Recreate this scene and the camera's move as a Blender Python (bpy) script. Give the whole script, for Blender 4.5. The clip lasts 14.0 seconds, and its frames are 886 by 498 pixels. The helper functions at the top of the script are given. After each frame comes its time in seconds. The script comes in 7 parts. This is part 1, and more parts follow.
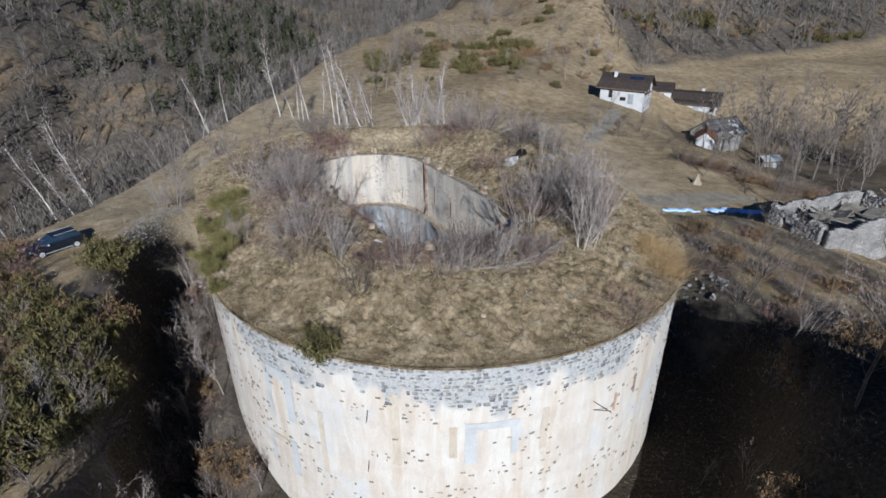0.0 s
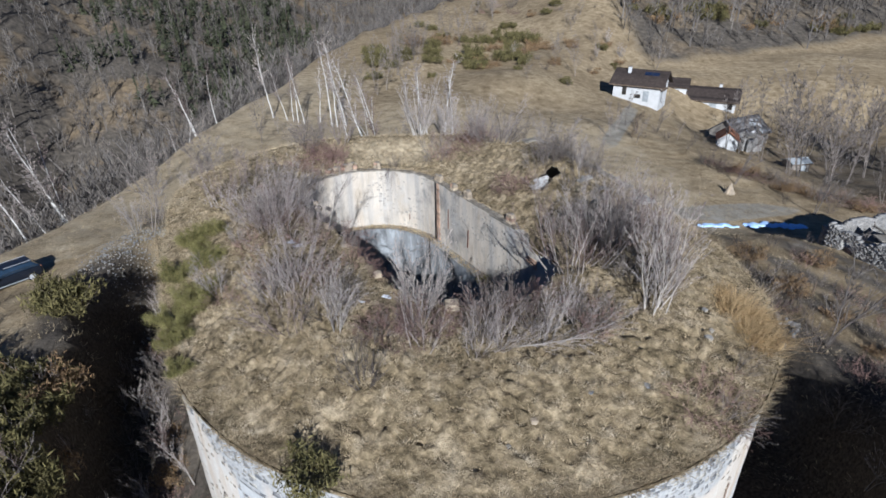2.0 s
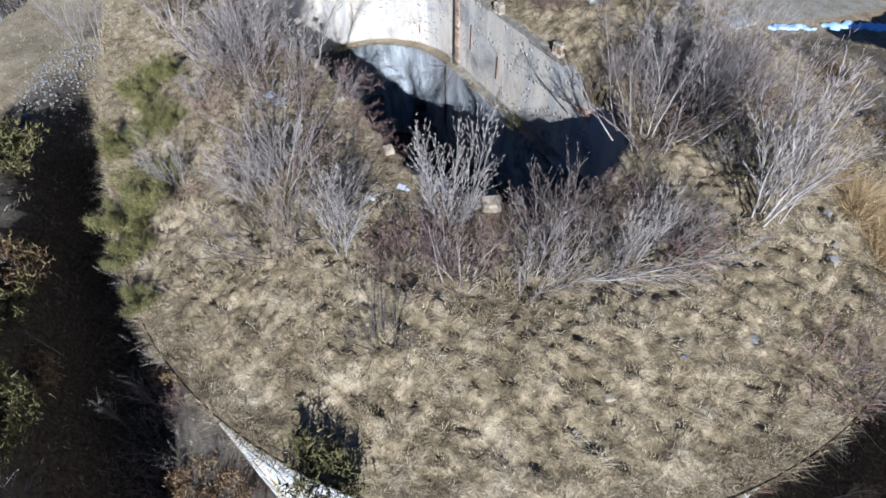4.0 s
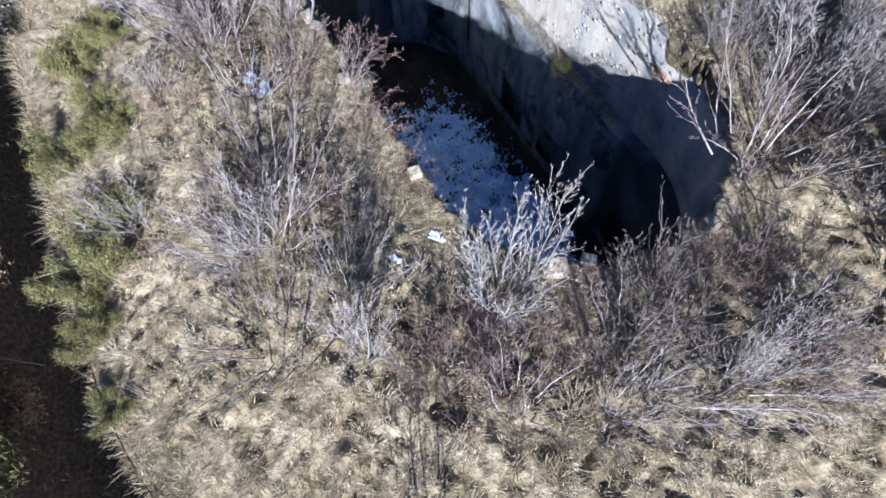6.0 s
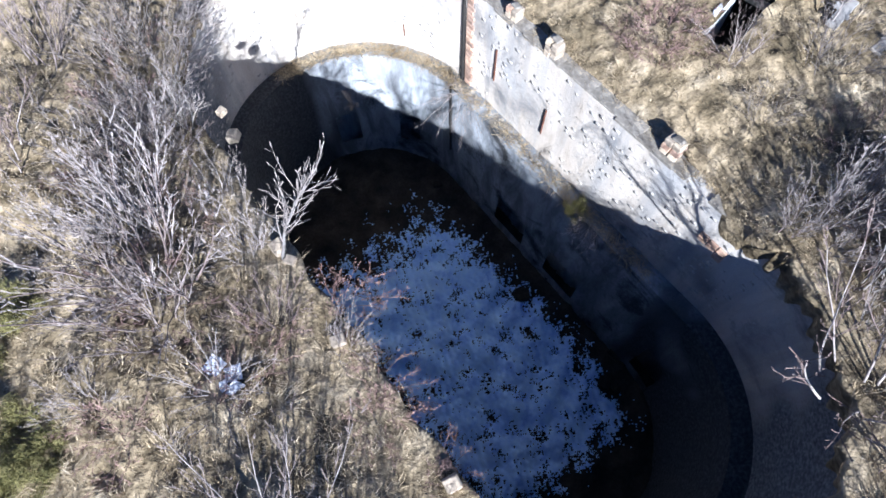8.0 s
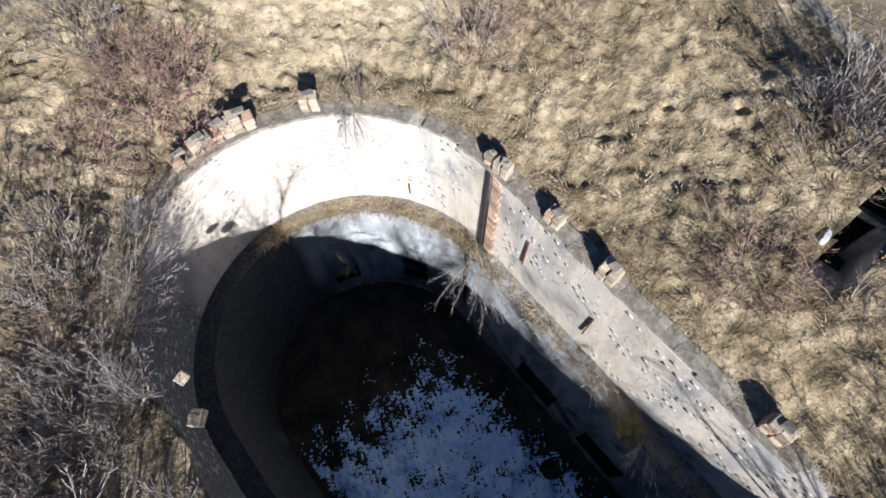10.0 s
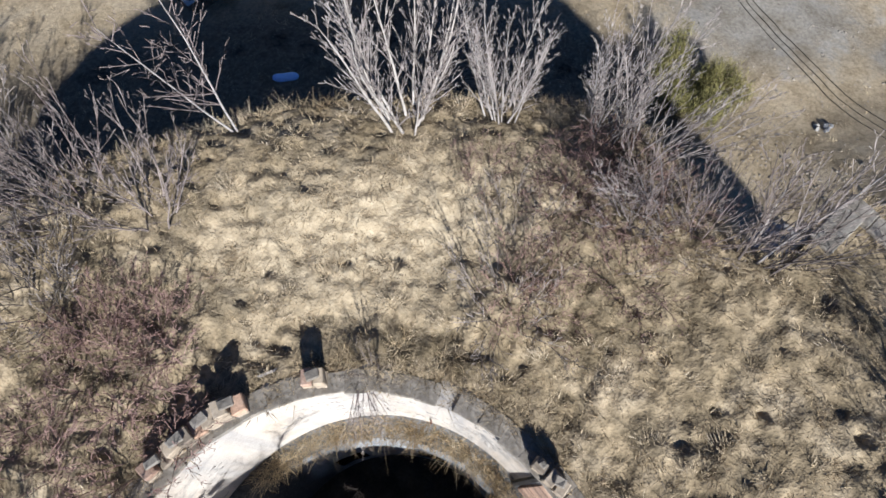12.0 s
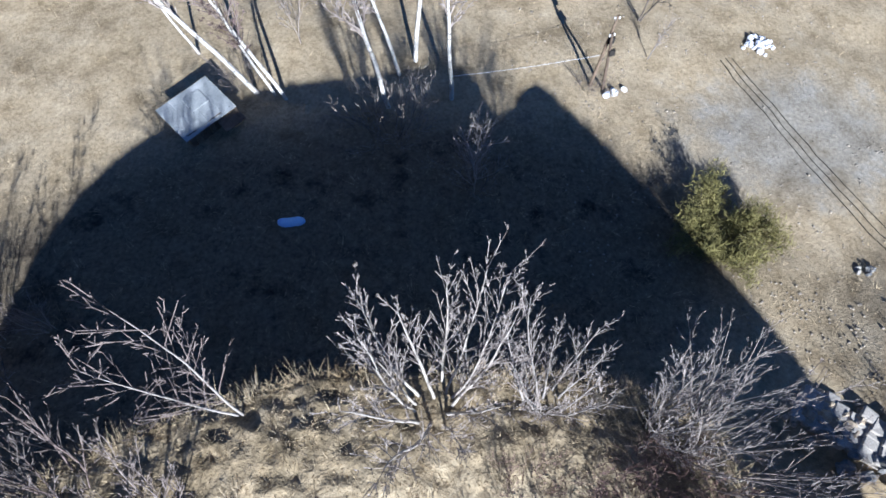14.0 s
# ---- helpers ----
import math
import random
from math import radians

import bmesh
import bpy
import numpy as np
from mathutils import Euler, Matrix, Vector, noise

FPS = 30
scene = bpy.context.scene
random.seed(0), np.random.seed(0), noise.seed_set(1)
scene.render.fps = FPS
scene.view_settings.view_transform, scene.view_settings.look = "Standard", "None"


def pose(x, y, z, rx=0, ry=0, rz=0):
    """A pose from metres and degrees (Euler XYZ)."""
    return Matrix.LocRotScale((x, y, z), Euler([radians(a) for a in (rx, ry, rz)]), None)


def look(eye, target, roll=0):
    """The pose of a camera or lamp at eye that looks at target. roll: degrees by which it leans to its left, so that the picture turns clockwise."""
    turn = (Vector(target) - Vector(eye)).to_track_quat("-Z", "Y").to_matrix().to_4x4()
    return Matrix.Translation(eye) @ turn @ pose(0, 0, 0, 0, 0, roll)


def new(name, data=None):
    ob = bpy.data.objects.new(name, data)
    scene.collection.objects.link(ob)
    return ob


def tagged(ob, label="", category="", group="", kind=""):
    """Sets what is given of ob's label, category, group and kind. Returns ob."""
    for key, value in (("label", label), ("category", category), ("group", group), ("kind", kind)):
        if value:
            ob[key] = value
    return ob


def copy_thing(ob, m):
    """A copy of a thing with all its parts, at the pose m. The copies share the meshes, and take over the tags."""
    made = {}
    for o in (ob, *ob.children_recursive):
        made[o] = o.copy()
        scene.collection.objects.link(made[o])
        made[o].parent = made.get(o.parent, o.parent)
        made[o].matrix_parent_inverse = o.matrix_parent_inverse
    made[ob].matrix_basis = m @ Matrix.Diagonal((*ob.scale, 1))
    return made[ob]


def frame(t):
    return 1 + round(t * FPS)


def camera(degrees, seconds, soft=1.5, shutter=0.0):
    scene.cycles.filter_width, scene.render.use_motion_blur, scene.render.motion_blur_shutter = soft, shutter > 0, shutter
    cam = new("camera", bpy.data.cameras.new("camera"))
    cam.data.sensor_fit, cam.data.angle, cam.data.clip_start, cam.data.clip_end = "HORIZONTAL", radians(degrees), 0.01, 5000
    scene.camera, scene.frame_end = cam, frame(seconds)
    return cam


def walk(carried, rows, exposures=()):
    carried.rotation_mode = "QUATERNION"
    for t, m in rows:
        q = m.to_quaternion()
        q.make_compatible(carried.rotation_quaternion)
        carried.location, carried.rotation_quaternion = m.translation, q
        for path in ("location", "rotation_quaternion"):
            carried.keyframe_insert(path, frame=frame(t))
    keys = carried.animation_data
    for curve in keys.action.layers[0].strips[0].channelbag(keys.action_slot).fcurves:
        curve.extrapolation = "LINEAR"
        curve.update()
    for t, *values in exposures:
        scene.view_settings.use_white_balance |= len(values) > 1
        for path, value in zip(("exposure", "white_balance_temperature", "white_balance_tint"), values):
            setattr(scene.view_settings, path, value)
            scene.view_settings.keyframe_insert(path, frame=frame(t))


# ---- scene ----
cam = camera(78.0, 14.0, soft=1.65)
METRES, EYE, TILT, LEAN, TURN = 55.0, 13.75, 0.0, 0.0, 0.0
ROWS = [
    (0.0, 0.0, 0.0, 0.0, -0.13, -26.37, 0.27),
    (0.5, -0.0058, 0.0335, 0.0001, -0.18, -26.35, 0.3),
    (1.0, -0.0115, 0.0675, -0.0009, -0.24, -26.33, 0.36),
    (1.5, -0.0171, 0.1017, -0.0031, -0.31, -26.32, 0.36),
    (2.0, -0.0226, 0.1362, -0.0057, -0.34, -27.09, 0.38),
    (2.5, -0.028, 0.1707, -0.0085, -0.33, -35.35, 0.39),
    (2.7, -0.0302, 0.1848, -0.0090, -0.33, -39.3, 0.38),
    (4.8, -0.0533, 0.3320, -0.0113, -0.37, -52.9, 0.30),
    (5.0, -0.0554, 0.3461, -0.0115, -0.37, -54.56, 0.3),
    (5.5, -0.0604, 0.3817, -0.012, -0.36, -62.05, 0.41),
    (6.0, -0.0658, 0.4178, -0.0123, -0.39, -65.83, 0.45),
    (6.5, -0.0714, 0.4544, -0.0133, -0.45, -66.05, 0.47),
    (7.0, -0.0763, 0.4908, -0.0149, -0.52, -66.03, 0.5),
    (7.5, -0.0809, 0.5278, -0.0174, -3.07, -66.04, 0.58),
    (8.0, -0.0824, 0.5664, -0.0207, -8.01, -66.13, 0.64),
    (8.2, -0.0825, 0.5812, -0.0219, -9.0, -66.10, 0.63),
    (10.3, -0.0751, 0.7323, -0.0335, -9.55, -65.65, 0.51),
    (10.5, -0.0744, 0.7468, -0.0334, -9.55, -65.62, 0.5),
    (11.0, -0.0724, 0.7834, -0.0328, -9.52, -65.5, 0.48),
    (11.5, -0.0703, 0.8193, -0.0302, -9.56, -65.53, 0.42),
    (12.0, -0.0678, 0.8537, -0.0267, -9.58, -65.57, 0.45),
    (12.5, -0.0662, 0.8872, -0.023, -9.66, -65.63, 0.41),
    (13.0, -0.0643, 0.921, -0.0167, -9.71, -65.61, 0.48),
    (13.5, -0.0623, 0.9549, -0.0099, -9.79, -65.53, 0.53),
    (14.0, -0.0594, 0.989, -0.0006, -9.9, -65.41, 0.58),
]
walk(cam, [(t, pose(0, 0, EYE, TILT, LEAN, TURN) @ pose(METRES * x, METRES * y, METRES * z, 90 + pitch, roll, yaw)) for t, x, y, z, yaw, pitch, roll in ROWS],
     [(0.0, 0.2, 5700, 10), (1.8, 0.42, 5650, 10), (2.7, 0.65, 5600, 10), (4.8, 1.02, 5200, 11), (5.5, 1.26, 5150, 12), (6.3, 1.64, 5200, 12), (8.2, 1.78, 5350, 13), (10.3, 1.1, 5950, 12), (12.2, 0.92, 5850, 12), (14.0, 1.33, 5450, 11)])

# ---- light: low winter sun from the south, clear sky ----
SUN_ELEV = radians(26.3)
SUN_FROM = Vector((0.07, -1.0, 0)).normalized() * math.cos(SUN_ELEV) + Vector((0, 0, math.sin(SUN_ELEV)))
world = bpy.data.worlds.new("sky")
scene.world = world
world.use_nodes = True
sky = world.node_tree.nodes.new("ShaderNodeTexSky")
sky.sky_type, sky.sun_disc = "NISHITA", False
sky.altitude, sky.ozone_density, sky.dust_density = 1400.0, 10.0, 0.2
sky.sun_elevation, sky.sun_rotation = SUN_ELEV, radians(176.0)
world.node_tree.links.new(sky.outputs[0], world.node_tree.nodes["Background"].inputs[0])
world.node_tree.nodes["Background"].inputs[1].default_value = 0.042
sun = new("sun", bpy.data.lights.new("sun", "SUN"))
sun.data.energy, sun.data.angle, sun.data.color = 5.0, radians(0.53), (1.0, 0.97, 0.92)
sun.matrix_world = look(SUN_FROM * 300, (0, 0, 0))
# ---- materials ----
def ramp(nt, fac, stops):
    node = nt.nodes.new("ShaderNodeValToRGB")
    els = node.color_ramp.elements
    while len(els) < len(stops):
        els.new(0.5)
    for el, (p, c) in zip(els, stops):
        el.position, el.color = p, (*c, 1)
    nt.links.new(fac, node.inputs[0])
    return node.outputs[0]


def noise_tex(nt, scale, detail=4, rough=0.6, stretch=(1, 1, 1), coords="Object", distortion=0.0):
    tc = nt.nodes.new("ShaderNodeTexCoord")
    mp = nt.nodes.new("ShaderNodeMapping")
    mp.inputs["Scale"].default_value = stretch
    nt.links.new(tc.outputs[coords], mp.inputs[0])
    n = nt.nodes.new("ShaderNodeTexNoise")
    n.inputs["Scale"].default_value, n.inputs["Detail"].default_value = scale, detail
    n.inputs["Roughness"].default_value, n.inputs["Distortion"].default_value = rough, distortion
    nt.links.new(mp.outputs[0], n.inputs["Vector"])
    return n.outputs["Fac"]


def mixed(nt, fac, a, b, mode="MIX"):
    node = nt.nodes.new("ShaderNodeMix")
    node.data_type, node.blend_type = "RGBA", mode
    for sock, v in ((node.inputs[0], fac), (node.inputs[6], a), (node.inputs[7], b)):
        if isinstance(v, (int, float)):
            sock.default_value = v
        elif isinstance(v, tuple):
            sock.default_value = (*v, 1)
        else:
            nt.links.new(v, sock)
    return node.outputs[2]


def math_node(nt, op, a, b=0.0):
    node = nt.nodes.new("ShaderNodeMath")
    node.operation, node.use_clamp = op, True
    for sock, v in zip(node.inputs, (a, b)):
        if isinstance(v, (int, float)):
            sock.default_value = v
        else:
            nt.links.new(v, sock)
    return node.outputs[0]


def sharpen(nt, fac, lo, hi):
    node = nt.nodes.new("ShaderNodeMapRange")
    node.inputs[1].default_value, node.inputs[2].default_value = lo, hi
    nt.links.new(fac, node.inputs[0])
    return node.outputs[0]


def material(name, rough=0.9, spec=0.2):
    m = bpy.data.materials.new(name)
    m.use_nodes = True
    b = m.node_tree.nodes["Principled BSDF"]
    b.inputs["Roughness"].default_value = rough
    b.inputs["Specular IOR Level"].default_value = spec
    return m, m.node_tree, b


def bump(nt, b, height, strength=0.5, distance=0.05):
    node = nt.nodes.new("ShaderNodeBump")
    node.inputs["Strength"].default_value, node.inputs["Distance"].default_value = strength, distance
    nt.links.new(height, node.inputs["Height"])
    nt.links.new(node.outputs[0], b.inputs["Normal"])


def random_of(nt, kind):
    if kind == "island":
        return nt.nodes.new("ShaderNodeNewGeometry").outputs["Random Per Island"]
    return nt.nodes.new("ShaderNodeObjectInfo").outputs["Random"]


def mottled(name, stops, scale=2.0, fine=14.0, stretch=(1, 1, 1), vary=None, tints=((0.55, 0.54, 0.53), (1.25, 1.2, 1.1)), rough=0.9, spec=0.2, bump_strength=0.5, bump_distance=0.05, shade=0.55):
    """Two scales of noise in colour, fine relief, and an optional change from piece to piece."""
    m, nt, b = material(name, rough, spec)
    big = noise_tex(nt, scale, 5, 0.62, stretch)
    small = noise_tex(nt, fine, 4, 0.65, stretch)
    col = ramp(nt, big, stops)
    grain = ramp(nt, small, [(0.3, (shade, shade, shade)), (0.7, (1.0, 1.0, 1.0))])
    col = mixed(nt, 1.0, col, grain, "MULTIPLY")
    if vary:
        tint = ramp(nt, random_of(nt, vary), [(0.0, tints[0]), (0.5, (0.95, 0.92, 0.88)), (1.0, tints[1])])
        col = mixed(nt, 1.0, col, tint, "MULTIPLY")
    nt.links.new(col, b.inputs["Base Color"])
    bump(nt, b, small, bump_strength, bump_distance)
    return m


M = {}
M["turf"] = mottled("dry_turf", [(0.28, (0.11, 0.085, 0.047)), (0.42, (0.22, 0.168, 0.095)), (0.55, (0.35, 0.272, 0.163)), (0.72, (0.48, 0.39, 0.258))], 0.8, 3.2, bump_strength=0.9, bump_distance=0.14, shade=0.38)
def bleach(m):
    """Mixes a paler, sun-bleached straw into the turf where its attribute says so."""
    nt = m.node_tree
    b = nt.nodes["Principled BSDF"]
    old = b.inputs["Base Color"].links[0].from_socket
    a = nt.nodes.new("ShaderNodeAttribute")
    a.attribute_name = "bleached"
    f = sharpen(nt, math_node(nt, "ADD", a.outputs["Fac"], math_node(nt, "SUBTRACT", math_node(nt, "MULTIPLY", noise_tex(nt, 1.4, 5, 0.65), 0.9), 0.45)), 0.2, 0.9)
    pale = ramp(nt, noise_tex(nt, 5.0, 4, 0.65), [(0.3, (0.27, 0.215, 0.135)), (0.55, (0.41, 0.335, 0.22)), (0.8, (0.54, 0.455, 0.32))])
    nt.links.new(mixed(nt, f, old, pale), b.inputs["Base Color"])


bleach(M["turf"])
M["straw"] = mottled("dry_grass_blade", [(0.3, (0.27, 0.205, 0.12)), (0.5, (0.47, 0.38, 0.245)), (0.75, (0.62, 0.53, 0.375))], 0.7, 5.0, vary="island", shade=0.75)
M["tawny"] = mottled("tawny_tall_grass", [(0.3, (0.30, 0.20, 0.095)), (0.5, (0.50, 0.36, 0.19)), (0.75, (0.62, 0.48, 0.28))], 0.7, 5.0, vary="island", shade=0.8)
M["tussock"] = mottled("tussock_blade", [(0.3, (0.30, 0.225, 0.125)), (0.48, (0.47, 0.385, 0.26)), (0.7, (0.62, 0.545, 0.42))], 1.6, 5.0, vary="island", tints=((0.7, 0.68, 0.64), (1.18, 1.15, 1.08)), shade=0.8)
M["twig_far"] = mottled("grey_brown_far_twig", [(0.3, (0.105, 0.094, 0.085)), (0.55, (0.175, 0.16, 0.148)), (0.8, (0.27, 0.25, 0.235))], 0.05, 1.2, vary="island", shade=0.8)
M["conifer"] = mottled("blue_green_conifer", [(0.3, (0.034, 0.040, 0.024)), (0.55, (0.064, 0.072, 0.042)), (0.8, (0.11, 0.115, 0.07))], 0.1, 3.0, vary="island", shade=0.75)
M["bark_pale"] = mottled("pale_grey_bark", [(0.3, (0.27, 0.245, 0.225)), (0.55, (0.43, 0.405, 0.38)), (0.8, (0.57, 0.55, 0.52))], 3.0, 25.0, vary="object", shade=0.7)
M["twig_pale"] = mottled("grey_twig", [(0.3, (0.26, 0.225, 0.205)), (0.6, (0.41, 0.37, 0.345)), (0.85, (0.54, 0.50, 0.47))], 2.0, 12.0, vary="object", tints=((0.52, 0.42, 0.40), (1.2, 1.17, 1.12)), shade=0.75)
M["twig_grey"] = mottled("fine_grey_twig", [(0.3, (0.23, 0.197, 0.18)), (0.6, (0.365, 0.328, 0.307)), (0.85, (0.49, 0.453, 0.428))], 2.0, 12.0, vary="object", tints=((0.55, 0.45, 0.42), (1.2, 1.16, 1.12)), shade=0.75)
M["twig_mid"] = mottled("brown_grey_mid_twig", [(0.3, (0.17, 0.145, 0.13)), (0.6, (0.28, 0.25, 0.23)), (0.85, (0.38, 0.345, 0.32))], 2.0, 12.0, vary="object", shade=0.75)
M["twig_red"] = mottled("reddish_brown_twig", [(0.3, (0.17, 0.105, 0.09)), (0.6, (0.30, 0.20, 0.175)), (0.85, (0.42, 0.32, 0.29))], 2.0, 12.0, vary="object", shade=0.75)
M["twig_dark"] = mottled("brown_grey_twig", [(0.3, (0.10, 0.082, 0.07)), (0.6, (0.18, 0.155, 0.14)), (0.85, (0.27, 0.235, 0.215))], 2.0, 12.0, vary="object", shade=0.75)
M["birch"] = mottled("white_birch_bark", [(0.34, (0.10, 0.09, 0.08)), (0.42, (0.55, 0.52, 0.47)), (0.7, (0.74, 0.71, 0.65))], 2.2, 18.0, stretch=(1, 1, 3), shade=0.8)
M["needle"] = mottled("yellow_green_needle", [(0.3, (0.13, 0.125, 0.045)), (0.55, (0.26, 0.24, 0.095)), (0.8, (0.42, 0.375, 0.18))], 1.5, 9.0, vary="island", shade=0.7)
M["needle_dark"] = mottled("dark_green_needle", [(0.3, (0.085, 0.08, 0.033)), (0.55, (0.16, 0.142, 0.06)), (0.8, (0.26, 0.22, 0.11))], 1.5, 9.0, vary="island", shade=0.7)
M["dead_leaf"] = mottled("brown_dead_leaf", [(0.3, (0.15, 0.095, 0.05)), (0.6, (0.30, 0.205, 0.115)), (0.8, (0.42, 0.32, 0.19))], 1.5, 9.0, vary="island", shade=0.7)
M["stone"] = mottled("grey_fieldstone", [(0.3, (0.19, 0.197, 0.205)), (0.5, (0.31, 0.31, 0.305)), (0.75, (0.46, 0.44, 0.395))], 2.5, 16.0, vary="object", tints=((0.62, 0.64, 0.68), (1.35, 1.28, 1.15)), bump_distance=0.03)
M["stone_set"] = mottled("grey_tan_wall_stone", [(0.3, (0.21, 0.216, 0.228)), (0.5, (0.34, 0.34, 0.335)), (0.75, (0.49, 0.465, 0.42))], 1.2, 16.0, vary="island", tints=((0.6, 0.62, 0.66), (1.32, 1.26, 1.12)), bump_distance=0.03)
M["cut_stone"] = mottled("pale_cut_stone", [(0.3, (0.30, 0.25, 0.19)), (0.55, (0.45, 0.38, 0.29)), (0.8, (0.58, 0.52, 0.43))], 2.5, 14.0, vary="object", bump_distance=0.02, shade=0.75)
M["coping"] = mottled("weathered_grey_coping", [(0.3, (0.16, 0.142, 0.115)), (0.5, (0.27, 0.245, 0.205)), (0.75, (0.41, 0.375, 0.315))], 1.6, 11.0, vary="object", tints=((0.93, 0.93, 0.92), (1.05, 1.03, 1.01)), bump_distance=0.04)
M["concrete"] = mottled("stained_concrete", [(0.3, (0.20, 0.185, 0.165)), (0.55, (0.34, 0.32, 0.285)), (0.8, (0.48, 0.455, 0.41))], 1.3, 12.0, bump_distance=0.02, shade=0.75)
M["brick"] = mottled("old_red_brick", [(0.3, (0.42, 0.27, 0.19)), (0.6, (0.53, 0.38, 0.29)), (0.85, (0.60, 0.49, 0.41))], 3.0, 18.0, vary="object", bump_distance=0.02)
M["rust"] = mottled("rusty_iron", [(0.3, (0.05, 0.022, 0.014)), (0.6, (0.16, 0.06, 0.03)), (0.85, (0.26, 0.11, 0.05))], 6.0, 30.0, rough=0.75, spec=0.4)
M["wood"] = mottled("weathered_board", [(0.3, (0.10, 0.075, 0.055)), (0.6, (0.20, 0.155, 0.12)), (0.85, (0.30, 0.25, 0.20))], 3.0, 20.0, vary="object", bump_distance=0.02)
M["paper"] = mottled("white_litter", [(0.3, (0.62, 0.64, 0.68)), (0.7, (0.85, 0.86, 0.88))], 4.0, 20.0, shade=0.85)
# the blue of sky-lit shade is put into the snow's base colour
M["snow"] = mottled("shade_blue_snow", [(0.3, (0.31, 0.48, 0.86)), (0.48, (0.48, 0.69, 0.98)), (0.7, (0.61, 0.80, 0.99))], 1.5, 8.0, rough=0.7, shade=0.9, bump_distance=0.05)
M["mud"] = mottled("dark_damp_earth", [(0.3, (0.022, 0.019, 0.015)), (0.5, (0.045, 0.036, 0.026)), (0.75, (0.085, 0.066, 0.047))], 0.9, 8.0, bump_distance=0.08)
M["roof_tile"] = mottled("dark_brown_roof", [(0.3, (0.040, 0.032, 0.029)), (0.6, (0.068, 0.054, 0.049)), (0.85, (0.11, 0.088, 0.08))], 1.5, 14.0, vary="object")
M["white_wall"] = mottled("white_house_render", [(0.3, (0.46, 0.46, 0.45)), (0.7, (0.60, 0.60, 0.59))], 0.6, 8.0, shade=0.88, bump_distance=0.01)
M["sheet"] = mottled("pale_grey_roof_sheet", [(0.3, (0.24, 0.26, 0.26)), (0.6, (0.36, 0.38, 0.385)), (0.85, (0.47, 0.49, 0.50))], 1.2, 10.0, rough=0.6, spec=0.4, shade=0.8)
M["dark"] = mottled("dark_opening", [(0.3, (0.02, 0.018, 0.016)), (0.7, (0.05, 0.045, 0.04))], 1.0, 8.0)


def wall_material(name, cream, worn, joints, stains=(), rained=0.54):
    """Lime plaster with rain streaks, worn off in patches that lay the rubble masonry bare."""
    m, nt, b = material(name, 0.92, 0.15)
    streak = noise_tex(nt, 1.0, 6, 0.7, (1.1, 1.1, 0.3), distortion=0.4)
    patch = noise_tex(nt, 0.42, 6, 0.62, (1, 1, 1.3), distortion=0.6)
    fine = noise_tex(nt, 9.0, 5, 0.7)
    grit = noise_tex(nt, 34.0, 3, 0.6)
    col = ramp(nt, streak, [(0.28, cream[0]), (0.46, cream[1]), (0.60, cream[2]), (0.75, cream[1])])
    if stains:
        rain = noise_tex(nt, 0.55, 5, 0.6, (1.5, 1.5, 0.07), distortion=0.2)
        col = mixed(nt, math_node(nt, "MULTIPLY", sharpen(nt, rain, rained, rained + 0.14), 0.75), col, ramp(nt, fine, [(0.3, stains[0]), (0.7, stains[1])]))
        wash = noise_tex(nt, 0.30, 4, 0.55, (1, 1, 0.8), distortion=0.5)
        col = mixed(nt, math_node(nt, "MULTIPLY", sharpen(nt, wash, 0.55, 0.66), 0.6), col, stains[2])
    worn_f = sharpen(nt, math_node(nt, "ADD", math_node(nt, "MULTIPLY", patch, 0.75), math_node(nt, "MULTIPLY", fine, 0.25)), joints[0], joints[1])
    # attribute: plaster lost; on the lower court wall it carries painted shade
    lost = nt.nodes.new("ShaderNodeAttribute")
    lost.attribute_name = "bare"
    worn_f = math_node(nt, "MAXIMUM", worn_f, sharpen(nt, math_node(nt, "ADD", lost.outputs["Fac"], math_node(nt, "SUBTRACT", math_node(nt, "MULTIPLY", fine, 0.8), 0.4)), 0.35, 0.75))
    bare = ramp(nt, fine, [(0.32, worn[0]), (0.5, worn[1]), (0.68, worn[2])])
    col = mixed(nt, worn_f, col, bare)
    col = mixed(nt, 1.0, col, ramp(nt, grit, [(0.3, (0.8, 0.8, 0.8)), (0.65, (1, 1, 1))]), "MULTIPLY")
    nt.links.new(col, b.inputs["Base Color"])
    bump(nt, b, fine, 0.5, 0.05)
    return m


M["plaster"] = wall_material("worn_lime_plaster", [(0.54, 0.46, 0.375), (0.62, 0.555, 0.475), (0.67, 0.635, 0.565)], [(0.30, 0.305, 0.31), (0.43, 0.43, 0.42), (0.56, 0.54, 0.50)], (0.60, 0.74), ((0.50, 0.385, 0.26), (0.60, 0.49, 0.36), (0.56, 0.575, 0.575)))
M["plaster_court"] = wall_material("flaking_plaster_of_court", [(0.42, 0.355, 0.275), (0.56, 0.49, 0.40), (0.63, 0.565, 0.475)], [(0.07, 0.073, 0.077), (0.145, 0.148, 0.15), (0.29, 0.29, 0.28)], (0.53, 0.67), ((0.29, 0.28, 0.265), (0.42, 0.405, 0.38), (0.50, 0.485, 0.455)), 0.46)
M["rubble_dark"] = wall_material("old_byre_wall", [(0.20, 0.17, 0.14), (0.30, 0.265, 0.225), (0.42, 0.385, 0.335)], [(0.09, 0.08, 0.07), (0.17, 0.155, 0.14), (0.28, 0.255, 0.225)], (0.46, 0.56))
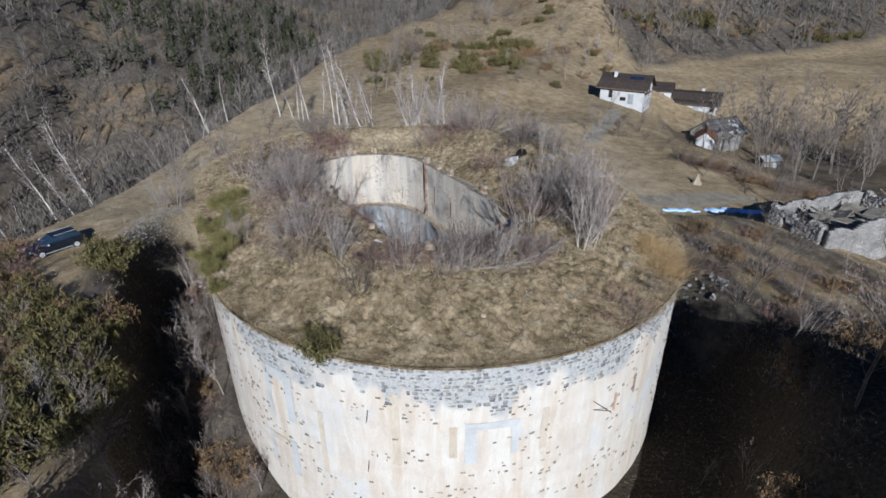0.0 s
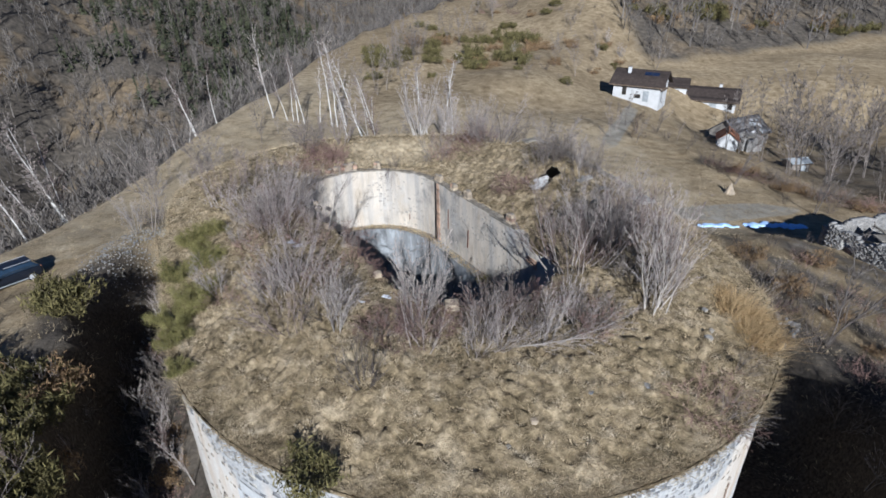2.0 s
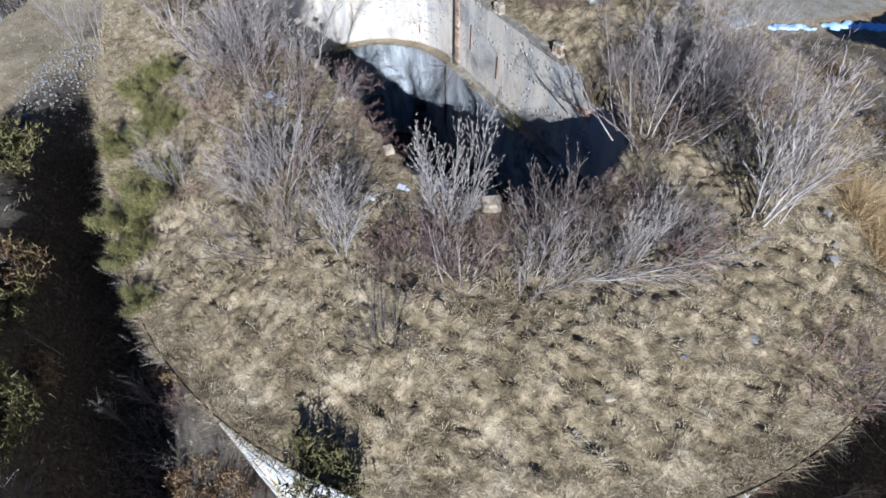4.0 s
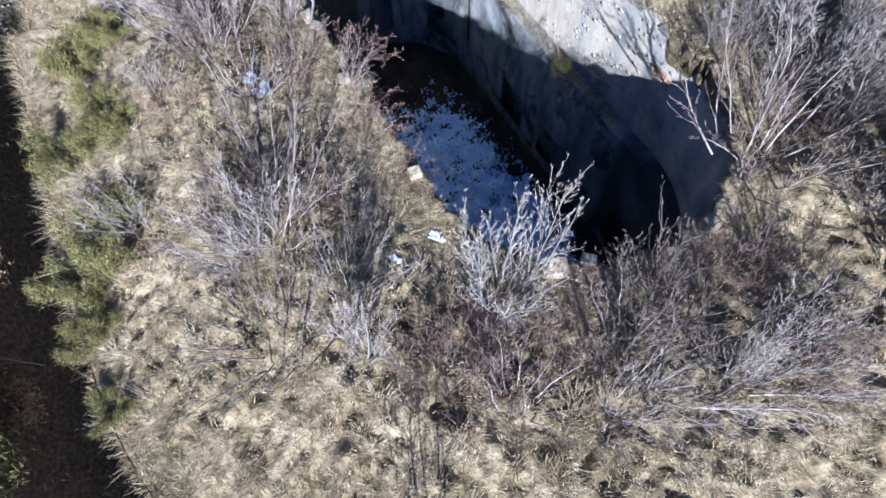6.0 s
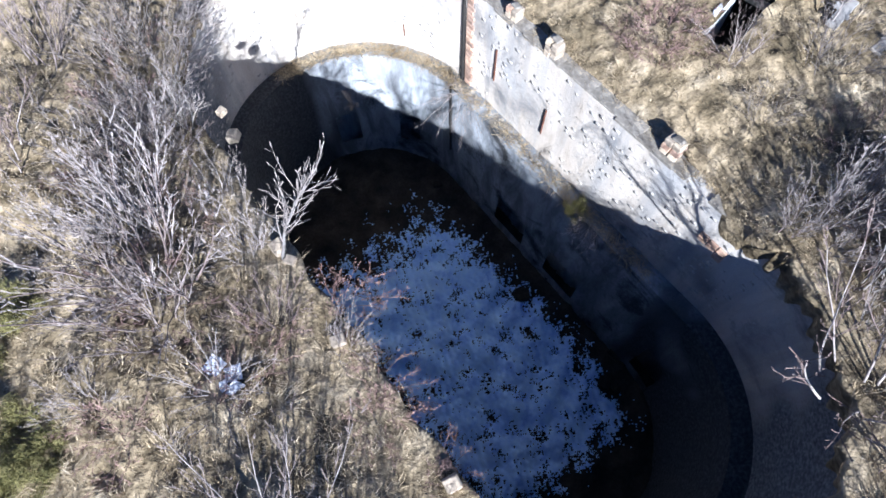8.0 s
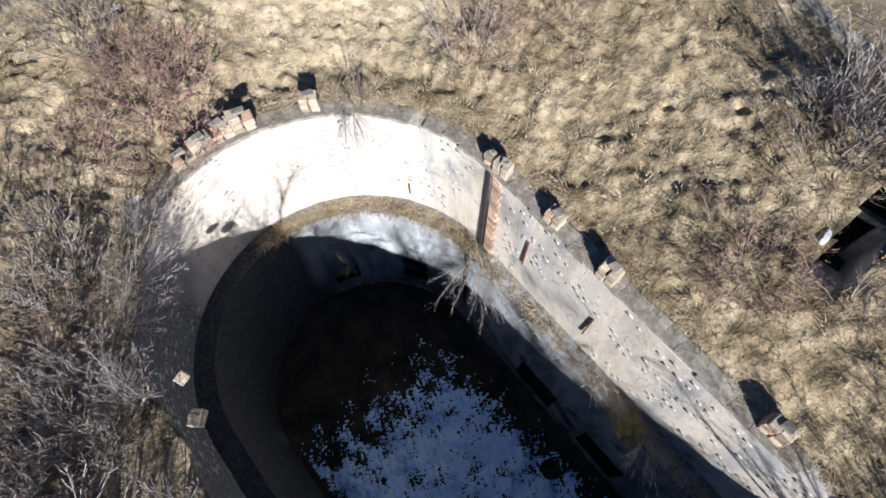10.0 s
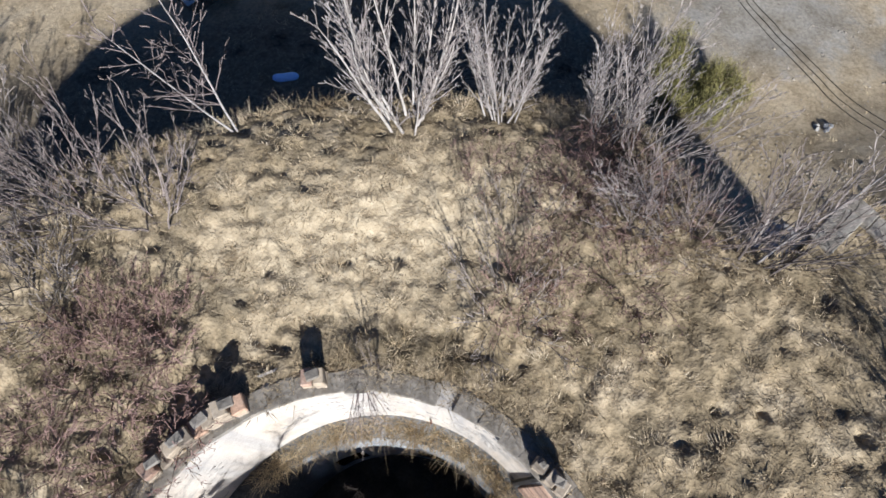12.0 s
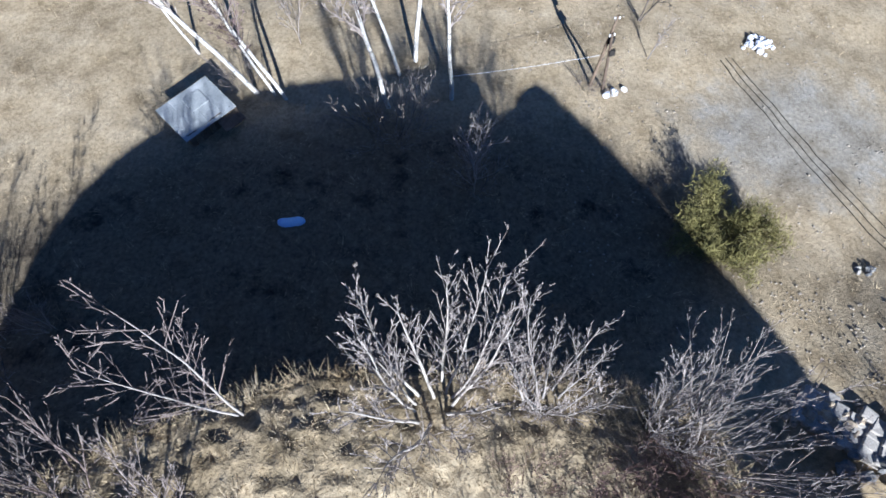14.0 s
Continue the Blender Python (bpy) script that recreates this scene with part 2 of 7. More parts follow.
# its dark bare colours stand in for shade on the unlit sides
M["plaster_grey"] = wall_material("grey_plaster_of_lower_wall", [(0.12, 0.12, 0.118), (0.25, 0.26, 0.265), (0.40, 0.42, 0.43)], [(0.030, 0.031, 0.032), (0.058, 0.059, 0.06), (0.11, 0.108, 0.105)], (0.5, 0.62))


def ground_material():
    m, nt, b = material("winter_ground", 0.95, 0.1)
    def zone(name):
        a = nt.nodes.new("ShaderNodeAttribute")
        a.attribute_name = name
        return a.outputs["Fac"]
    big = noise_tex(nt, 0.07, 6, 0.6)
    mid = noise_tex(nt, 0.6, 6, 0.65)
    fine = noise_tex(nt, 5.0, 5, 0.7)
    meadow = ramp(nt, mid, [(0.3, (0.21, 0.15, 0.085)), (0.45, (0.34, 0.26, 0.155)), (0.6, (0.44, 0.345, 0.215)), (0.78, (0.53, 0.43, 0.28))])
    meadow = mixed(nt, sharpen(nt, big, 0.45, 0.7), meadow, ramp(nt, mid, [(0.3, (0.17, 0.125, 0.072)), (0.7, (0.35, 0.265, 0.16))]))
    lawn = ramp(nt, mid, [(0.3, (0.28, 0.215, 0.128)), (0.5, (0.45, 0.36, 0.23)), (0.75, (0.57, 0.47, 0.32))])
    meadow = mixed(nt, sharpen(nt, math_node(nt, "ADD", zone("lawn"), math_node(nt, "SUBTRACT", math_node(nt, "MULTIPLY", mid, 0.9), 0.45)), 0.2, 0.8), meadow, lawn)
    litter = ramp(nt, mid, [(0.3, (0.055, 0.047, 0.038)), (0.5, (0.125, 0.107, 0.086)), (0.7, (0.215, 0.18, 0.135))])
    litter = mixed(nt, sharpen(nt, noise_tex(nt, 0.035, 4, 0.6), 0.5, 0.66), litter, ramp(nt, mid, [(0.3, (0.16, 0.115, 0.068)), (0.7, (0.36, 0.27, 0.165))]))
    gravel = ramp(nt, mid, [(0.3, (0.26, 0.22, 0.16)), (0.55, (0.37, 0.335, 0.27)), (0.75, (0.45, 0.42, 0.365))])
    ragged = math_node(nt, "MULTIPLY", math_node(nt, "SUBTRACT", mid, 0.5), 1.2)
    col = mixed(nt, sharpen(nt, math_node(nt, "ADD", zone("wood"), math_node(nt, "SUBTRACT", math_node(nt, "MULTIPLY", mid, 0.9), 0.45)), 0.3, 0.7), meadow, litter)
    col = mixed(nt, sharpen(nt, math_node(nt, "ADD", zone("gravel"), math_node(nt, "SUBTRACT", math_node(nt, "MULTIPLY", mid, 0.9), 0.45)), 0.35, 0.65), col, gravel)
    # mud zone: dark ditch earth, and painted shade north of the fort
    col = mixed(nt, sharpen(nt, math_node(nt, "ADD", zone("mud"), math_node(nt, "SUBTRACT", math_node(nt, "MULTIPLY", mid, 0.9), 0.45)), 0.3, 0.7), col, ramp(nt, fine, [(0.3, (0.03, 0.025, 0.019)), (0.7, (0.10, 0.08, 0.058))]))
    col = mixed(nt, 1.0, col, ramp(nt, fine, [(0.3, (0.5, 0.5, 0.5)), (0.7, (1, 1, 1))]), "MULTIPLY")
    nt.links.new(col, b.inputs["Base Color"])
    bump(nt, b, noise_tex(nt, 9.0, 6, 0.75), 0.6, 0.10)
    return m


M["plaster_blue"] = mottled("pale_grey_plaster_repair", [(0.3, (0.46, 0.465, 0.455)), (0.6, (0.54, 0.545, 0.535)), (0.85, (0.61, 0.61, 0.595))], 1.2, 10.0, shade=0.85, bump_distance=0.01)
M["plaster_tan"] = mottled("tan_stained_plaster", [(0.3, (0.50, 0.42, 0.32)), (0.6, (0.58, 0.51, 0.41)), (0.85, (0.64, 0.58, 0.48))], 1.2, 10.0, stretch=(1, 1, 0.3), shade=0.8, bump_distance=0.01)
M["stone_buried"] = mottled("tan_stone_under_limewash", [(0.3, (0.27, 0.235, 0.195)), (0.5, (0.38, 0.34, 0.285)), (0.75, (0.50, 0.455, 0.39))], 1.2, 16.0, vary="island", bump_distance=0.02)
M["stone_court"] = mottled("grey_green_court_stone", [(0.3, (0.42, 0.41, 0.385)), (0.5, (0.50, 0.475, 0.435)), (0.75, (0.58, 0.54, 0.48))], 1.2, 16.0, vary="island", tints=((0.80, 0.81, 0.82), (1.12, 1.09, 1.04)), bump_distance=0.004)
M["stone_pale"] = mottled("grey_stone_in_limewash", [(0.3, (0.43, 0.40, 0.36)), (0.5, (0.51, 0.475, 0.425)), (0.75, (0.57, 0.53, 0.465))], 1.2, 16.0, vary="object", tints=((0.86, 0.86, 0.86), (1.1, 1.07, 1.03)), bump_distance=0.004)
M["ground"] = ground_material()
# ---- geometry helpers ----
def mesh_np(name, verts, tris, mat=None, smooth=False):
    """A mesh from arrays of points and triangles."""
    me = bpy.data.meshes.new(name)
    verts, tris = np.asarray(verts, np.float32), np.asarray(tris, np.int32)
    n = tris.shape[1]
    me.vertices.add(len(verts))
    me.vertices.foreach_set("co", verts.ravel())
    me.loops.add(tris.size)
    me.loops.foreach_set("vertex_index", tris.ravel())
    me.polygons.add(len(tris))
    me.polygons.foreach_set("loop_start", np.arange(len(tris), dtype=np.int32) * n)
    if smooth:
        me.polygons.foreach_set("use_smooth", np.ones(len(tris), bool))
    if mat:
        me.materials.append(mat)
    me.update(calc_edges=True)
    return me


def part(name, bm, mat, parent=None, label="", smooth=False):
    """Links a bmesh as one mesh object under a thing or a part."""
    me = bpy.data.meshes.new(name)
    bm.normal_update()
    bm.to_mesh(me)
    bm.free()
    me.materials.append(mat)
    if smooth:
        for p in me.polygons:
            p.use_smooth = True
    ob = new(name, me)
    ob.parent = parent
    return tagged(ob, label)


def part_mesh(name, me, parent=None, label=""):
    ob = new(name, me)
    ob.parent = parent
    return tagged(ob, label)


def box(bm, cx, cy, cz, sx, sy, sz, rot=None, bevel=0.0, jitter=0.0, rng=None):
    """A box about a centre, with worn edges and a little unevenness."""
    r = bmesh.ops.create_cube(bm, size=1.0)
    vs = r["verts"]
    for v in vs:
        v.co = Vector((v.co.x * sx, v.co.y * sy, v.co.z * sz))
        if jitter:
            v.co += Vector((rng.uniform(-1, 1), rng.uniform(-1, 1), rng.uniform(-1, 1))) * jitter
    if bevel:
        es = list({e for v in vs for e in v.link_edges})
        vs = [g for g in bmesh.ops.bevel(bm, geom=es, offset=bevel, segments=1, affect="EDGES")["verts"]] or vs
        vs = list({v for f in {f for v in vs for f in v.link_faces} for v in f.verts})
    m = Matrix.Translation((cx, cy, cz)) @ (rot or Matrix())
    for v in vs:
        v.co = m @ v.co
    return vs


def turned(deg, axis="Z"):
    return Matrix.Rotation(radians(deg), 4, axis)


def tubes(segs, sides):
    """Tapered tubes for segments (x0 y0 z0 x1 y1 z1 r0 r1): points and quads."""
    s = np.asarray(segs, float)
    p0, p1, r0, r1 = s[:, 0:3], s[:, 3:6], s[:, 6], s[:, 7]
    d = p1 - p0
    d /= np.maximum(np.linalg.norm(d, axis=1, keepdims=True), 1e-6)
    ref = np.where(np.abs(d[:, 2:3]) > 0.9, [[1.0, 0, 0]], [[0, 0, 1.0]])
    u = np.cross(d, ref)
    u /= np.linalg.norm(u, axis=1, keepdims=True)
    w = np.cross(d, u)
    rings = []
    for p, r in ((p0, r0), (p1, r1)):
        for k in range(sides):
            a = 2 * math.pi * k / sides
            rings.append(p + (u * math.cos(a) + w * math.sin(a)) * r[:, None])
    v = np.stack(rings, 1).reshape(-1, 3)
    base = np.arange(len(s))[:, None] * (2 * sides)
    q = np.concatenate([base + np.array([[k, (k + 1) % sides, sides + (k + 1) % sides, sides + k]]) for k in range(sides)])
    return v, q


def stem_tubes(segs, sides):
    """Stems as unbroken tapered tubes: segments that follow on from each other share their rings."""
    v, q, prev, ring0 = [], [], None, None
    for g in segs:
        p0, p1 = Vector(g[0:3]), Vector(g[3:6])
        d = (p1 - p0).normalized()
        if prev is None or (p0 - prev).length > 1e-5:
            side = d.cross(Vector((0.31, 0.9, 0.13))).normalized()
            ring0 = len(v)
            w = d.cross(side)
            v += [tuple(p0 + (side * math.cos(2 * math.pi * k / sides) + w * math.sin(2 * math.pi * k / sides)) * g[6]) for k in range(sides)]
        side = (side - d * side.dot(d)).normalized()
        w = d.cross(side)
        ring1 = len(v)
        v += [tuple(p1 + (side * math.cos(2 * math.pi * k / sides) + w * math.sin(2 * math.pi * k / sides)) * g[7]) for k in range(sides)]
        q += [(ring0 + k, ring0 + (k + 1) % sides, ring1 + (k + 1) % sides, ring1 + k) for k in range(sides)]
        ring0, prev = ring1, p1
    return np.array(v), np.array(q)


def grow(rng, stems, height, spread, radius, depth=2, kids=5, wiggle=0.16, rise=0.10, step=0.38, kid_len=0.5, kid_angle=0.7, first=0.25, tip=0.006, kids2=None):
    """Bare wood, grown from the base: lists of segments for stems and for twigs."""
    thick, thin = [], []

    def limb(p, d, length, r, level):
        n = max(2, int(length / (step * (1.0 if level == 0 else 0.8))))
        q, later = p.copy(), []
        for k in range(n):
            d = (d + Vector((rng.gauss(0, wiggle), rng.gauss(0, wiggle), rng.gauss(0, wiggle) + rise * (0.5 if level == 0 else 1.0)))).normalized()
            q2 = q + d * (length / n)
            ra, rb = max(tip, r * (1 - 0.8 * k / n)), max(tip, r * (1 - 0.8 * (k + 1) / n))
            (thick if level == 0 or (level == 1 and depth > 2) else thin).append((*q, *q2, ra, rb))
            f = (k + 1) / n
            if level < depth and f > (first if level == 0 else 0.15):
                chance = (kids if level == 0 or kids2 is None else kids2) / n / (1 - (first if level == 0 else 0.15))
                while chance > 0:
                    if rng.random() < chance:
                        side = Vector((rng.gauss(0, 1), rng.gauss(0, 1), rng.gauss(0, 0.6))).normalized()
                        a = kid_angle * rng.uniform(0.7, 1.3)
                        nd = (d * math.cos(a) + side * math.sin(a)).normalized()
                        later.append((q2, nd, length * kid_len * rng.uniform(0.6, 1.15) * (1.15 - 0.6 * f), max(tip, rb * 0.5), level + 1))
                    chance -= 1
            q = q2
        for side_limb in later:
            limb(*side_limb)

    for i in range(stems):
        a = 2 * math.pi * (i + rng.uniform(-0.4, 0.4)) / stems
        s = spread * rng.uniform(0.35, 1.2)
        base = Vector((math.cos(a), math.sin(a), 0)) * (0.06 * stems * rng.uniform(0.2, 1) if stems > 1 else 0)
        base.z = -0.15
        d = Vector((math.cos(a) * s, math.sin(a) * s, 1)).normalized()
        limb(base, d, height * rng.uniform(0.65, 1.1), radius * rng.uniform(0.7, 1.1), 0)
    return thick, thin


def leaf_cloud(rng, centres, n, size, spread, up=0.4, slim=0.16, long=1.3):
    """Small leaves or needle sprays strewn round centres: points and triangles."""
    r = np.random.RandomState(rng.randrange(1 << 30))
    c = np.asarray(centres, float)[r.randint(0, len(centres), n)] + r.normal(0, 1, (n, 3)) * np.asarray(spread)
    d = r.normal(0, 1, (n, 3)) + [0, 0, up]
    d /= np.linalg.norm(d, axis=1, keepdims=True)
    s = np.cross(d, r.normal(0, 1, (n, 3)))
    s /= np.linalg.norm(s, axis=1, keepdims=True)
    k = size * r.uniform(0.6, 1.4, (n, 1))
    v = np.stack([c - s * k * slim, c + s * k * slim, c + d * k * long], 1).reshape(-1, 3)
    return v, np.arange(3 * n).reshape(-1, 3)


# ---- the fort's plan: a long round-ended tower round a sunken court ----
AX, AY, BX, BY = 0.1, 33.1, -6.3, 44.3
AXLEN = math.hypot(BX - AX, BY - AY)
DIRX, DIRY = (BX - AX) / AXLEN, (BY - AY) / AXLEN
EASTX, EASTY = DIRY, -DIRX
EAST_ANGLE = math.atan2(EASTY, EASTX)
R_IN, WALL_TOP, FLOOR_Z, LEDGE_Z, DITCH_Z = 5.35, -1.0, -13.0, -5.85, -12.6
ARC, LINE = math.pi * 10.0, AXLEN
LOOP = 2 * ARC + 2 * LINE


def smooth(x, lo, hi):
    t = np.clip((np.asarray(x, float) - lo) / (hi - lo), 0, 1)
    return t * t * (3 - 2 * t)


def radius_at(f, a, east):
    """Radius of the outer wall. f: part of the way along the axis (below 0 on the south end, above 1 on the north end); a: degrees turned
    from east round the end; east: whether the place lies on the eastern side of the axis."""
    south_end = 14.6 + 0.2 * (1 - smooth(a, 0, 40)) * east
    straight = np.where(east, 14.8 + 0.25 * smooth(f, 0.0, 0.5) - 3.05 * smooth(f, 0.986, 1.0), 14.6 - 0.7 * f)
    north_end = 12.0 + 2.2 * smooth(a, 3, 24) - 0.9 * smooth(a, 18, 45) + 0.7 * smooth(a, 70, 105) - 0.8 * smooth(a, 140, 178)
    return np.where(f < 0, south_end, np.where(f > 1, north_end, straight))


def spine(s):
    """A place s metres along the loop: centre on the axis, outward normal, radius of the outer wall. 0 is west of the south end; the loop goes south, east, north, west."""
    s %= LOOP
    if s < ARC:
        a = EAST_ANGLE + math.pi + math.pi * s / ARC
        return AX, AY, math.cos(a), math.sin(a), float(radius_at(-1.0, 180 - 180 * s / ARC, True))
    if s < ARC + LINE:
        f = (s - ARC) / LINE
        return AX + (BX - AX) * f, AY + (BY - AY) * f, EASTX, EASTY, float(radius_at(f, 0.0, True))
    if s < 2 * ARC + LINE:
        a = math.pi * (s - ARC - LINE) / ARC
        return BX, BY, math.cos(EAST_ANGLE + a), math.sin(EAST_ANGLE + a), float(radius_at(2.0, math.degrees(a), True))
    f = 1 - (s - 2 * ARC - LINE) / LINE
    return AX + (BX - AX) * f, AY + (BY - AY) * f, -EASTX, -EASTY, float(radius_at(f, 0.0, False))


def outer_radius(r):
    return r


def on_ring(s, r, z):
    cx, cy, nx, ny, f = spine(s)
    return cx + nx * r, cy + ny * r, z


def loop_at(x, y):
    """The loop length s nearest to a place."""
    t = (x - AX) * DIRX + (y - AY) * DIRY
    if t < 0:
        a = (math.atan2(y - AY, x - AX) - EAST_ANGLE - math.pi) % (2 * math.pi)
        return a / math.pi * ARC
    if t > AXLEN:
        a = (math.atan2(y - BY, x - BX) - EAST_ANGLE) % (2 * math.pi)
        return ARC + LINE + a / math.pi * ARC
    e = (x - AX) * EASTX + (y - AY) * EASTY
    return ARC + t if e > 0 else 2 * ARC + LINE + (AXLEN - t)


def axis_part(x, y):
    return np.clip(((x - AX) * DIRX + (y - AY) * DIRY) / AXLEN, 0, 1)


def fort_distance(x, y):
    """Distance to the fort's axis, and the radius of the outer wall in that direction."""
    x, y = np.asarray(x, float), np.asarray(y, float)
    g = ((x - AX) * DIRX + (y - AY) * DIRY) / AXLEN
    f = np.clip(g, 0, 1)
    dx, dy = x - AX - (BX - AX) * f, y - AY - (BY - AY) * f
    side = dx * EASTX + dy * EASTY
    a = np.degrees(np.arctan2(np.abs(dx * DIRX + dy * DIRY), side))
    return np.hypot(dx, dy), radius_at(g, a, side > 0)


class Ripple:
    """Cheap smooth noise on arrays: a sum of waves in many directions."""

    def __init__(self, seed, size, waves=14):
        r = np.random.RandomState(seed)
        a, k = r.uniform(0, 2 * math.pi, waves), r.uniform(0.5, 1.8, waves) * 2 * math.pi / size
        self.kx, self.ky, self.p, self.n = k * np.cos(a), k * np.sin(a), r.uniform(0, 6.3, waves), math.sqrt(waves / 2)

    def __call__(self, x, y):
        x, y = np.asarray(x, float), np.asarray(y, float)
        return np.sin(x[..., None] * self.kx + y[..., None] * self.ky + self.p).sum(-1) / self.n


rip_big, rip_mid, rip_small, rip_tuft = Ripple(1, 45, 24), Ripple(2, 9, 30), Ripple(3, 2.0, 40), Ripple(4, 0.72, 60)


def roof_lift(x, y):
    """How far the roof's outer edge stands above the southern wall top: it climbs along the eastern side to the corner and falls again round the north."""
    t, e = (x - AX) * DIRX + (y - AY) * DIRY, (x - AX) * EASTX + (y - AY) * EASTY
    north = np.interp(np.degrees(np.arctan2(t - AXLEN, e)), (0, 10, 25, 40, 60, 90, 130, 165), (1.95, 1.5, 1.15, 0.85, 0.6, 0.5, 0.3, 0.0))
    east = np.interp(t, (-4, 0.5, 3.6, 6.8, 12.9), (0.0, 0.6, 1.1, 1.45, 1.95))
    return np.where(t > AXLEN, north, np.where(e > 0, east, 0.0))


def roof_z(x, y):
    """Height of the turf on the fort's roof."""
    d, r = fort_distance(x, y)
    f = axis_part(x, y)
    t, e = (x - AX) * DIRX + (y - AY) * DIRY, (x - AX) * EASTX + (y - AY) * EASTY
    edge = np.minimum(np.maximum(r, 14.2), 14.2 + 0.85 * (1 - smooth(t, 7, 12.2))) - d
    rim = d - R_IN
    z = -0.95 + (1.25 - 0.65 * smooth(f, 0.5, 1.0)) * smooth(edge, 0.0, 5.0)
    coped = np.maximum(smooth(e, 0, 2) * smooth(t, -0.5, 2.0), smooth(t, AXLEN - 1, AXLEN + 1.5) * (1 - smooth(-e, 2.0, 4.0)))
    z -= (0.55 + 0.15 * f) * (1 - smooth(rim, 0.0, 3.5)) + 0.6 * coped * (1 - smooth(rim, 0.5, 2.6))
    lift = roof_lift(x, y)
    z += lift * smooth(d, 8.3, 12.5) - 0.35 * np.exp(-((d - 8.7) / 1.4) ** 2) * smooth(t, 16, 19)
    z = np.minimum(z, WALL_TOP + lift + 0.06 + 0.9 * np.maximum(0, r - d))
    z = np.maximum(z, WALL_TOP + 0.06)
    mound = np.exp(-((x - 5.6) ** 2 + (y - 30.6) ** 2) / 1.3) * 0.5 + np.exp(-((x - 7.4) ** 2 + (y - 43.9) ** 2) / 1.2) * 0.45
    return z + (0.06 * rip_mid(x, y) + 0.04 * rip_small(x, y) + (0.055 + 0.027 * (1 - smooth(y, 27, 35))) * rip_tuft(x, y)) * smooth(edge, 0.0, 1.5) * smooth(rim, 0.2, 1.5) + mound


def ridge_x(y):
    """The crest from which the land falls away to the western valley."""
    return -37.5 + 0.0 * y + 4.5 * smooth(y, 85, 150) + 44.0 * smooth(y, 150, 290)


def ground_z(x, y):
    """Height of the land."""
    x, y = np.asarray(x, float), np.asarray(y, float)
    xe = np.clip(x, -3, 70)
    z = -9.6 - 0.085 * xe + 0.0 * y
    z += 3.5 * smooth(x, 12, 20) * (1 - smooth(x, 36, 50)) * (1 - smooth(y, 50, 63)) + 1.7 * smooth(-x, 13, 20) * (1 - smooth(y, 50, 66)) * (1 - 0.6 * smooth(-x, 26, 33))
    z += 15.0 * smooth(y, 105, 320) * (1 - smooth(x, 20, 75)) + 3.2 * smooth(y, 118, 150) * smooth(x, 5, 60)
    z -= 3.2 * np.exp(-((x - 46) / 14) ** 2 - ((y - 134) / 16) ** 2)
    z -= 4.5 * smooth(x, 42, 62) * (1 - smooth(y, 125, 165)) * smooth(y, 70, 105)
    z += 0.34 * np.maximum(0, y - 168 - 0.42 * (x - 70)) * smooth(x, 20, 60) + 0.05 * np.maximum(0, x - 75)
    z += 0.10 * np.maximum(0, y - 300)
    west = np.maximum(0, ridge_x(y) - x)
    z += -0.75 * np.minimum(west, 62) * smooth(west, 0, 5) + 0.40 * np.maximum(0, west - 105) * smooth(west, 80, 130)
    z -= 15.0 * np.exp(-((x + 157 + 0.4 * (y - 240)) / 10) ** 2) * smooth(west, 60, 110) * smooth(y, 140, 200)
    z += (0.6 * rip_big(x, y) + 0.05 * rip_mid(x, y)) * smooth(np.hypot(x + 3, y - 45), 30, 90) + 0.06 * rip_mid(x, y) + 0.025 * rip_small(x, y)
    d, f = fort_distance(x, y)
    out = d - outer_radius(f)
    south = 1 - smooth(y, 44, 60)
    bank = south * smooth(np.abs(x + 0.5), 7, 16) * smooth(out, 4.5, 8.5) * (1 - smooth(out, 16, 40)) * np.where(x < 0, 1.6, 4.0 * (1 - smooth(y, 22, 33)))
    z += bank
    z += (DITCH_Z - z) * south * (1 - smooth(out, 4.6, 7.0))
    z += 3.2 * (1 - smooth(out, 0.6, 4.2)) * south * smooth(-x, 8, 14)
    # unseen spur, added out of view to shade the eastern ditch
    z += 9.0 * smooth(x, 14, 18) * (1 - smooth(x, 20, 25)) * np.exp(-((y - 0.72 * x + 4) / 5) ** 2)
    z -= 0.8 * np.exp(-((x + 35) ** 2 + (y - 44) ** 2) / 50)
    # unseen mound, added out of view to keep the western ditch in shadow
    z += 8.5 * smooth(-x, 12.5, 14.5) * (1 - smooth(-x, 15.5, 17.5)) * np.exp(-((y - 9) / 4.5) ** 2)
    return z
# ---- the land ----
def spaced(lo, hi, fine, far_lo, far_hi, growth=1.09):
    mid = list(np.arange(lo, hi, fine))
    left, right, s = [], [], fine
    v = lo
    while v > far_lo:
        s *= growth
        v -= min(s, 14)
        left.append(v)
    s, v = fine, mid[-1]
    while v < far_hi:
        s *= growth
        v += min(s, 14)
        right.append(v)
    return np.array(left[::-1] + mid + right)


def track_east(x, y):
    """Distance to the dirt track that passes the ruined house."""
    pts = [(21, 78), (26, 64), (31, 50), (37, 40), (52, 26), (70, 12)]
    best = np.full(np.shape(x), 1e9)
    for (x0, y0), (x1, y1) in zip(pts, pts[1:]):
        t = np.clip(((x - x0) * (x1 - x0) + (y - y0) * (y1 - y0)) / ((x1 - x0) ** 2 + (y1 - y0) ** 2), 0, 1)
        best = np.minimum(best, np.hypot(x - x0 - t * (x1 - x0), y - y0 - t * (y1 - y0)))
    return best


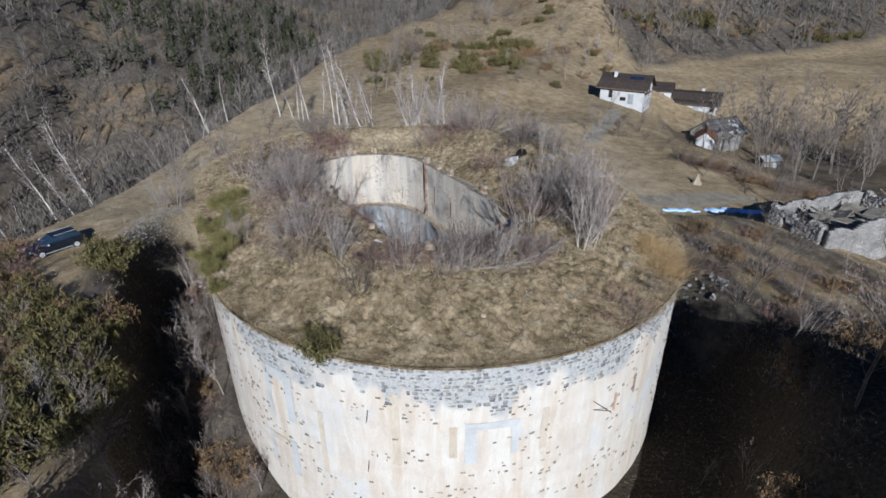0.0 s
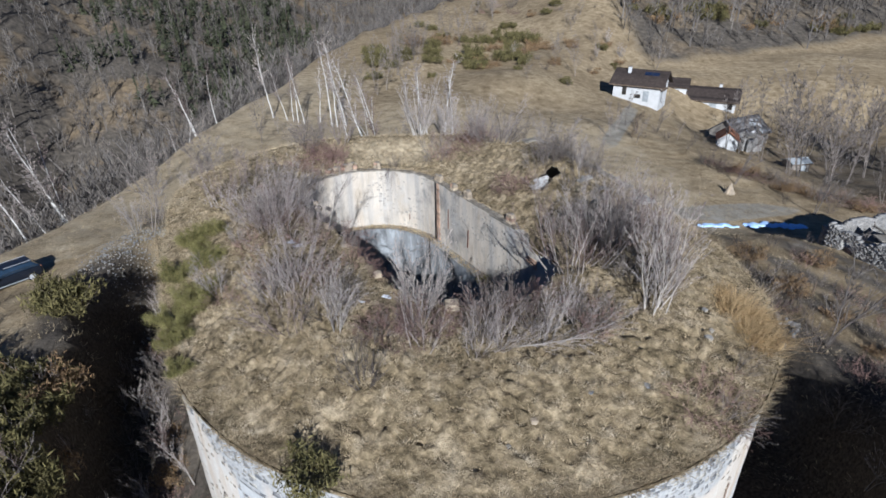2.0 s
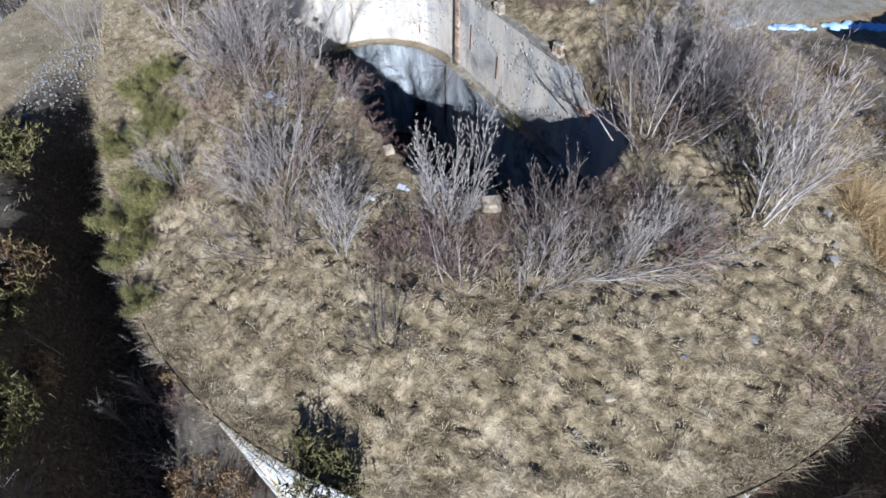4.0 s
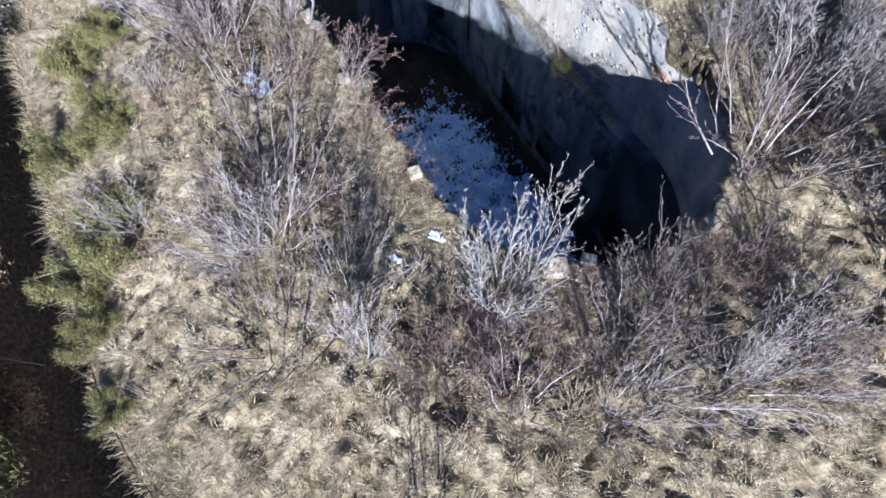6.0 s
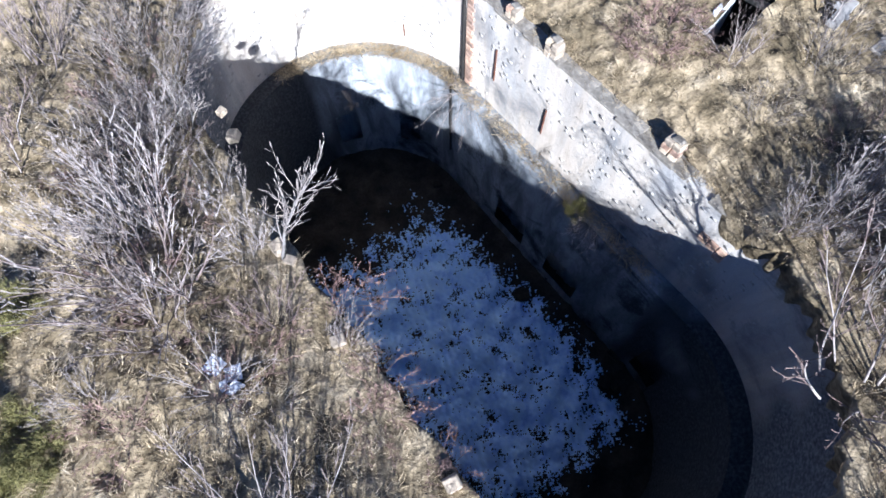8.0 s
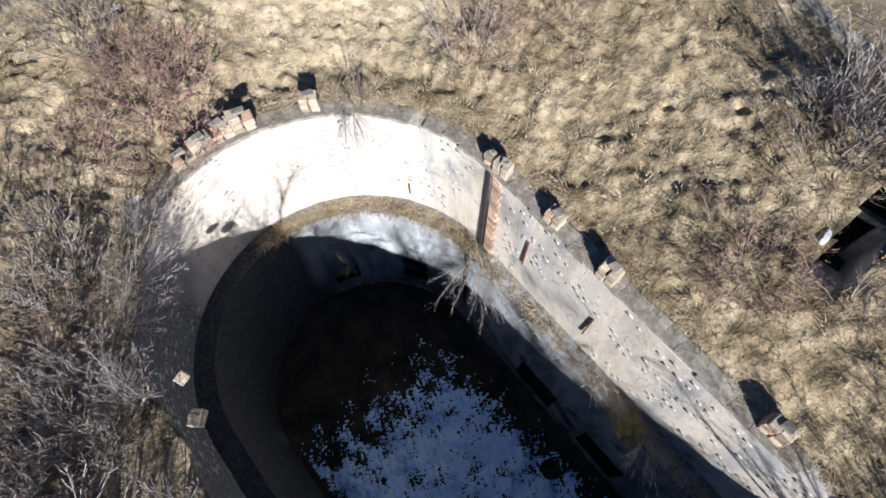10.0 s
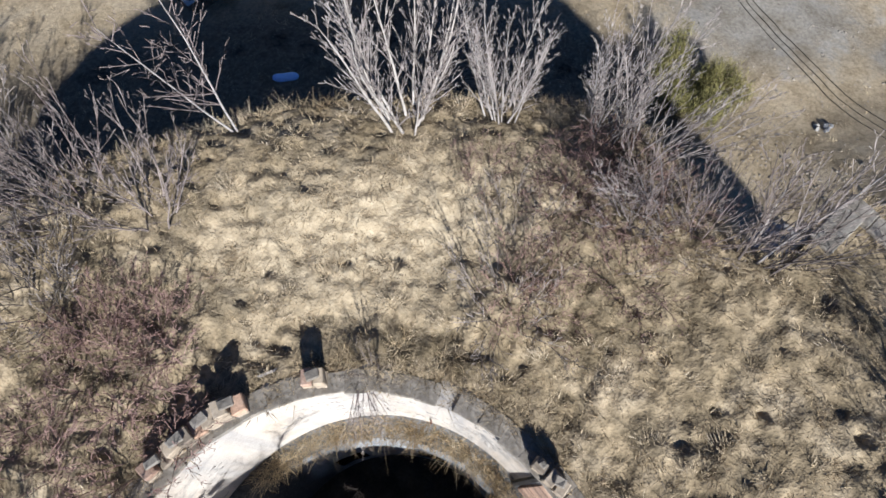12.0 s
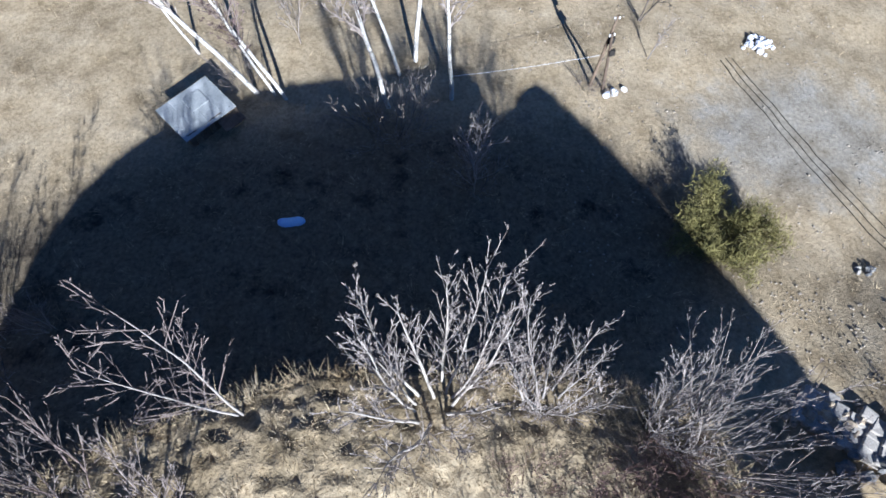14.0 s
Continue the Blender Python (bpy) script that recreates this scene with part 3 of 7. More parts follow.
def wooded(x, y):
    """How much an area lies under wood or thicket."""
    west = ridge_x(y) - x
    w = smooth(west, 0, 12)
    w = np.maximum(w, smooth(x, 45, 70) * (1 - smooth(y, 112, 122)) * smooth(y, 60, 80) * 0.6)
    w = np.maximum(w, smooth(y - 168 - 0.42 * (x - 70), 0, 10) * smooth(x, 48, 66))
    w = np.maximum(w, 0.6 * smooth(y - 0.5 * x, 215, 290))
    d, f = fort_distance(x, y)
    out = d - outer_radius(f)
    w = np.maximum(w, (1 - smooth(y, 42, 54)) * (1 - smooth(out, 6, 12)))
    w = np.maximum(w, 0.8 * smooth(x, 12, 22) * (1 - smooth(y, 30, 40)))
    return w


def build_ground():
    xs, ys = spaced(-46, 56, 0.7, -620, 560), spaced(8, 96, 0.7, -260, 860)
    X, Y = np.meshgrid(xs, ys)
    Z = ground_z(X, Y)
    nx, ny = len(xs), len(ys)
    idx = np.arange(nx * ny).reshape(ny, nx)
    q = np.stack([idx[:-1, :-1], idx[:-1, 1:], idx[1:, 1:], idx[1:, :-1]], -1).reshape(-1, 4)
    cx, cy = (X[:-1, :-1] + X[1:, 1:]) / 2, (Y[:-1, :-1] + Y[1:, 1:]) / 2
    d, f = fort_distance(cx, cy)
    q = q[(d > outer_radius(f) - 0.9).ravel()]
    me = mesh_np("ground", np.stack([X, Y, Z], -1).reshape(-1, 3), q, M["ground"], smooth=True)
    x, y = X.ravel(), Y.ravel()
    out = fort_distance(x, y)
    out = out[0] - outer_radius(out[1])
    yard = np.exp(-(((x - 19) / 9) ** 2 + ((y - 69) / 6) ** 2)) * 0.75
    road = (1 - smooth(track_east(x, y), 1.2, 2.4)) * 0.3
    lane = (1 - smooth(np.abs(x - (29.5 + 0.44 * (y - 102))), 1.0, 2.2)) * smooth(y, 88, 98) * (1 - smooth(y, 122, 128)) * 0.85
    plaza = (1 - smooth(np.hypot((x - 33) / 4.2, y - 67 - 0.25 * (x - 33)), 1.6, 3.0)) * 0.95
    west_lane = (1 - smooth(np.abs(y - (45 + 0.5 * (x + 36) + 0.02 * (x + 36) ** 2)), 1.0, 2.2)) * smooth(x, -44, -38) * (1 - smooth(x, -26, -20)) * 0.3
    hatched = smooth(x, 15, 19) * (1 - smooth(x, 36, 42)) * smooth(y, 26, 32) * (1 - smooth(y, 50, 58)) * (0.42 + 0.3 * np.sin(track_east(x, y) * 1.5))
    zones = {"wood": np.maximum(wooded(x, y), hatched), "gravel": np.maximum.reduce([yard, road, lane, plaza, west_lane]),
             "lawn": np.maximum(smooth(y, 52, 58) * (1 - smooth(y, 84, 130)) * smooth(x, -30, -18) * (1 - smooth(x, 26, 36)), 0.8 * smooth(x, -42, -38) * smooth(y, 44, 52) * (1 - smooth(x, -22, -12)) * (1 - smooth(y, 120, 170))),
             # mud: ditch earth, plus shade of fort and banks put into the ground colour
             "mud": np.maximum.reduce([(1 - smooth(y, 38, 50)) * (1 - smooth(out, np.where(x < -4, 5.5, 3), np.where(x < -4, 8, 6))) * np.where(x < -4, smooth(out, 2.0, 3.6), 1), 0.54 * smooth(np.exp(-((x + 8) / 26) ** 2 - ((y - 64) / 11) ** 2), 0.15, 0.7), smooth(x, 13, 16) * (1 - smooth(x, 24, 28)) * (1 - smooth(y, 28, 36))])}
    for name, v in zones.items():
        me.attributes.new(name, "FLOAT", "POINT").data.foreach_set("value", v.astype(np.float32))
    tagged(new("ground", me), "dry winter meadow and leaf-littered slopes round the fort", "ground", kind="structure")


build_ground()


# ---- the fort's masonry ----
def ring_grid(r_of, zs, s0=0.0, s1=LOOP, step=0.35, wobble=0.0, skip=None):
    """A standing wall face along the loop. r_of(s, z, f): its radius; skip(s, z): where an opening is left."""
    n = max(2, int(round((s1 - s0) / step)))
    closed = abs(s1 - s0 - LOOP) < 1e-6
    ss = [s0 + (s1 - s0) * i / n for i in range(n + (0 if closed else 1))]
    v = []
    for s in ss:
        cx, cy, nx, ny, f = spine(s)
        for z in zs:
            r = r_of(s, z, f)
            if wobble:
                r += wobble * noise.noise(Vector((cx + nx * 9, cy + ny * 9, z * 1.4)) * 1.1) + wobble * 0.6 * noise.noise(Vector((cx + nx * 9, cy + ny * 9, z)) * 4.0)
            v.append((cx + nx * r, cy + ny * r, z))
    m, q = len(zs), []
    for i in range(n):
        j = (i + 1) % len(ss)
        for k in range(m - 1):
            if skip and skip((ss[i] + (s1 - s0) / n / 2) % LOOP, (zs[k] + zs[k + 1]) / 2):
                continue
            q.append((i * m + k, j * m + k, j * m + k + 1, i * m + k + 1))
    return np.array(v), np.array(q)


def joined(*grids):
    vs, qs, n = [], [], 0
    for v, q in grids:
        vs.append(v)
        qs.append(q + n)
        n += len(v)
    return np.concatenate(vs), np.concatenate(qs)


def flat_ring(r0_of, r1_of, z_of, s0=0.0, s1=LOOP, step=0.35, rows=2):
    n = int(round((s1 - s0) / step))
    v, q = [], []
    for i in range(n + 1):
        s = s0 + (s1 - s0) * i / n
        cx, cy, nx, ny, f = spine(s)
        for k in range(rows):
            r = r0_of(f) + (r1_of(f) - r0_of(f)) * k / (rows - 1)
            v.append((cx + nx * r, cy + ny * r, z_of(s, r)))
    for i in range(n):
        for k in range(rows - 1):
            a = i * rows + k
            q.append((a, a + rows, a + rows + 1, a + 1))
    return np.array(v), np.array(q)


def zlist(a, b, step):
    n = max(1, int(round(abs(b - a) / step)))
    return [a + (b - a) * i / n for i in range(n + 1)]


def outer_face(s, z, f):
    return outer_radius(f)


outer = joined(ring_grid(outer_face, zlist(-13.0, WALL_TOP, 0.2), step=0.2, wobble=0.035),
               flat_ring(lambda f: outer_radius(f) - 0.7, lambda f: outer_radius(f), lambda s, r: WALL_TOP - 0.14),
               ring_grid(lambda s, z, f: outer_radius(f) - 0.7, [WALL_TOP - 0.14, -13.0]))
outer[0][:, 2] += roof_lift(outer[0][:, 0], outer[0][:, 1]) * np.clip((outer[0][:, 2] + 3.0) / 2.0, 0, 1)
wall_outer = tagged(new("wall_outer", mesh_np("wall_outer", *outer, M["plaster"], smooth=True)), "tall curved fort wall of rubble under worn white plaster", "wall", kind="structure")

# upper wall of the court, the ledge, and the lower wall with its openings
R_LOW = 4.75
OPENINGS = [(ARC + LINE + p, -10.8, 0.95, 1.9) for p in (5.7, 12.3)] + [(ARC + LINE + p, -11.2, 0.6, 2.2) for p in (-4.6, -8.2)] + [(ARC - 1.6, -11.0, 1.2, 2.6)]
upper = joined(ring_grid(lambda s, z, f: R_IN + 0.02 * (WALL_TOP - z), zlist(WALL_TOP, LEDGE_Z, 0.3)),
               flat_ring(lambda f: R_IN, lambda f: R_IN + 0.9, lambda s, r: WALL_TOP),
               ring_grid(lambda s, z, f: R_IN + 0.9, [LEDGE_Z, WALL_TOP]))
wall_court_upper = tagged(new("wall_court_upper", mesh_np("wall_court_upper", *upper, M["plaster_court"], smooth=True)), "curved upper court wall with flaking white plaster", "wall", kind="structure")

def in_opening(s, z):
    for so, zo, w, h in OPENINGS:
        if abs(s - so) * R_LOW / 10.0 < w / 2 + 0.12 and abs(z - zo) < h / 2:
            return True
    return False


low_zs = [FLOOR_Z - 0.3] + zlist(-12.7, -8.0, 0.42) + zlist(-7.6, LEDGE_Z, 0.5)
grids = [ring_grid(lambda s, z, f: R_LOW, low_zs, step=0.4, wobble=0.03, skip=in_opening),
         ring_grid(lambda s, z, f: R_LOW + 0.75, [FLOOR_Z - 0.3, LEDGE_Z - 0.1], step=0.8),
         flat_ring(lambda f: R_LOW, lambda f: R_IN + 0.25, lambda s, r: LEDGE_Z)]
wall_court_lower = tagged(new("wall_court_lower", mesh_np("wall_court_lower", *joined(*grids), M["plaster_grey"], smooth=True)), "grey lower court wall with dark openings, shade put into its colour", "wall", kind="structure")


# stretch of the loop where the stone coping of the court lies bare
NORTH0, NORTH1 = ARC + 2.6, ARC + LINE + 19.0


# edge of the turf round the court: it hangs over the wall in the west and south and stops at the coping in the north
RIM_S = (0.0, ARC * 0.5, ARC * 0.75, ARC, ARC + 1.2, ARC + 2.6, ARC + LINE + 19.2, ARC + LINE + 21.5, ARC + LINE + 26.0, 2 * ARC + LINE, LOOP)
RIM_R = (4.62, 4.60, 4.74, 5.10, 5.30, R_IN + 0.5, R_IN + 0.5, 5.25, 4.85, 4.68, 4.62)


def turf_rim(s):
    return np.interp(s, RIM_S, RIM_R) + 0.07 * np.sin(np.asarray(s) * 1.7) + 0.05 * np.sin(np.asarray(s) * 4.3 + 1.0)


loop_of = np.vectorize(loop_at, otypes=[float])


# the stair mouth in the roof: one corner, the way it runs down, its length and width
STAIR_X, STAIR_Y, STAIR_RUN, STAIR_WIDE = 4.55, 42.32, 2.3, 1.1
STAIR_U, STAIR_V = (0.783, 0.622), (0.622, -0.783)


def in_stair(x, y):
    """Whether a place lies over the open stair in the roof."""
    u = (x - STAIR_X) * STAIR_U[0] + (y - STAIR_Y) * STAIR_U[1]
    v = (x - STAIR_X) * STAIR_V[0] + (y - STAIR_Y) * STAIR_V[1]
    return (u > 0) & (u < STAIR_RUN) & (v > 0) & (v < STAIR_WIDE)


def build_roof_turf():
    ns, nr = 700, 74
    v, q = [], []
    S = np.arange(ns) * LOOP / ns
    for s in S:
        cx, cy, nx, ny, f = spine(s)
        r = np.minimum(np.linspace(turf_rim(s), 15.2, nr), outer_radius(f) + 0.10)
        over = max(0.0, R_IN + 0.1 - r[0])
        r = np.concatenate([[r[0] + 1.0 * over, r[0] + 0.45 * over, r[0] + 0.02], r])
        v.append(np.stack([cx + nx * r, cy + ny * r, r * 0], -1))
    nr += 3
    v = np.array(v).reshape(-1, 3)
    v[:, 2] = roof_z(v[:, 0], v[:, 1])
    idx = np.arange(ns * nr).reshape(ns, nr)
    nxt = np.roll(idx, -1, 0)
    q = np.stack([idx[:, :-1], nxt[:, :-1], nxt[:, 1:], idx[:, 1:]], -1).reshape(-1, 4)
    q = q[~in_stair(v[:, 0], v[:, 1])[q].all(1)]
    over = np.clip(R_IN + 0.1 - turf_rim(S), 0, 1)
    ragged = 0.12 * np.sin(S * 2.3) + 0.08 * np.sin(S * 7.1)
    lip = np.where(over > 0.3, v[idx[:, 3], 2], WALL_TOP)
    v[idx[:, 3], 2] = np.where(over > 0.05, lip, WALL_TOP - 0.05)
    v[idx[:, 2], 2] = np.where(over > 0.05, lip - 0.16 + ragged * 0.4, WALL_TOP - 0.08)
    v[idx[:, 1], 2] = np.where(over > 0.05, lip - 0.55 + ragged, WALL_TOP - 0.12)
    v[idx[:, 0], 2] = np.where(over > 0.05, WALL_TOP - 0.9 + 2 * ragged, WALL_TOP - 0.16)
    v[idx[:, -1], 2] = WALL_TOP - 0.10 + roof_lift(v[idx[:, -1], 0], v[idx[:, -1], 1])
    me = mesh_np("roof_turf", v, q, M["turf"], smooth=True)
    zone = np.maximum(0.8 * np.exp(-((v[:, 0] + 4.5) / 6.5) ** 2 - ((v[:, 1] - 53.4) / 2.8) ** 2), 0.24 * smooth(v[:, 1], 36, 46))
    me.attributes.new("bleached", "FLOAT", "POINT").data.foreach_set("value", zone.astype(np.float32))
    tagged(new("roof_turf", me), "tussocky dry grass covering the fort roof", "turf", kind="structure")


build_roof_turf()

def build_edge_coping():
    """Flat slabs on the wall top along the eastern edge, round the corner and back to the notch."""
    holder = tagged(new("edge_coping"), "grey concrete coping slabs along the eastern roof edge", "coping", kind="structure")
    r = random.Random(21)
    runs = [((1.5, 14.72), (12.6, 14.78)), ((12.62, 13.3), (12.62, 15.05))]
    for (t0, e0), (t1, e1) in runs:
        length = math.hypot(t1 - t0, e1 - e0)
        u, across = 0.0, abs(e1 - e0) > 1
        while u < length - 0.2:
            w = min(r.uniform(0.8, 1.5), length - u)
            k = (u + w / 2) / length
            t, e = t0 + (t1 - t0) * k, e0 + (e1 - e0) * k
            x, y = AX + t * DIRX + e * EASTX, AY + t * DIRY + e * EASTY
            bm = bmesh.new()
            box(bm, 0, 0, 0, *((w * 0.985, 0.56, 0.18) if across else (0.56, w * 0.985, 0.18)), None, 0.025, 0.02, r)
            slab = part("slab", bm, M["coping"], holder)
            slab.matrix_basis = Matrix.Translation((x, y, WALL_TOP + float(roof_lift(x, y)) + 0.07 + r.uniform(0, 0.03))) @ turned(math.degrees(EAST_ANGLE) + r.uniform(-1.5, 1.5)) @ pose(0, 0, 0, r.uniform(0, 3), r.uniform(-2, 2), 0)
            u += w


build_edge_coping()

# ---- floor of the court, with old snow ----
def stadium_sheet(name, radius, z_of, step, mat, keep=None):
    xs, ys = np.arange(-14, 8, step), np.arange(26, 52, step)
    X, Y = np.meshgrid(xs, ys)
    idx = np.arange(X.size).reshape(X.shape)
    q = np.stack([idx[:-1, :-1], idx[:-1, 1:], idx[1:, 1:], idx[1:, :-1]], -1).reshape(-1, 4)
    cx, cy = (X + step / 2)[:-1, :-1].ravel(), (Y + step / 2)[:-1, :-1].ravel()
    ok = fort_distance(cx, cy)[0] < radius
    if keep is not None:
        ok &= keep(cx, cy)
    q = q[ok]
    used = np.unique(q)
    back = np.zeros(X.size, int)
    back[used] = np.arange(len(used))
    v = np.stack([X, Y, z_of(X, Y)], -1).reshape(-1, 3)[used]
    return mesh_np(name, v, back[q], mat, smooth=True)


def court_z(x, y):
    return FLOOR_Z + 0.10 * rip_small(x, y) + 0.06 * rip_tuft(x, y)


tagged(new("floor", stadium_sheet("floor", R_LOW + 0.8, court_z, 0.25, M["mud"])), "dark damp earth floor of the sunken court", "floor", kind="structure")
snow_rip, snow_rip2, snow_rip3 = Ripple(11, 1.3, 22), Ripple(12, 0.45, 22), Ripple(13, 0.16, 30)


def snow_here(x, y):
    t = (x - AX) * DIRX + (y - AY) * DIRY
    e = (x - AX) * EASTX + (y - AY) * EASTY
    inside = np.minimum.reduce([(t + 2.2) / 1.2, (11.9 - t) / 2.2, (4.0 - 0.14 * np.abs(t - 3) - e) / 1.0, (e + 4.6) / 1.0])
    holes = np.minimum(np.hypot(x - 0.2, y - 39.4), np.hypot(x - 3.2, y - 34.6)) < 0.42
    return (np.minimum(inside, 1.0) + 0.30 * snow_rip(x, y) + 0.19 * snow_rip2(x, y) + 0.27 * snow_rip3(x, y) > 0.40) & ~holes


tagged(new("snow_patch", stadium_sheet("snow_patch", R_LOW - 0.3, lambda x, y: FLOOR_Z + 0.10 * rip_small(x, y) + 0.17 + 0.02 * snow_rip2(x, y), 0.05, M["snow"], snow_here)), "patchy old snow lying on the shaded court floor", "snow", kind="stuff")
# ---- plants ----
rng = random.Random(7)


def ribbons(segs, seed):
    """Fine twigs as single narrow faces, each turned its own way."""
    s, r = np.asarray(segs, float), np.random.RandomState(seed)
    p0, p1 = s[:, 0:3], s[:, 3:6]
    w = np.cross(p1 - p0, r.normal(0, 1, (len(s), 3)))
    w /= np.maximum(np.linalg.norm(w, axis=1, keepdims=True), 1e-6)
    v = np.stack([p0 - w * s[:, 6:7], p0 + w * s[:, 6:7], p1 + w * s[:, 7:8], p1 - w * s[:, 7:8]], 1).reshape(-1, 3)
    return v, np.arange(4 * len(s)).reshape(-1, 4)


def wood_thing(name, label, category, group, bark, twig, rng, twig_name="crown", sides=4, **kw):
    """A bare bush or tree, standing at the origin: stems or trunk, with its twigs as a part."""
    thick, thin = grow(rng, **kw)
    v, q = stem_tubes(thick, sides + 1)
    ob = new(name, mesh_np(name, v, q, M[bark], smooth=True))
    tagged(ob, label, category, group)
    fine = [g for g in thin if g[6] < 1.35 * kw["tip"]]
    stout = [g for g in thin if g[6] >= 1.35 * kw["tip"]]
    (v, q), (v2, q2) = tubes(stout or fine[:1], 3), ribbons(fine, 3)
    v, q = np.concatenate([v, v2]), np.concatenate([q, q2 + len(v)])
    part_mesh(twig_name, mesh_np(twig_name, v, q, M[twig]), ob)
    return ob


PATTERNS = {}


def pattern(kind, n, make):
    PATTERNS[kind] = [make(random.Random(100 * len(PATTERNS) + i)) for i in range(n)]


pattern("pale", 5, lambda r: wood_thing("bare_shrub", "pale grey bare shrub with many upright stems on dry grass", "shrub", "pale shrubs on the roof", "twig_pale", "twig_grey", r,
        stems=10, height=2.9, spread=0.5, radius=0.028, depth=2, kids=10, kids2=6, kid_len=0.46, kid_angle=0.45, wiggle=0.09, rise=0.06, first=0.12, step=0.45, tip=0.0058))
pattern("pale_tree", 4, lambda r: wood_thing("small_tree", "small pale-barked leafless tree with forked trunk", "tree", "leafless trees on the fort edge", "bark_pale", "twig_pale", r,
        stems=8, height=4.3, spread=0.27, radius=0.036, depth=2, kids=15, kids2=8, kid_len=0.42, kid_angle=0.42, rise=0.07, wiggle=0.08, first=0.12, step=0.48, tip=0.0058))
pattern("red", 4, lambda r: wood_thing("bramble_bush", "low tangled reddish-brown bramble bush without leaves", "bush", "reddish bushes", "twig_red", "twig_red", r,
        stems=12, height=1.6, spread=1.0, radius=0.014, depth=2, kids=8, kids2=5, kid_len=0.5, kid_angle=0.7, rise=0.02, wiggle=0.18, first=0.1, step=0.34, tip=0.007))
pattern("grey_bush", 4, lambda r: wood_thing("thicket_bush", "dense grey leafless thicket bush with fine twigs", "bush", "grey thicket bushes", "twig_dark", "twig_mid", r,
        stems=12, height=2.2, spread=0.65, radius=0.018, depth=2, kids=8, kids2=4, kid_len=0.46, kid_angle=0.5, rise=0.06, wiggle=0.13, first=0.1, step=0.4, tip=0.007))
pattern("dark", 3, lambda r: wood_thing("dark_shrub", "dark brown leafless shrub with upright branches", "shrub", "dark shrubs", "twig_dark", "twig_dark", r,
        stems=7, height=2.6, spread=0.5, radius=0.03, depth=2, kids=9, kids2=4, kid_len=0.42, kid_angle=0.45, wiggle=0.1, first=0.15, tip=0.008))
pattern("slim", 3, lambda r: wood_thing("slim_tree", "slim pale leafless tree with one straight trunk", "tree", "slim trees on the roof", "bark_pale", "twig_pale", r,
        stems=1, height=4.6, spread=0.12, radius=0.05, depth=2, kids=26, kids2=6, kid_len=0.42, kid_angle=0.55, wiggle=0.06, first=0.2, step=0.3, tip=0.006))
pattern("wide", 3, lambda r: wood_thing("fan_shrub", "wide fan-shaped grey shrub with many bare stems", "shrub", "fan shrubs on the roof", "twig_pale", "twig_grey", r,
        stems=18, height=2.9, spread=0.95, radius=0.024, depth=2, kids=9, kids2=5, kid_len=0.38, kid_angle=0.42, wiggle=0.07, rise=0.05, first=0.12, step=0.42, tip=0.0056))
pattern("fan_tree", 3, lambda r: wood_thing("fan_tree", "pale-barked leafless tree fanning out from one stool", "tree", "leafless trees on the fort edge", "bark_pale", "twig_pale", r,
        stems=12, height=5.0, spread=0.46, radius=0.05, depth=2, kids=22, kids2=8, kid_len=0.32, kid_angle=0.46, wiggle=0.05, rise=0.05, first=0.16, step=0.42, tip=0.0066))
pattern("fork_tree", 2, lambda r: wood_thing("fork_tree", "leaning pale leafless tree with two long trunks", "tree", "leafless trees on the fort edge", "bark_pale", "twig_pale", r,
        stems=2, height=5.6, spread=0.22, radius=0.05, depth=2, kids=24, kids2=6, kid_len=0.33, kid_angle=0.8, wiggle=0.035, rise=0.02, first=0.2, step=0.4, tip=0.009))
pattern("birch", 4, lambda r: wood_thing("birch", "tall slender birch with white bark and bare twigs", "tree", "birches north of the fort", "birch", "twig_pale", r, "crown", sides=5,
        stems=1, height=14.0, spread=0.16, radius=0.15, depth=2, kids=30, kid_len=0.2, kid_angle=0.6, wiggle=0.035, rise=0.03, first=0.35, step=0.6, tip=0.014))
pattern("grey_tree", 4, lambda r: wood_thing("bare_tree", "tall grey-brown leafless tree on the slope", "tree", "leafless trees around the fort", "twig_mid", "twig_mid", r, "crown",
        stems=2, height=8.5, spread=0.2, radius=0.07, depth=3, kids=10, kids2=7, kid_len=0.40, kid_angle=0.55, wiggle=0.09, rise=0.07, first=0.18, step=0.9, tip=0.015))


def evergreen(name, label, group, mat, r, height, width, leaves, size, needle=(0.16, 1.3)):
    """A dense green bush: stems inside and a crown of short needle sprays."""
    thick, thin = grow(r, stems=12, height=height, spread=width, radius=0.03, depth=1, kids=6, kid_len=0.4, first=0.2, tip=0.01)
    v, q = tubes(thick + thin, 3)
    ob = tagged(new(name, mesh_np(name, v, q, M["twig_dark"])), label, "bush", group)
    ends = [s[3:6] for s in thin] + [s[3:6] for s in thick[3:]]
    v, t = leaf_cloud(r, ends, leaves, size, (0.17, 0.17, 0.15), 1.3, *needle)
    part_mesh("foliage", mesh_np("foliage", v, t, M[mat]), ob)
    return ob


pattern("green", 3, lambda r: evergreen("juniper_bush", "yellow-green juniper bush with upright sprays", "green bushes on the fort", "needle", r, 1.6, 0.9, 8000, 0.13, (0.085, 2.0)))
pattern("green_dark", 3, lambda r: evergreen("broom_bush", "dark olive evergreen broom bush on the slope", "evergreen bushes on the slope", "needle_dark", r, 1.2, 1.0, 1500, 0.22))
pattern("brown_leaf", 2, lambda r: evergreen("withered_bush", "withered bush with brown dead leaves", "withered bushes on the slope", "dead_leaf", r, 1.1, 1.0, 1300, 0.16))
USED = {}


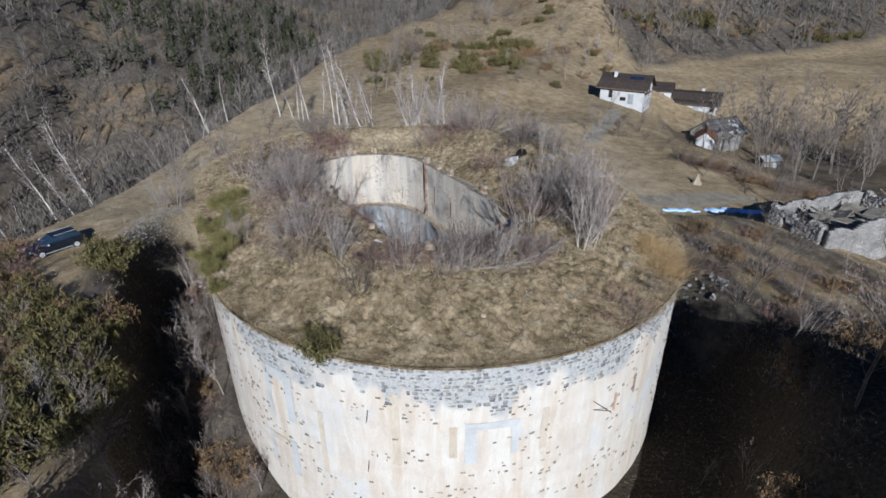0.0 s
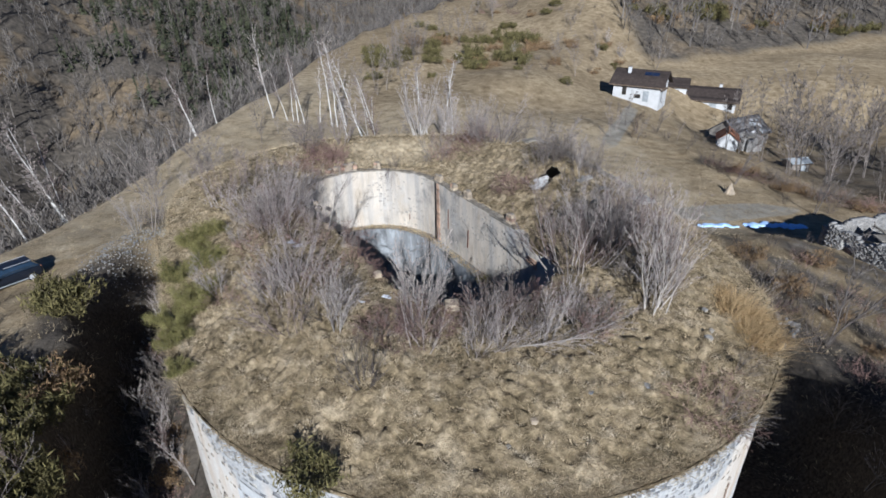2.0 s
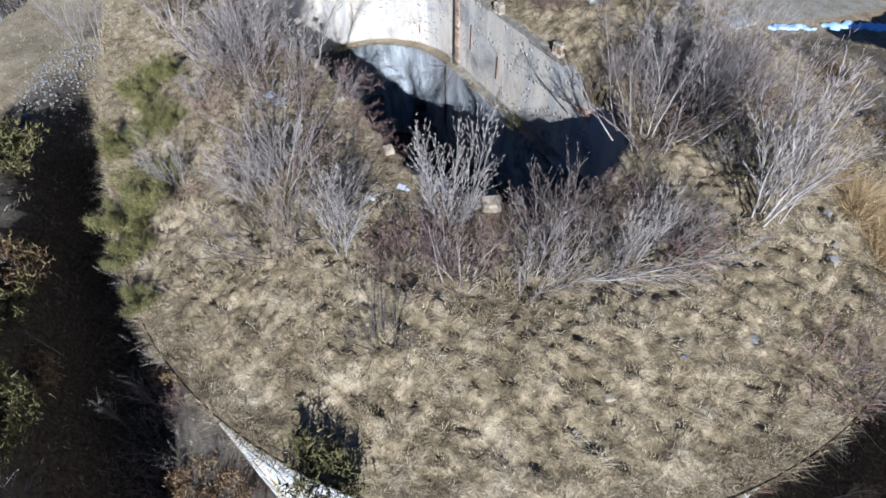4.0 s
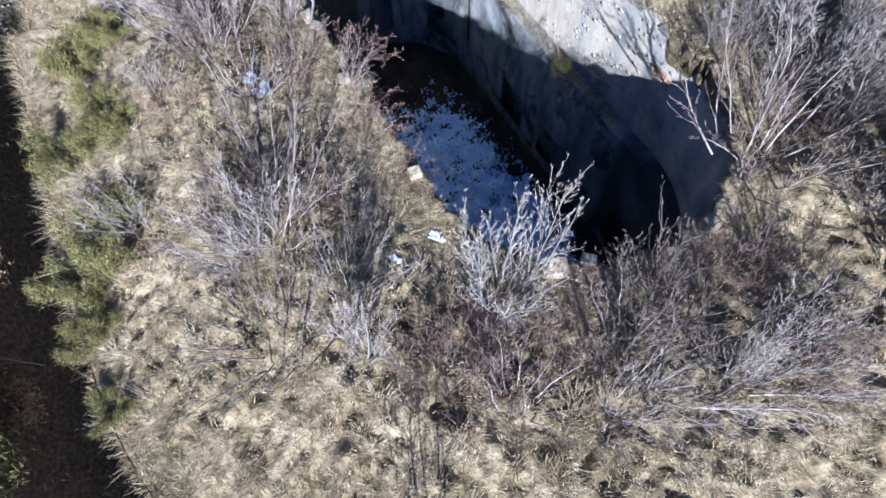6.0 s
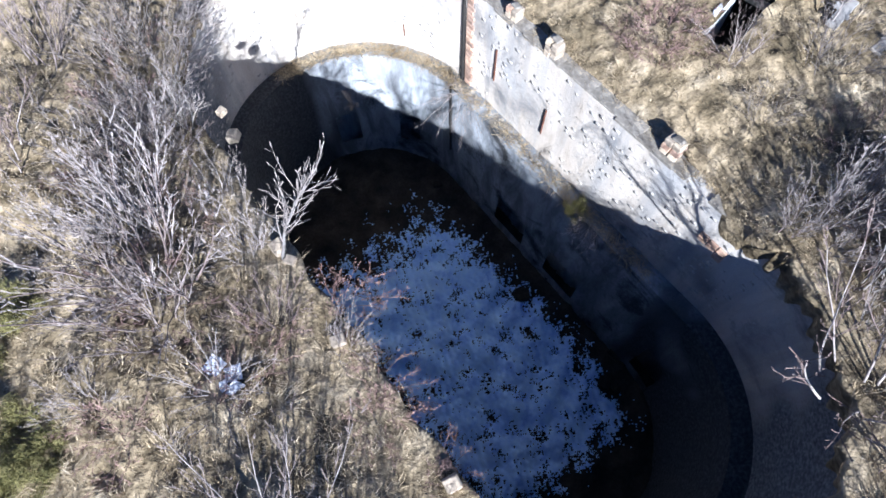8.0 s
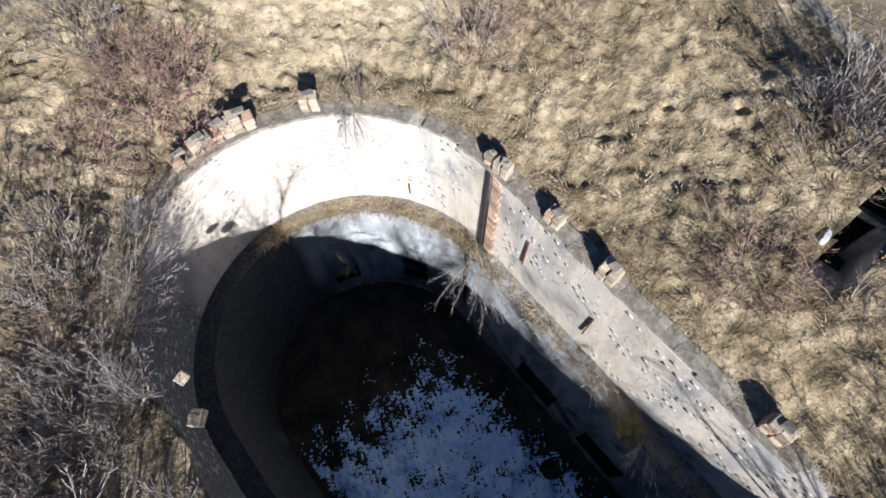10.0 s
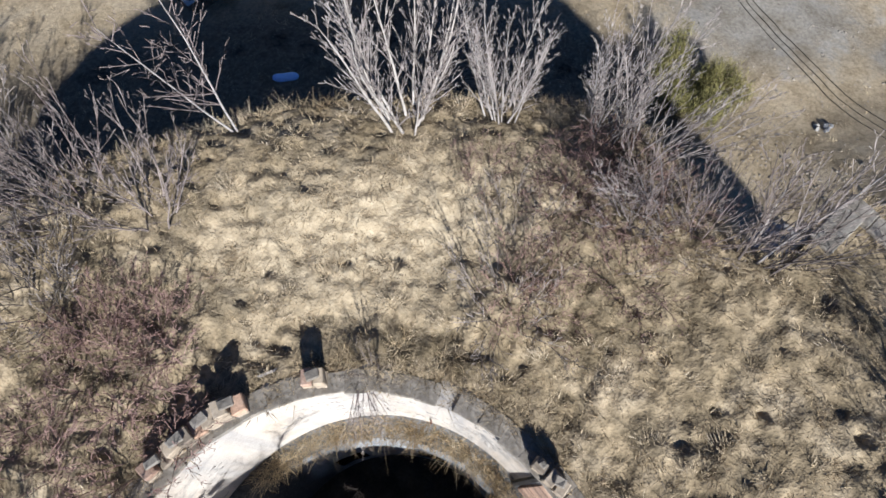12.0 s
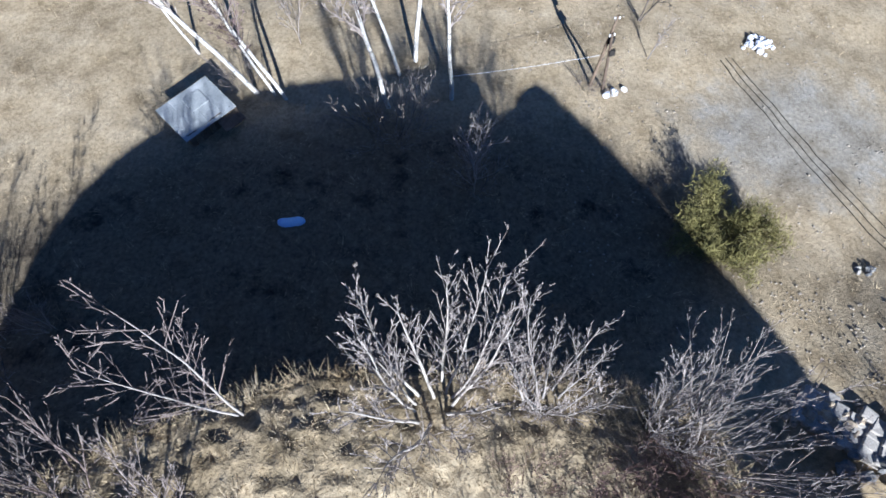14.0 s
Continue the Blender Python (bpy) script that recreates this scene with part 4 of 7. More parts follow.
def put(kind, x, y, size=1.0, lean=(0, 0), z=None, turn=None, label=""):
    """Sets a plant of that kind on the roof or the ground. The first use of a pattern takes the pattern itself."""
    i = rng.randrange(len(PATTERNS[kind]))
    ob = PATTERNS[kind][i]
    if z is None:
        d, f = fort_distance(x, y)
        z = float(roof_z(np.float64(x), np.float64(y))) if d < outer_radius(f) + 0.1 else float(ground_z(x, y))
    s = size * rng.uniform(0.9, 1.1)
    m = Matrix.Translation((x, y, z - 0.03)) @ pose(0, 0, 0, lean[1], lean[0], 0) @ turned(rng.uniform(0, 360) if turn is None else turn) 
    if (kind, i) in USED:
        ob = copy_thing(ob, m)
    USED[kind, i] = True
    ob.matrix_basis = m @ Matrix.Diagonal((s, s, s, 1))
    if label:
        ob["label"] = label
    return ob


# single plants that stand out on the roof: kind, x, y, size, lean to the east, lean to the south
for kind, x, y, size, le, ls in [
    # south rim
    ("dark", -4.0, 22.8, 0.75, 0, 0), ("wide", -7.7, 26.4, 0.95, -10, 0), ("pale_tree", -5.55, 26.0, 0.62, 4, -6), ("pale", -2.0, 24.8, 0.85, 3, -4), ("red", -3.3, 25.3, 1.0, 0, 0),
    ("red", -2.4, 26.0, 0.95, 0, 0), ("fan_tree", -2.2, 27.5, 0.7, 2, -4), ("pale", 0.2, 24.6, 0.7, 8, 8), ("pale_tree", 2.9, 25.3, 0.62, 12, -14), ("pale", 1.1, 25.0, 0.7, 14, 4),
    ("dark", 1.7, 27.8, 0.95, -8, -6), ("red", 1.3, 27.5, 0.9, 0, -8), ("pale", 2.3, 26.4, 0.75, 6, 0), ("red", 2.7, 28.0, 0.8, -10, -8), ("pale", 0.6, 26.3, 0.7, -4, 0),
    ("wide", 5.25, 31.5, 1.4, 0, -4), ("pale_tree", 7.8, 27.3, 1.1, 8, -8), ("slim", 8.3, 27.0, 0.6, 20, -14), ("grey_bush", 8.2, 29.6, 1.0, 0, 0), ("dark", 8.9, 30.4, 0.95, 0, 0),
    ("grey_bush", 7.4, 30.0, 0.7, 0, 0), ("red", 4.9, 25.7, 0.8, 14, 0), ("pale", 4.3, 26.3, 0.55, 6, -6), 
    # west rim
    ("wide", -8.2, 30.2, 0.95, 0, -4), ("pale", -8.6, 28.7, 0.85, 0, 0), ("wide", -11.2, 37.0, 1.2, -4, -2), ("pale", -10.9, 35.6, 0.75, -4, 0), ("grey_bush", -11.9, 38.1, 1.1, 0, 0),
    ("slim", -8.0, 37.2, 1.0, 14, -6), ("pale", -8.9, 37.6, 0.65, 4, 0), ("pale", -6.5, 34.7, 0.55, 22, -4), ("pale", -8.2, 35.4, 0.6, 8, 0),
    ("red", -5.75, 33.5, 0.6, 40, 0), ("red", -4.65, 31.5, 0.55, 38, 0), ("red", -5.9, 32.8, 0.6, 14, 0), ("red", -6.5, 35.8, 0.6, 16, 0), ("pale", -9.9, 39.6, 0.6, 4, 0),
    ("pale_tree", -10.9, 42.2, 0.45, 10, 0), ("pale", -11.1, 45.4, 0.6, 34, 0), ("pale", -11.5, 42.8, 0.6, 20, 10), ("grey_bush", -11.3, 46.6, 0.55, 34, 0), ("pale", -11.0, 46.9, 0.45, 40, 10), ("grey_bush", -11.4, 44.6, 0.5, 36, 0), ("pale", -11.2, 44.2, 0.45, 40, 0), ("pale", -11.3, 41.4, 0.5, 30, 0), ("grey_bush", -12.8, 45.6, 0.9, 0, 0), ("dark", -5.05, 49.95, 0.42, 0, 0),
    # north edge
    ("fork_tree", -8.0, 57.15, 0.78, -14, -10), ("wide", -4.75, 57.7, 1.1, -34, -18), ("fan_tree", -3.2, 56.5, 0.92, 0, -6), ("slim", -1.7, 57.2, 1.15, 0, -3), ("slim", -1.5, 57.3, 0.9, 4, -3),
    ("fan_tree", -0.72, 56.0, 0.6, -6, -8), ("fan_tree", 0.52, 56.6, 0.7, 6, -8), ("fan_tree", 1.75, 55.0, 0.66, 6, -10), ("wide", 2.9, 54.4, 1.05, 24, -12),
    ("wide", -12.35, 55.7, 1.05, -18, -6), ("grey_bush", -13.3, 56.2, 1.1, -18, -8), ("red", -12.9, 57.0, 1.1, -20, -10), ("grey_bush", -12.2, 57.4, 1.0, -16, -14),
    ("pale_tree", 2.4, 52.1, 0.55, -26, 4), ("pale", 1.7, 52.3, 0.7, -8, 0),
    # north-eastern cut and the eastern thickets
    ("dark", 4.0, 50.6, 1.15, 30, -10), ("slim", 4.1, 50.7, 0.85, 40, -8), ("slim", 3.9, 50.5, 0.85, 28, -12), ("slim", 4.2, 50.5, 0.8, 50, -4), ("slim", 3.9, 50.8, 0.75, 18, -16), ("wide", 3.4, 51.6, 0.7, 20, -10),
    ("pale", 6.5, 45.0, 0.9, 10, -6), ("grey_bush", 7.1, 45.0, 0.9, 0, 0), ("grey_bush", 7.7, 44.2, 0.8, 0, 0), ("grey_bush", 8.3, 43.6, 0.8, 0, 0), ("dark", 8.9, 42.8, 0.8, 0, 0), ("pale", 5.3, 41.3, 0.5, -10, 0), ("slim", 7.9, 41.6, 0.8, -10, 0), ("red", 3.6, 42.6, 0.8, 0, 0), ("grey_bush", 7.4, 40.4, 0.8, 0, 0), ("grey_bush", 5.2, 44.5, 0.75, 0, 0), ("dark", 6.2, 44.3, 0.85, 0, 0), ("grey_bush", 8.9, 44.7, 1.0, 0, 0), ("grey_bush", 9.7, 43.5, 0.95, 0, 0), ("grey_bush", 6.4, 44.9, 0.9, 0, 0),
    ("pale_tree", 6.5, 34.2, 0.8, 4, 0), ("pale_tree", 7.6, 32.6, 0.85, 0, 0), ("pale_tree", 8.4, 35.4, 0.8, 8, 0), ("pale_tree", 9.3, 33.8, 0.75, 0, 0), ("pale_tree", 7.2, 36.4, 0.7, 4, 0), ("pale_tree", 8.6, 28.4, 0.95, 0, 0), ("pale", 8.6, 34.6, 1.0, 0, 0), ("pale", 7.6, 33.4, 0.9, 0, 0),
    ("red", 7.9, 22.3, 0.8, 14, 20), ("red", 9.3, 22.6, 0.7, 20, 20), ("grey_bush", 8.9, 21.9, 0.55, 30, 25), ("dark", 10.4, 24.3, 0.6, 35, 10),
]:
    put(kind, x, y, size, (le, ls))
for x, y, s in [(-13.9, 33.5, 0.62), (-14.9, 32.3, 0.6), (-13.3, 32.9, 0.42), (-12.7, 29.4, 0.64), (-13.4, 28.2, 0.62), (-12.9, 26.8, 0.45), (-11.9, 24.9, 0.35), (-15.5, 35.8, 0.6), (-14.6, 36.6, 0.5)]:
    put("green", x, y, s)
for x, y, s in [(-5.0, 19.3, 0.6), (-5.5, 19.6, 0.65), (-4.5, 19.1, 0.45)]:
    put("green_dark", x, y, s * 1.1, label="dark green juniper bush on the southern wall edge")
put("green", 11.6, 63.9, 1.35)
put("green", 12.0, 63.2, 1.2)
put("green", 1.55, 40.05, 0.34, z=LEDGE_Z, label="small yellow-green juniper rooted on the wall ledge")


def scattered(n, kinds, inside, box4, size=(0.7, 1.1), gap=0.7, lean=8, tries=40):
    """Strews plants over an area, thinned so that they don't stand in one another."""
    put_at = []
    for _ in range(n * tries):
        if len(put_at) >= n:
            break
        x, y = rng.uniform(box4[0], box4[2]), rng.uniform(box4[1], box4[3])
        if inside(x, y) and all((x - a) ** 2 + (y - b) ** 2 > gap * gap for a, b in put_at):
            put_at.append((x, y))
            put(rng.choice(kinds), x, y, rng.uniform(*size), (rng.gauss(0, lean), rng.gauss(0, lean)))


def ring_zone(lo, hi):
    def ok(x, y):
        d, f = fort_distance(x, y)
        return lo < d - R_IN and d < outer_radius(f) - hi
    return ok


def clear_grass(x, y):
    """The open strip of grass beside the court's south-western rim, and the mound in the east."""
    return (-5.9 < x < -3.0 and 26.4 < y < 34.0) or (4.7 < x < 7.2 and 28.6 < y < 31.2)


on_roof = ring_zone(0.35, 0.9)
scattered(15, ["pale", "red", "wide", "pale", "red"], lambda x, y: on_roof(x, y) and y > 25.6 and y < 43 and x < -5.8 and x > -13.5 and not clear_grass(x, y), (-14, 25, -5, 43), (0.5, 0.85), 0.8)
scattered(16, ["red", "red", "grey_bush", "dark"], lambda x, y: on_roof(x, y) and 25.2 < y < 29.4 and not clear_grass(x, y), (-6, 25, 6, 29.5), (0.5, 0.85), 0.8, 14)
scattered(9, ["red", "dark", "red", "grey_bush"], lambda x, y: on_roof(x, y) and y > 25.4 and not clear_grass(x, y), (-5, 24.6, 8, 28.6), (0.4, 0.65), 0.6, 14)
scattered(22, ["grey_bush", "pale", "dark", "red", "pale"], lambda x, y: on_roof(x, y) and not clear_grass(x, y) and not (3.4 < x < 8.2 and 39.8 < y < 44.8), (4.4, 32.3, 10.5, 36.2), (0.45, 0.85), 0.8)
scattered(12, ["grey_bush", "pale", "red", "pale"], lambda x, y: on_roof(x, y) and not (3.4 < x < 8.2 and 39.4 < y < 44.8), (5.2, 36.2, 10.5, 40.2), (0.35, 0.6), 0.9)
scattered(12, ["grey_bush", "pale", "grey_bush", "red"], lambda x, y: on_roof(x, y), (-13.2, 40.0, -10.7, 46.0), (0.55, 0.85), 0.6)
scattered(6, ["red"], lambda x, y: on_roof(x, y), (2.6, 41.6, 4.4, 44.2), (0.35, 0.6), 0.5)
scattered(13, ["red", "red", "pale", "grey_bush"], lambda x, y: on_roof(x, y) and 48.5 < y < 55.5, (-13, 48, -9.4, 56), (0.7, 1.1), 0.6)
scattered(15, ["red", "red", "grey_bush"], lambda x, y: on_roof(x, y) and y > 50.6 and y < 54.5, (-1.8, 50.5, 3.2, 54.5), (0.6, 0.95), 0.7)
scattered(8, ["red", "pale", "dark"], lambda x, y: on_roof(x, y), (-16.5, 36, -9.5, 50), (0.6, 1.1), 0.95)
scattered(4, ["grey_bush", "dark", "pale"], lambda x, y: on_roof(x, y) and x > 6.0, (6, 44.0, 9, 47), (0.6, 0.9), 1.0)
scattered(4, ["wide", "pale", "red"], lambda x, y: on_roof(x, y) and x + y > 56.8, (1.8, 52.4, 6.5, 56), (0.5, 0.7), 0.7)
# fallen pale branches among the bushes
for x, y, turn_to, s in [(-4.6, 25.6, 100, 0.7), (1.4, 24.8, 75, 0.8), (3.2, 25.0, 60, 0.75), (5.2, 26.6, 80, 0.7), (2.9, 52.3, -75, 0.6), (0.4, 51.2, 80, 0.55)]:
    put("slim", x, y, s, (turn_to, rng.uniform(-15, 15)), label="fallen pale branch lying in the dry grass")

put("pale", -5.3, 49.55, 0.45, (0, 100), z=WALL_TOP, label="small leafless climber hanging down the court wall")
put("wide", -1.9, 46.1, 0.6, (-60, 60), z=LEDGE_Z, label="leafless shrub hanging from the wall ledge into the court")
put("pale", 2.0, 39.4, 0.4, (-50, 40), z=LEDGE_Z, label="small leafless shrub hanging from the wall ledge")
put("dark", -6.6, 47.6, 0.3, (0, 30), z=-7.4, label="withered weed growing from the lower court wall")

# birches and other trees north and west of the fort
for x, y, s, le in [(-9.9, 75.7, 1.05, -14), (-9.0, 75.4, 0.75, -10), (-8.4, 75.0, 0.8, -9), (-13.0, 79.0, 0.85, -14), (-3.1, 73.4, 0.9, -5), (-2.2, 75.6, 1.0, -4), (-1.2, 76.5, 1.0, 2), (0.3, 73.6, 0.8, 0),
                    (-30.1, 102.0, 1.05, -7), (-27.6, 101.6, 0.85, -6), (-26.4, 101.0, 0.9, -5), (-25.5, 100.6, 0.8, -4), (-24.4, 100.2, 0.85, -3), (-19.4, 99.0, 1.1, -5), (-18.6, 98.7, 1.0, -3), (-17.1, 99.0, 1.2, -4), (-13.4, 100.6, 0.8, -6), (-22.0, 101.5, 0.7, 2), (-46.6, 68.6, 1.15, -12), (-45.7, 67.9, 1.15, -16), (-48.0, 67.5, 1.05, -20), (-47.2, 69.4, 1.1, -8), (-49.0, 65.5, 1.0, -16), (-47.0, 56.0, 0.7, -10), (-46.0, 53.5, 0.65, -14), (-41.6, 97.0, 0.75, -12), (-40.8, 95.5, 0.7, -18), (-39.6, 101.0, 0.7, -8), (-41, 92, 0.5, 10), (-45, 96, 0.55, -8)]:
    put("birch", x, y, s, (le, rng.uniform(-2, 2)))
for x, y, s in [(-3.3, 71.5, 1.2), (-2.4, 72.2, 1.1), (-4.4, 72.6, 1.0), (0.5, 67.8, 1.0), (-10.5, 76.6, 0.9), (7.9, 73.5, 0.7), (8.6, 73.0, 0.6)]:
    put("grey_bush", x, y, s)
put("slim", 0.3, 67.5, 1.25)
put("slim", 0.6, 68.6, 1.0)
put("slim", 12.1, 75.2, 0.7, (10, 0))


def free_land(x, y):
    d, f = fort_distance(x, y)
    return d > outer_radius(f) + 1.5 and all(math.hypot(x + 34.6 - 1.85 * k, y - 44.0 + 2.35 * k) > 3.4 - 0.3 * k for k in range(6))


scattered(12, ["grey_tree"], lambda x, y: free_land(x, y), (-8, 78, 24, 92), (0.45, 0.8), 2.0, 3)
scattered(22, ["grey_tree", "grey_bush", "pale_tree"], lambda x, y: free_land(x, y), (-30, 50, -19, 66), (0.7, 1.0), 1.6, 4)
scattered(12, ["grey_tree"], lambda x, y: True, (-39, 66, -26, 104), (0.3, 0.55), 3.0, 4)
scattered(30, ["grey_tree"], lambda x, y: track_east(x, y) > 4 and math.hypot(x - 57, y - 114) > 7, (50, 82, 88, 118), (1.2, 1.9), 2.6, 4)
scattered(16, ["grey_tree", "dark"], lambda x, y: True, (26, 92, 48, 112), (0.4, 0.8), 2.5, 4)
scattered(9, ["grey_tree", "pale_tree"], lambda x, y: True, (16, 150, 60, 185), (0.6, 0.9), 6.0, 4)
scattered(14, ["grey_tree", "dark", "grey_bush"], lambda x, y: track_east(x, y) > 3, (38, 60, 70, 82), (0.6, 1.0), 2.4, 5)
scattered(26, ["grey_tree"], lambda x, y: abs(x - (-14 + 0.30 * (y - 130))) < 7, (-26, 120, 40, 250), (0.7, 1.2), 3.0, 4)
scattered(20, ["grey_tree", "dark"], lambda x, y: abs(x - (24 + 0.42 * (y - 135))) < 6, (14, 132, 70, 215), (0.5, 0.9), 3.0, 4)
scattered(24, ["green_dark", "brown_leaf"], lambda x, y: abs(y - 165 - 0.2 * x) < 16, (-20, 140, 30, 195), (1.2, 2.6), 3.0, 3)
scattered(26, ["green_dark", "brown_leaf"], lambda x, y: abs(y - (196 + 0.1 * x)) < 7, (60, 180, 150, 225), (1.5, 3.0), 3.0, 3)
scattered(46, ["red", "dark", "grey_bush", "red", "brown_leaf"], lambda x, y: abs(y - 84 + 1.0 * (x - 39)) < 1.6 + 0.15 * (x - 39), (38, 70, 54, 86), (0.6, 1.2), 0.7, 8)
# the ditch and its banks
scattered(44, ["dark", "grey_bush", "slim", "grey_bush"], lambda x, y: free_land(x, y), (-24, 16, -13, 46), (0.5, 0.9), 1.5, 8)
scattered(46, ["grey_tree", "slim", "grey_bush", "grey_bush", "dark", "pale"], lambda x, y: free_land(x, y), (13, 12, 34, 40), (0.5, 1.0), 1.8, 8)
scattered(46, ["grey_bush", "slim", "red", "dark", "brown_leaf", "grey_bush"], lambda x, y: 0.4 < fort_distance(x, y)[0] - outer_radius(fort_distance(x, y)[1]) < 3.4, (-22, 18, -9, 44), (0.5, 0.95), 0.8, 8)
scattered(34, ["red", "brown_leaf", "grey_bush", "dark", "red"], lambda x, y: free_land(x, y) and track_east(x, y) > 2, (17, 32, 36, 52), (0.5, 1.0), 1.0, 8)
scattered(10, ["grey_bush", "dark"], lambda x, y: free_land(x, y) and track_east(x, y) > 2, (14, 38, 30, 56), (0.4, 0.8), 2.0, 8)
scattered(190, ["green_dark", "brown_leaf", "green_dark", "green_dark", "brown_leaf", "green_dark", "grey_bush", "green_dark", "red"], lambda x, y: free_land(x, y) and fort_distance(x, y)[0] - 14.6 > 6.0 and not (x > -33 and y > 39) and min(x + 39, -16 - x, y - 9, 46 - y) > 2.2 + 4.0 * noise.noise(Vector((x * 0.22, y * 0.22, 6.0))), (-39, 9, -16, 46), (0.7, 1.4), 0.85, 5)
scattered(16, ["green_dark", "brown_leaf", "green"], lambda x, y: free_land(x, y) and fort_distance(x, y)[0] - 14.6 > 5.5, (14, 11, 32, 26), (0.6, 1.1), 1.2, 5)
scattered(16, ["green_dark"], lambda x, y: True, (-20, 130, 30, 200), (0.8, 1.8), 4.0, 3)
scattered(70, ["green_dark", "brown_leaf", "grey_bush", "red", "brown_leaf"], lambda x, y: x > ridge_x(y) + 14, (-20, 150, 48, 265), (0.7, 1.7), 2.4, 3)
for kinds in PATTERNS.values():
    for ob in kinds:
        if not any(ob.matrix_basis.translation):
            for child in list(ob.children):
                bpy.data.objects.remove(child)
            bpy.data.objects.remove(ob)


# ---- grass tussocks, far woods ----
def tussocks(name, label, pts, blades, height, spread, mat, seed, bias=(0.0, -0.5), wide=1.0):
    """Tufts of blades at points (x, y, z): one mesh."""
    r = np.random.RandomState(seed)
    n = len(pts) * blades
    tall = np.repeat(r.uniform(0.6, 1.3, len(pts)), blades)
    tuft_lean = np.repeat(r.normal(0, 0.6, (len(pts), 2)) + np.asarray(bias), blades, 0)
    c = np.repeat(pts, blades, 0)
    off = r.normal(0, 1, (n, 2)) * spread
    base = c + np.concatenate([off, np.zeros((n, 1))], 1)
    base[:, 2] -= 0.03
    h = height * tall * r.uniform(0.6, 1.3, n)
    lean = off / spread * 0.5 + r.normal(0, 0.25, (n, 2)) + tuft_lean
    tipp = base + np.concatenate([lean * h[:, None], (h * 0.75)[:, None]], 1)
    a = r.uniform(0, 6.3, n)
    w = np.stack([np.cos(a), np.sin(a), 0 * a], 1) * (0.006 + 0.011 * r.rand(n, 1)) * wide
    v = np.stack([base - w, base + w, tipp], 1).reshape(-1, 3)
    tagged(new(name, mesh_np(name, v, np.arange(3 * n).reshape(-1, 3), M[mat])), label, "grass", kind="stuff")


def strew(n, box4, ok, seed):
    r = np.random.RandomState(seed)
    x, y = r.uniform(box4[0], box4[2], n), r.uniform(box4[1], box4[3], n)
    k = ok(x, y)
    return x[k], y[k]


def roof_ok(x, y):
    d, f = fort_distance(x, y)
    return (d > turf_rim(loop_of(x, y)) + 0.08) & (d < outer_radius(f) + 0.05) & ~in_stair(x, y)


x, y = strew(56000, (-22, 17, 17, 60), lambda x, y: roof_ok(x, y) & (rip_tuft(x, y) > -0.1 - 1.5 * smooth(y, 27, 35)) & (np.random.RandomState(9).rand(len(x)) < 1 - 0.35 * smooth(y, 40, 48)), 21)
tussocks("roof_grass", "dry straw-coloured tussock grass on the fort roof", np.stack([x, y, roof_z(x, y)], 1), 9, 0.14, 0.085, "straw", 22, wide=0.85)
x, y = strew(22000, (-22, 17, 17, 60), roof_ok, 61)
keep = (rip_tuft(x, y) > 0.1) & (rip_small(x, y) > -1.1) & (np.random.RandomState(8).rand(len(x)) < 1 - 0.72 * smooth(y, 27, 35))
x, y = x[keep], y[keep]
tussocks("tussock_grass", "taller straw tussocks standing out of the roof turf", np.stack([x, y, roof_z(x, y)], 1), 64, 0.15, 0.15, "tussock", 62, (0.0, -0.2), 0.7)
cr = np.random.RandomState(71)
clump = np.array([(a, b, float(roof_z(np.float64(a), np.float64(b)))) for a, b in zip(cr.normal(12.3, 0.45, 90), cr.normal(27.9, 0.95, 90)) if fort_distance(a, b)[0] < outer_radius(fort_distance(a, b)[1]) + 0.05])
tussocks("tall_grass_clump", "tall tawny dry grass clump on the eastern rim", clump, 60, 0.8, 0.14, "tawny", 72, (0.1, -0.1), 1.0)
er = np.random.RandomState(15)
edge = []
for s in er.uniform(0, LOOP, 5200):
    if noise.noise(Vector((s * 0.5, 1.0, 4.0))) > -0.25:
        p = on_ring(s, spine(s)[4] - abs(er.normal(0, 0.16)) + 0.08, WALL_TOP - 0.02)
        edge.append((p[0], p[1], p[2] + float(roof_lift(p[0], p[1]))))
tussocks("edge_grass", "dry straw grass hanging over the wall's edge", np.array(edge), 11, 0.26, 0.09, "straw", 16, (0, 0), 1.0)
gr = np.random.RandomState(81)
rim = [on_ring(s, R_IN + 0.12 + abs(gr.normal(0, 0.3)) + 0.25 * (noise.noise(Vector((s * 0.45, 7.0, 2.0))) < 0.1), WALL_TOP + 0.05) for s in gr.uniform(NORTH0 - 1, NORTH1 + 1, 1500) if noise.noise(Vector((s * 1.1, 3.0, 8.0))) > -0.3]
tussocks("rim_grass", "short dry grass creeping over the court's coping", np.array(rim), 12, 0.17, 0.10, "straw", 82, (0, 0), 0.7)
s_ = np.random.RandomState(5).uniform(ARC + 2, ARC + LINE + 17, 1500)
ledge = np.array([on_ring(s, r, LEDGE_Z) for s, r in zip(s_, np.random.RandomState(6).uniform(R_LOW + 0.05, R_IN, 1500))])
tussocks("ledge_grass", "dry brown grass on the narrow wall ledge", ledge, 7, 0.26, 0.08, "straw", 23, wide=0.9)


def land_ok(x, y):
    d, f = fort_distance(x, y)
    return (d > outer_radius(f) + 0.6) & (np.hypot(x + 34.6, y - 44) > 3.0) & (track_east(x, y) > 1.5) & (np.hypot((x - 19) / 9, (y - 69) / 6) > 1.0)


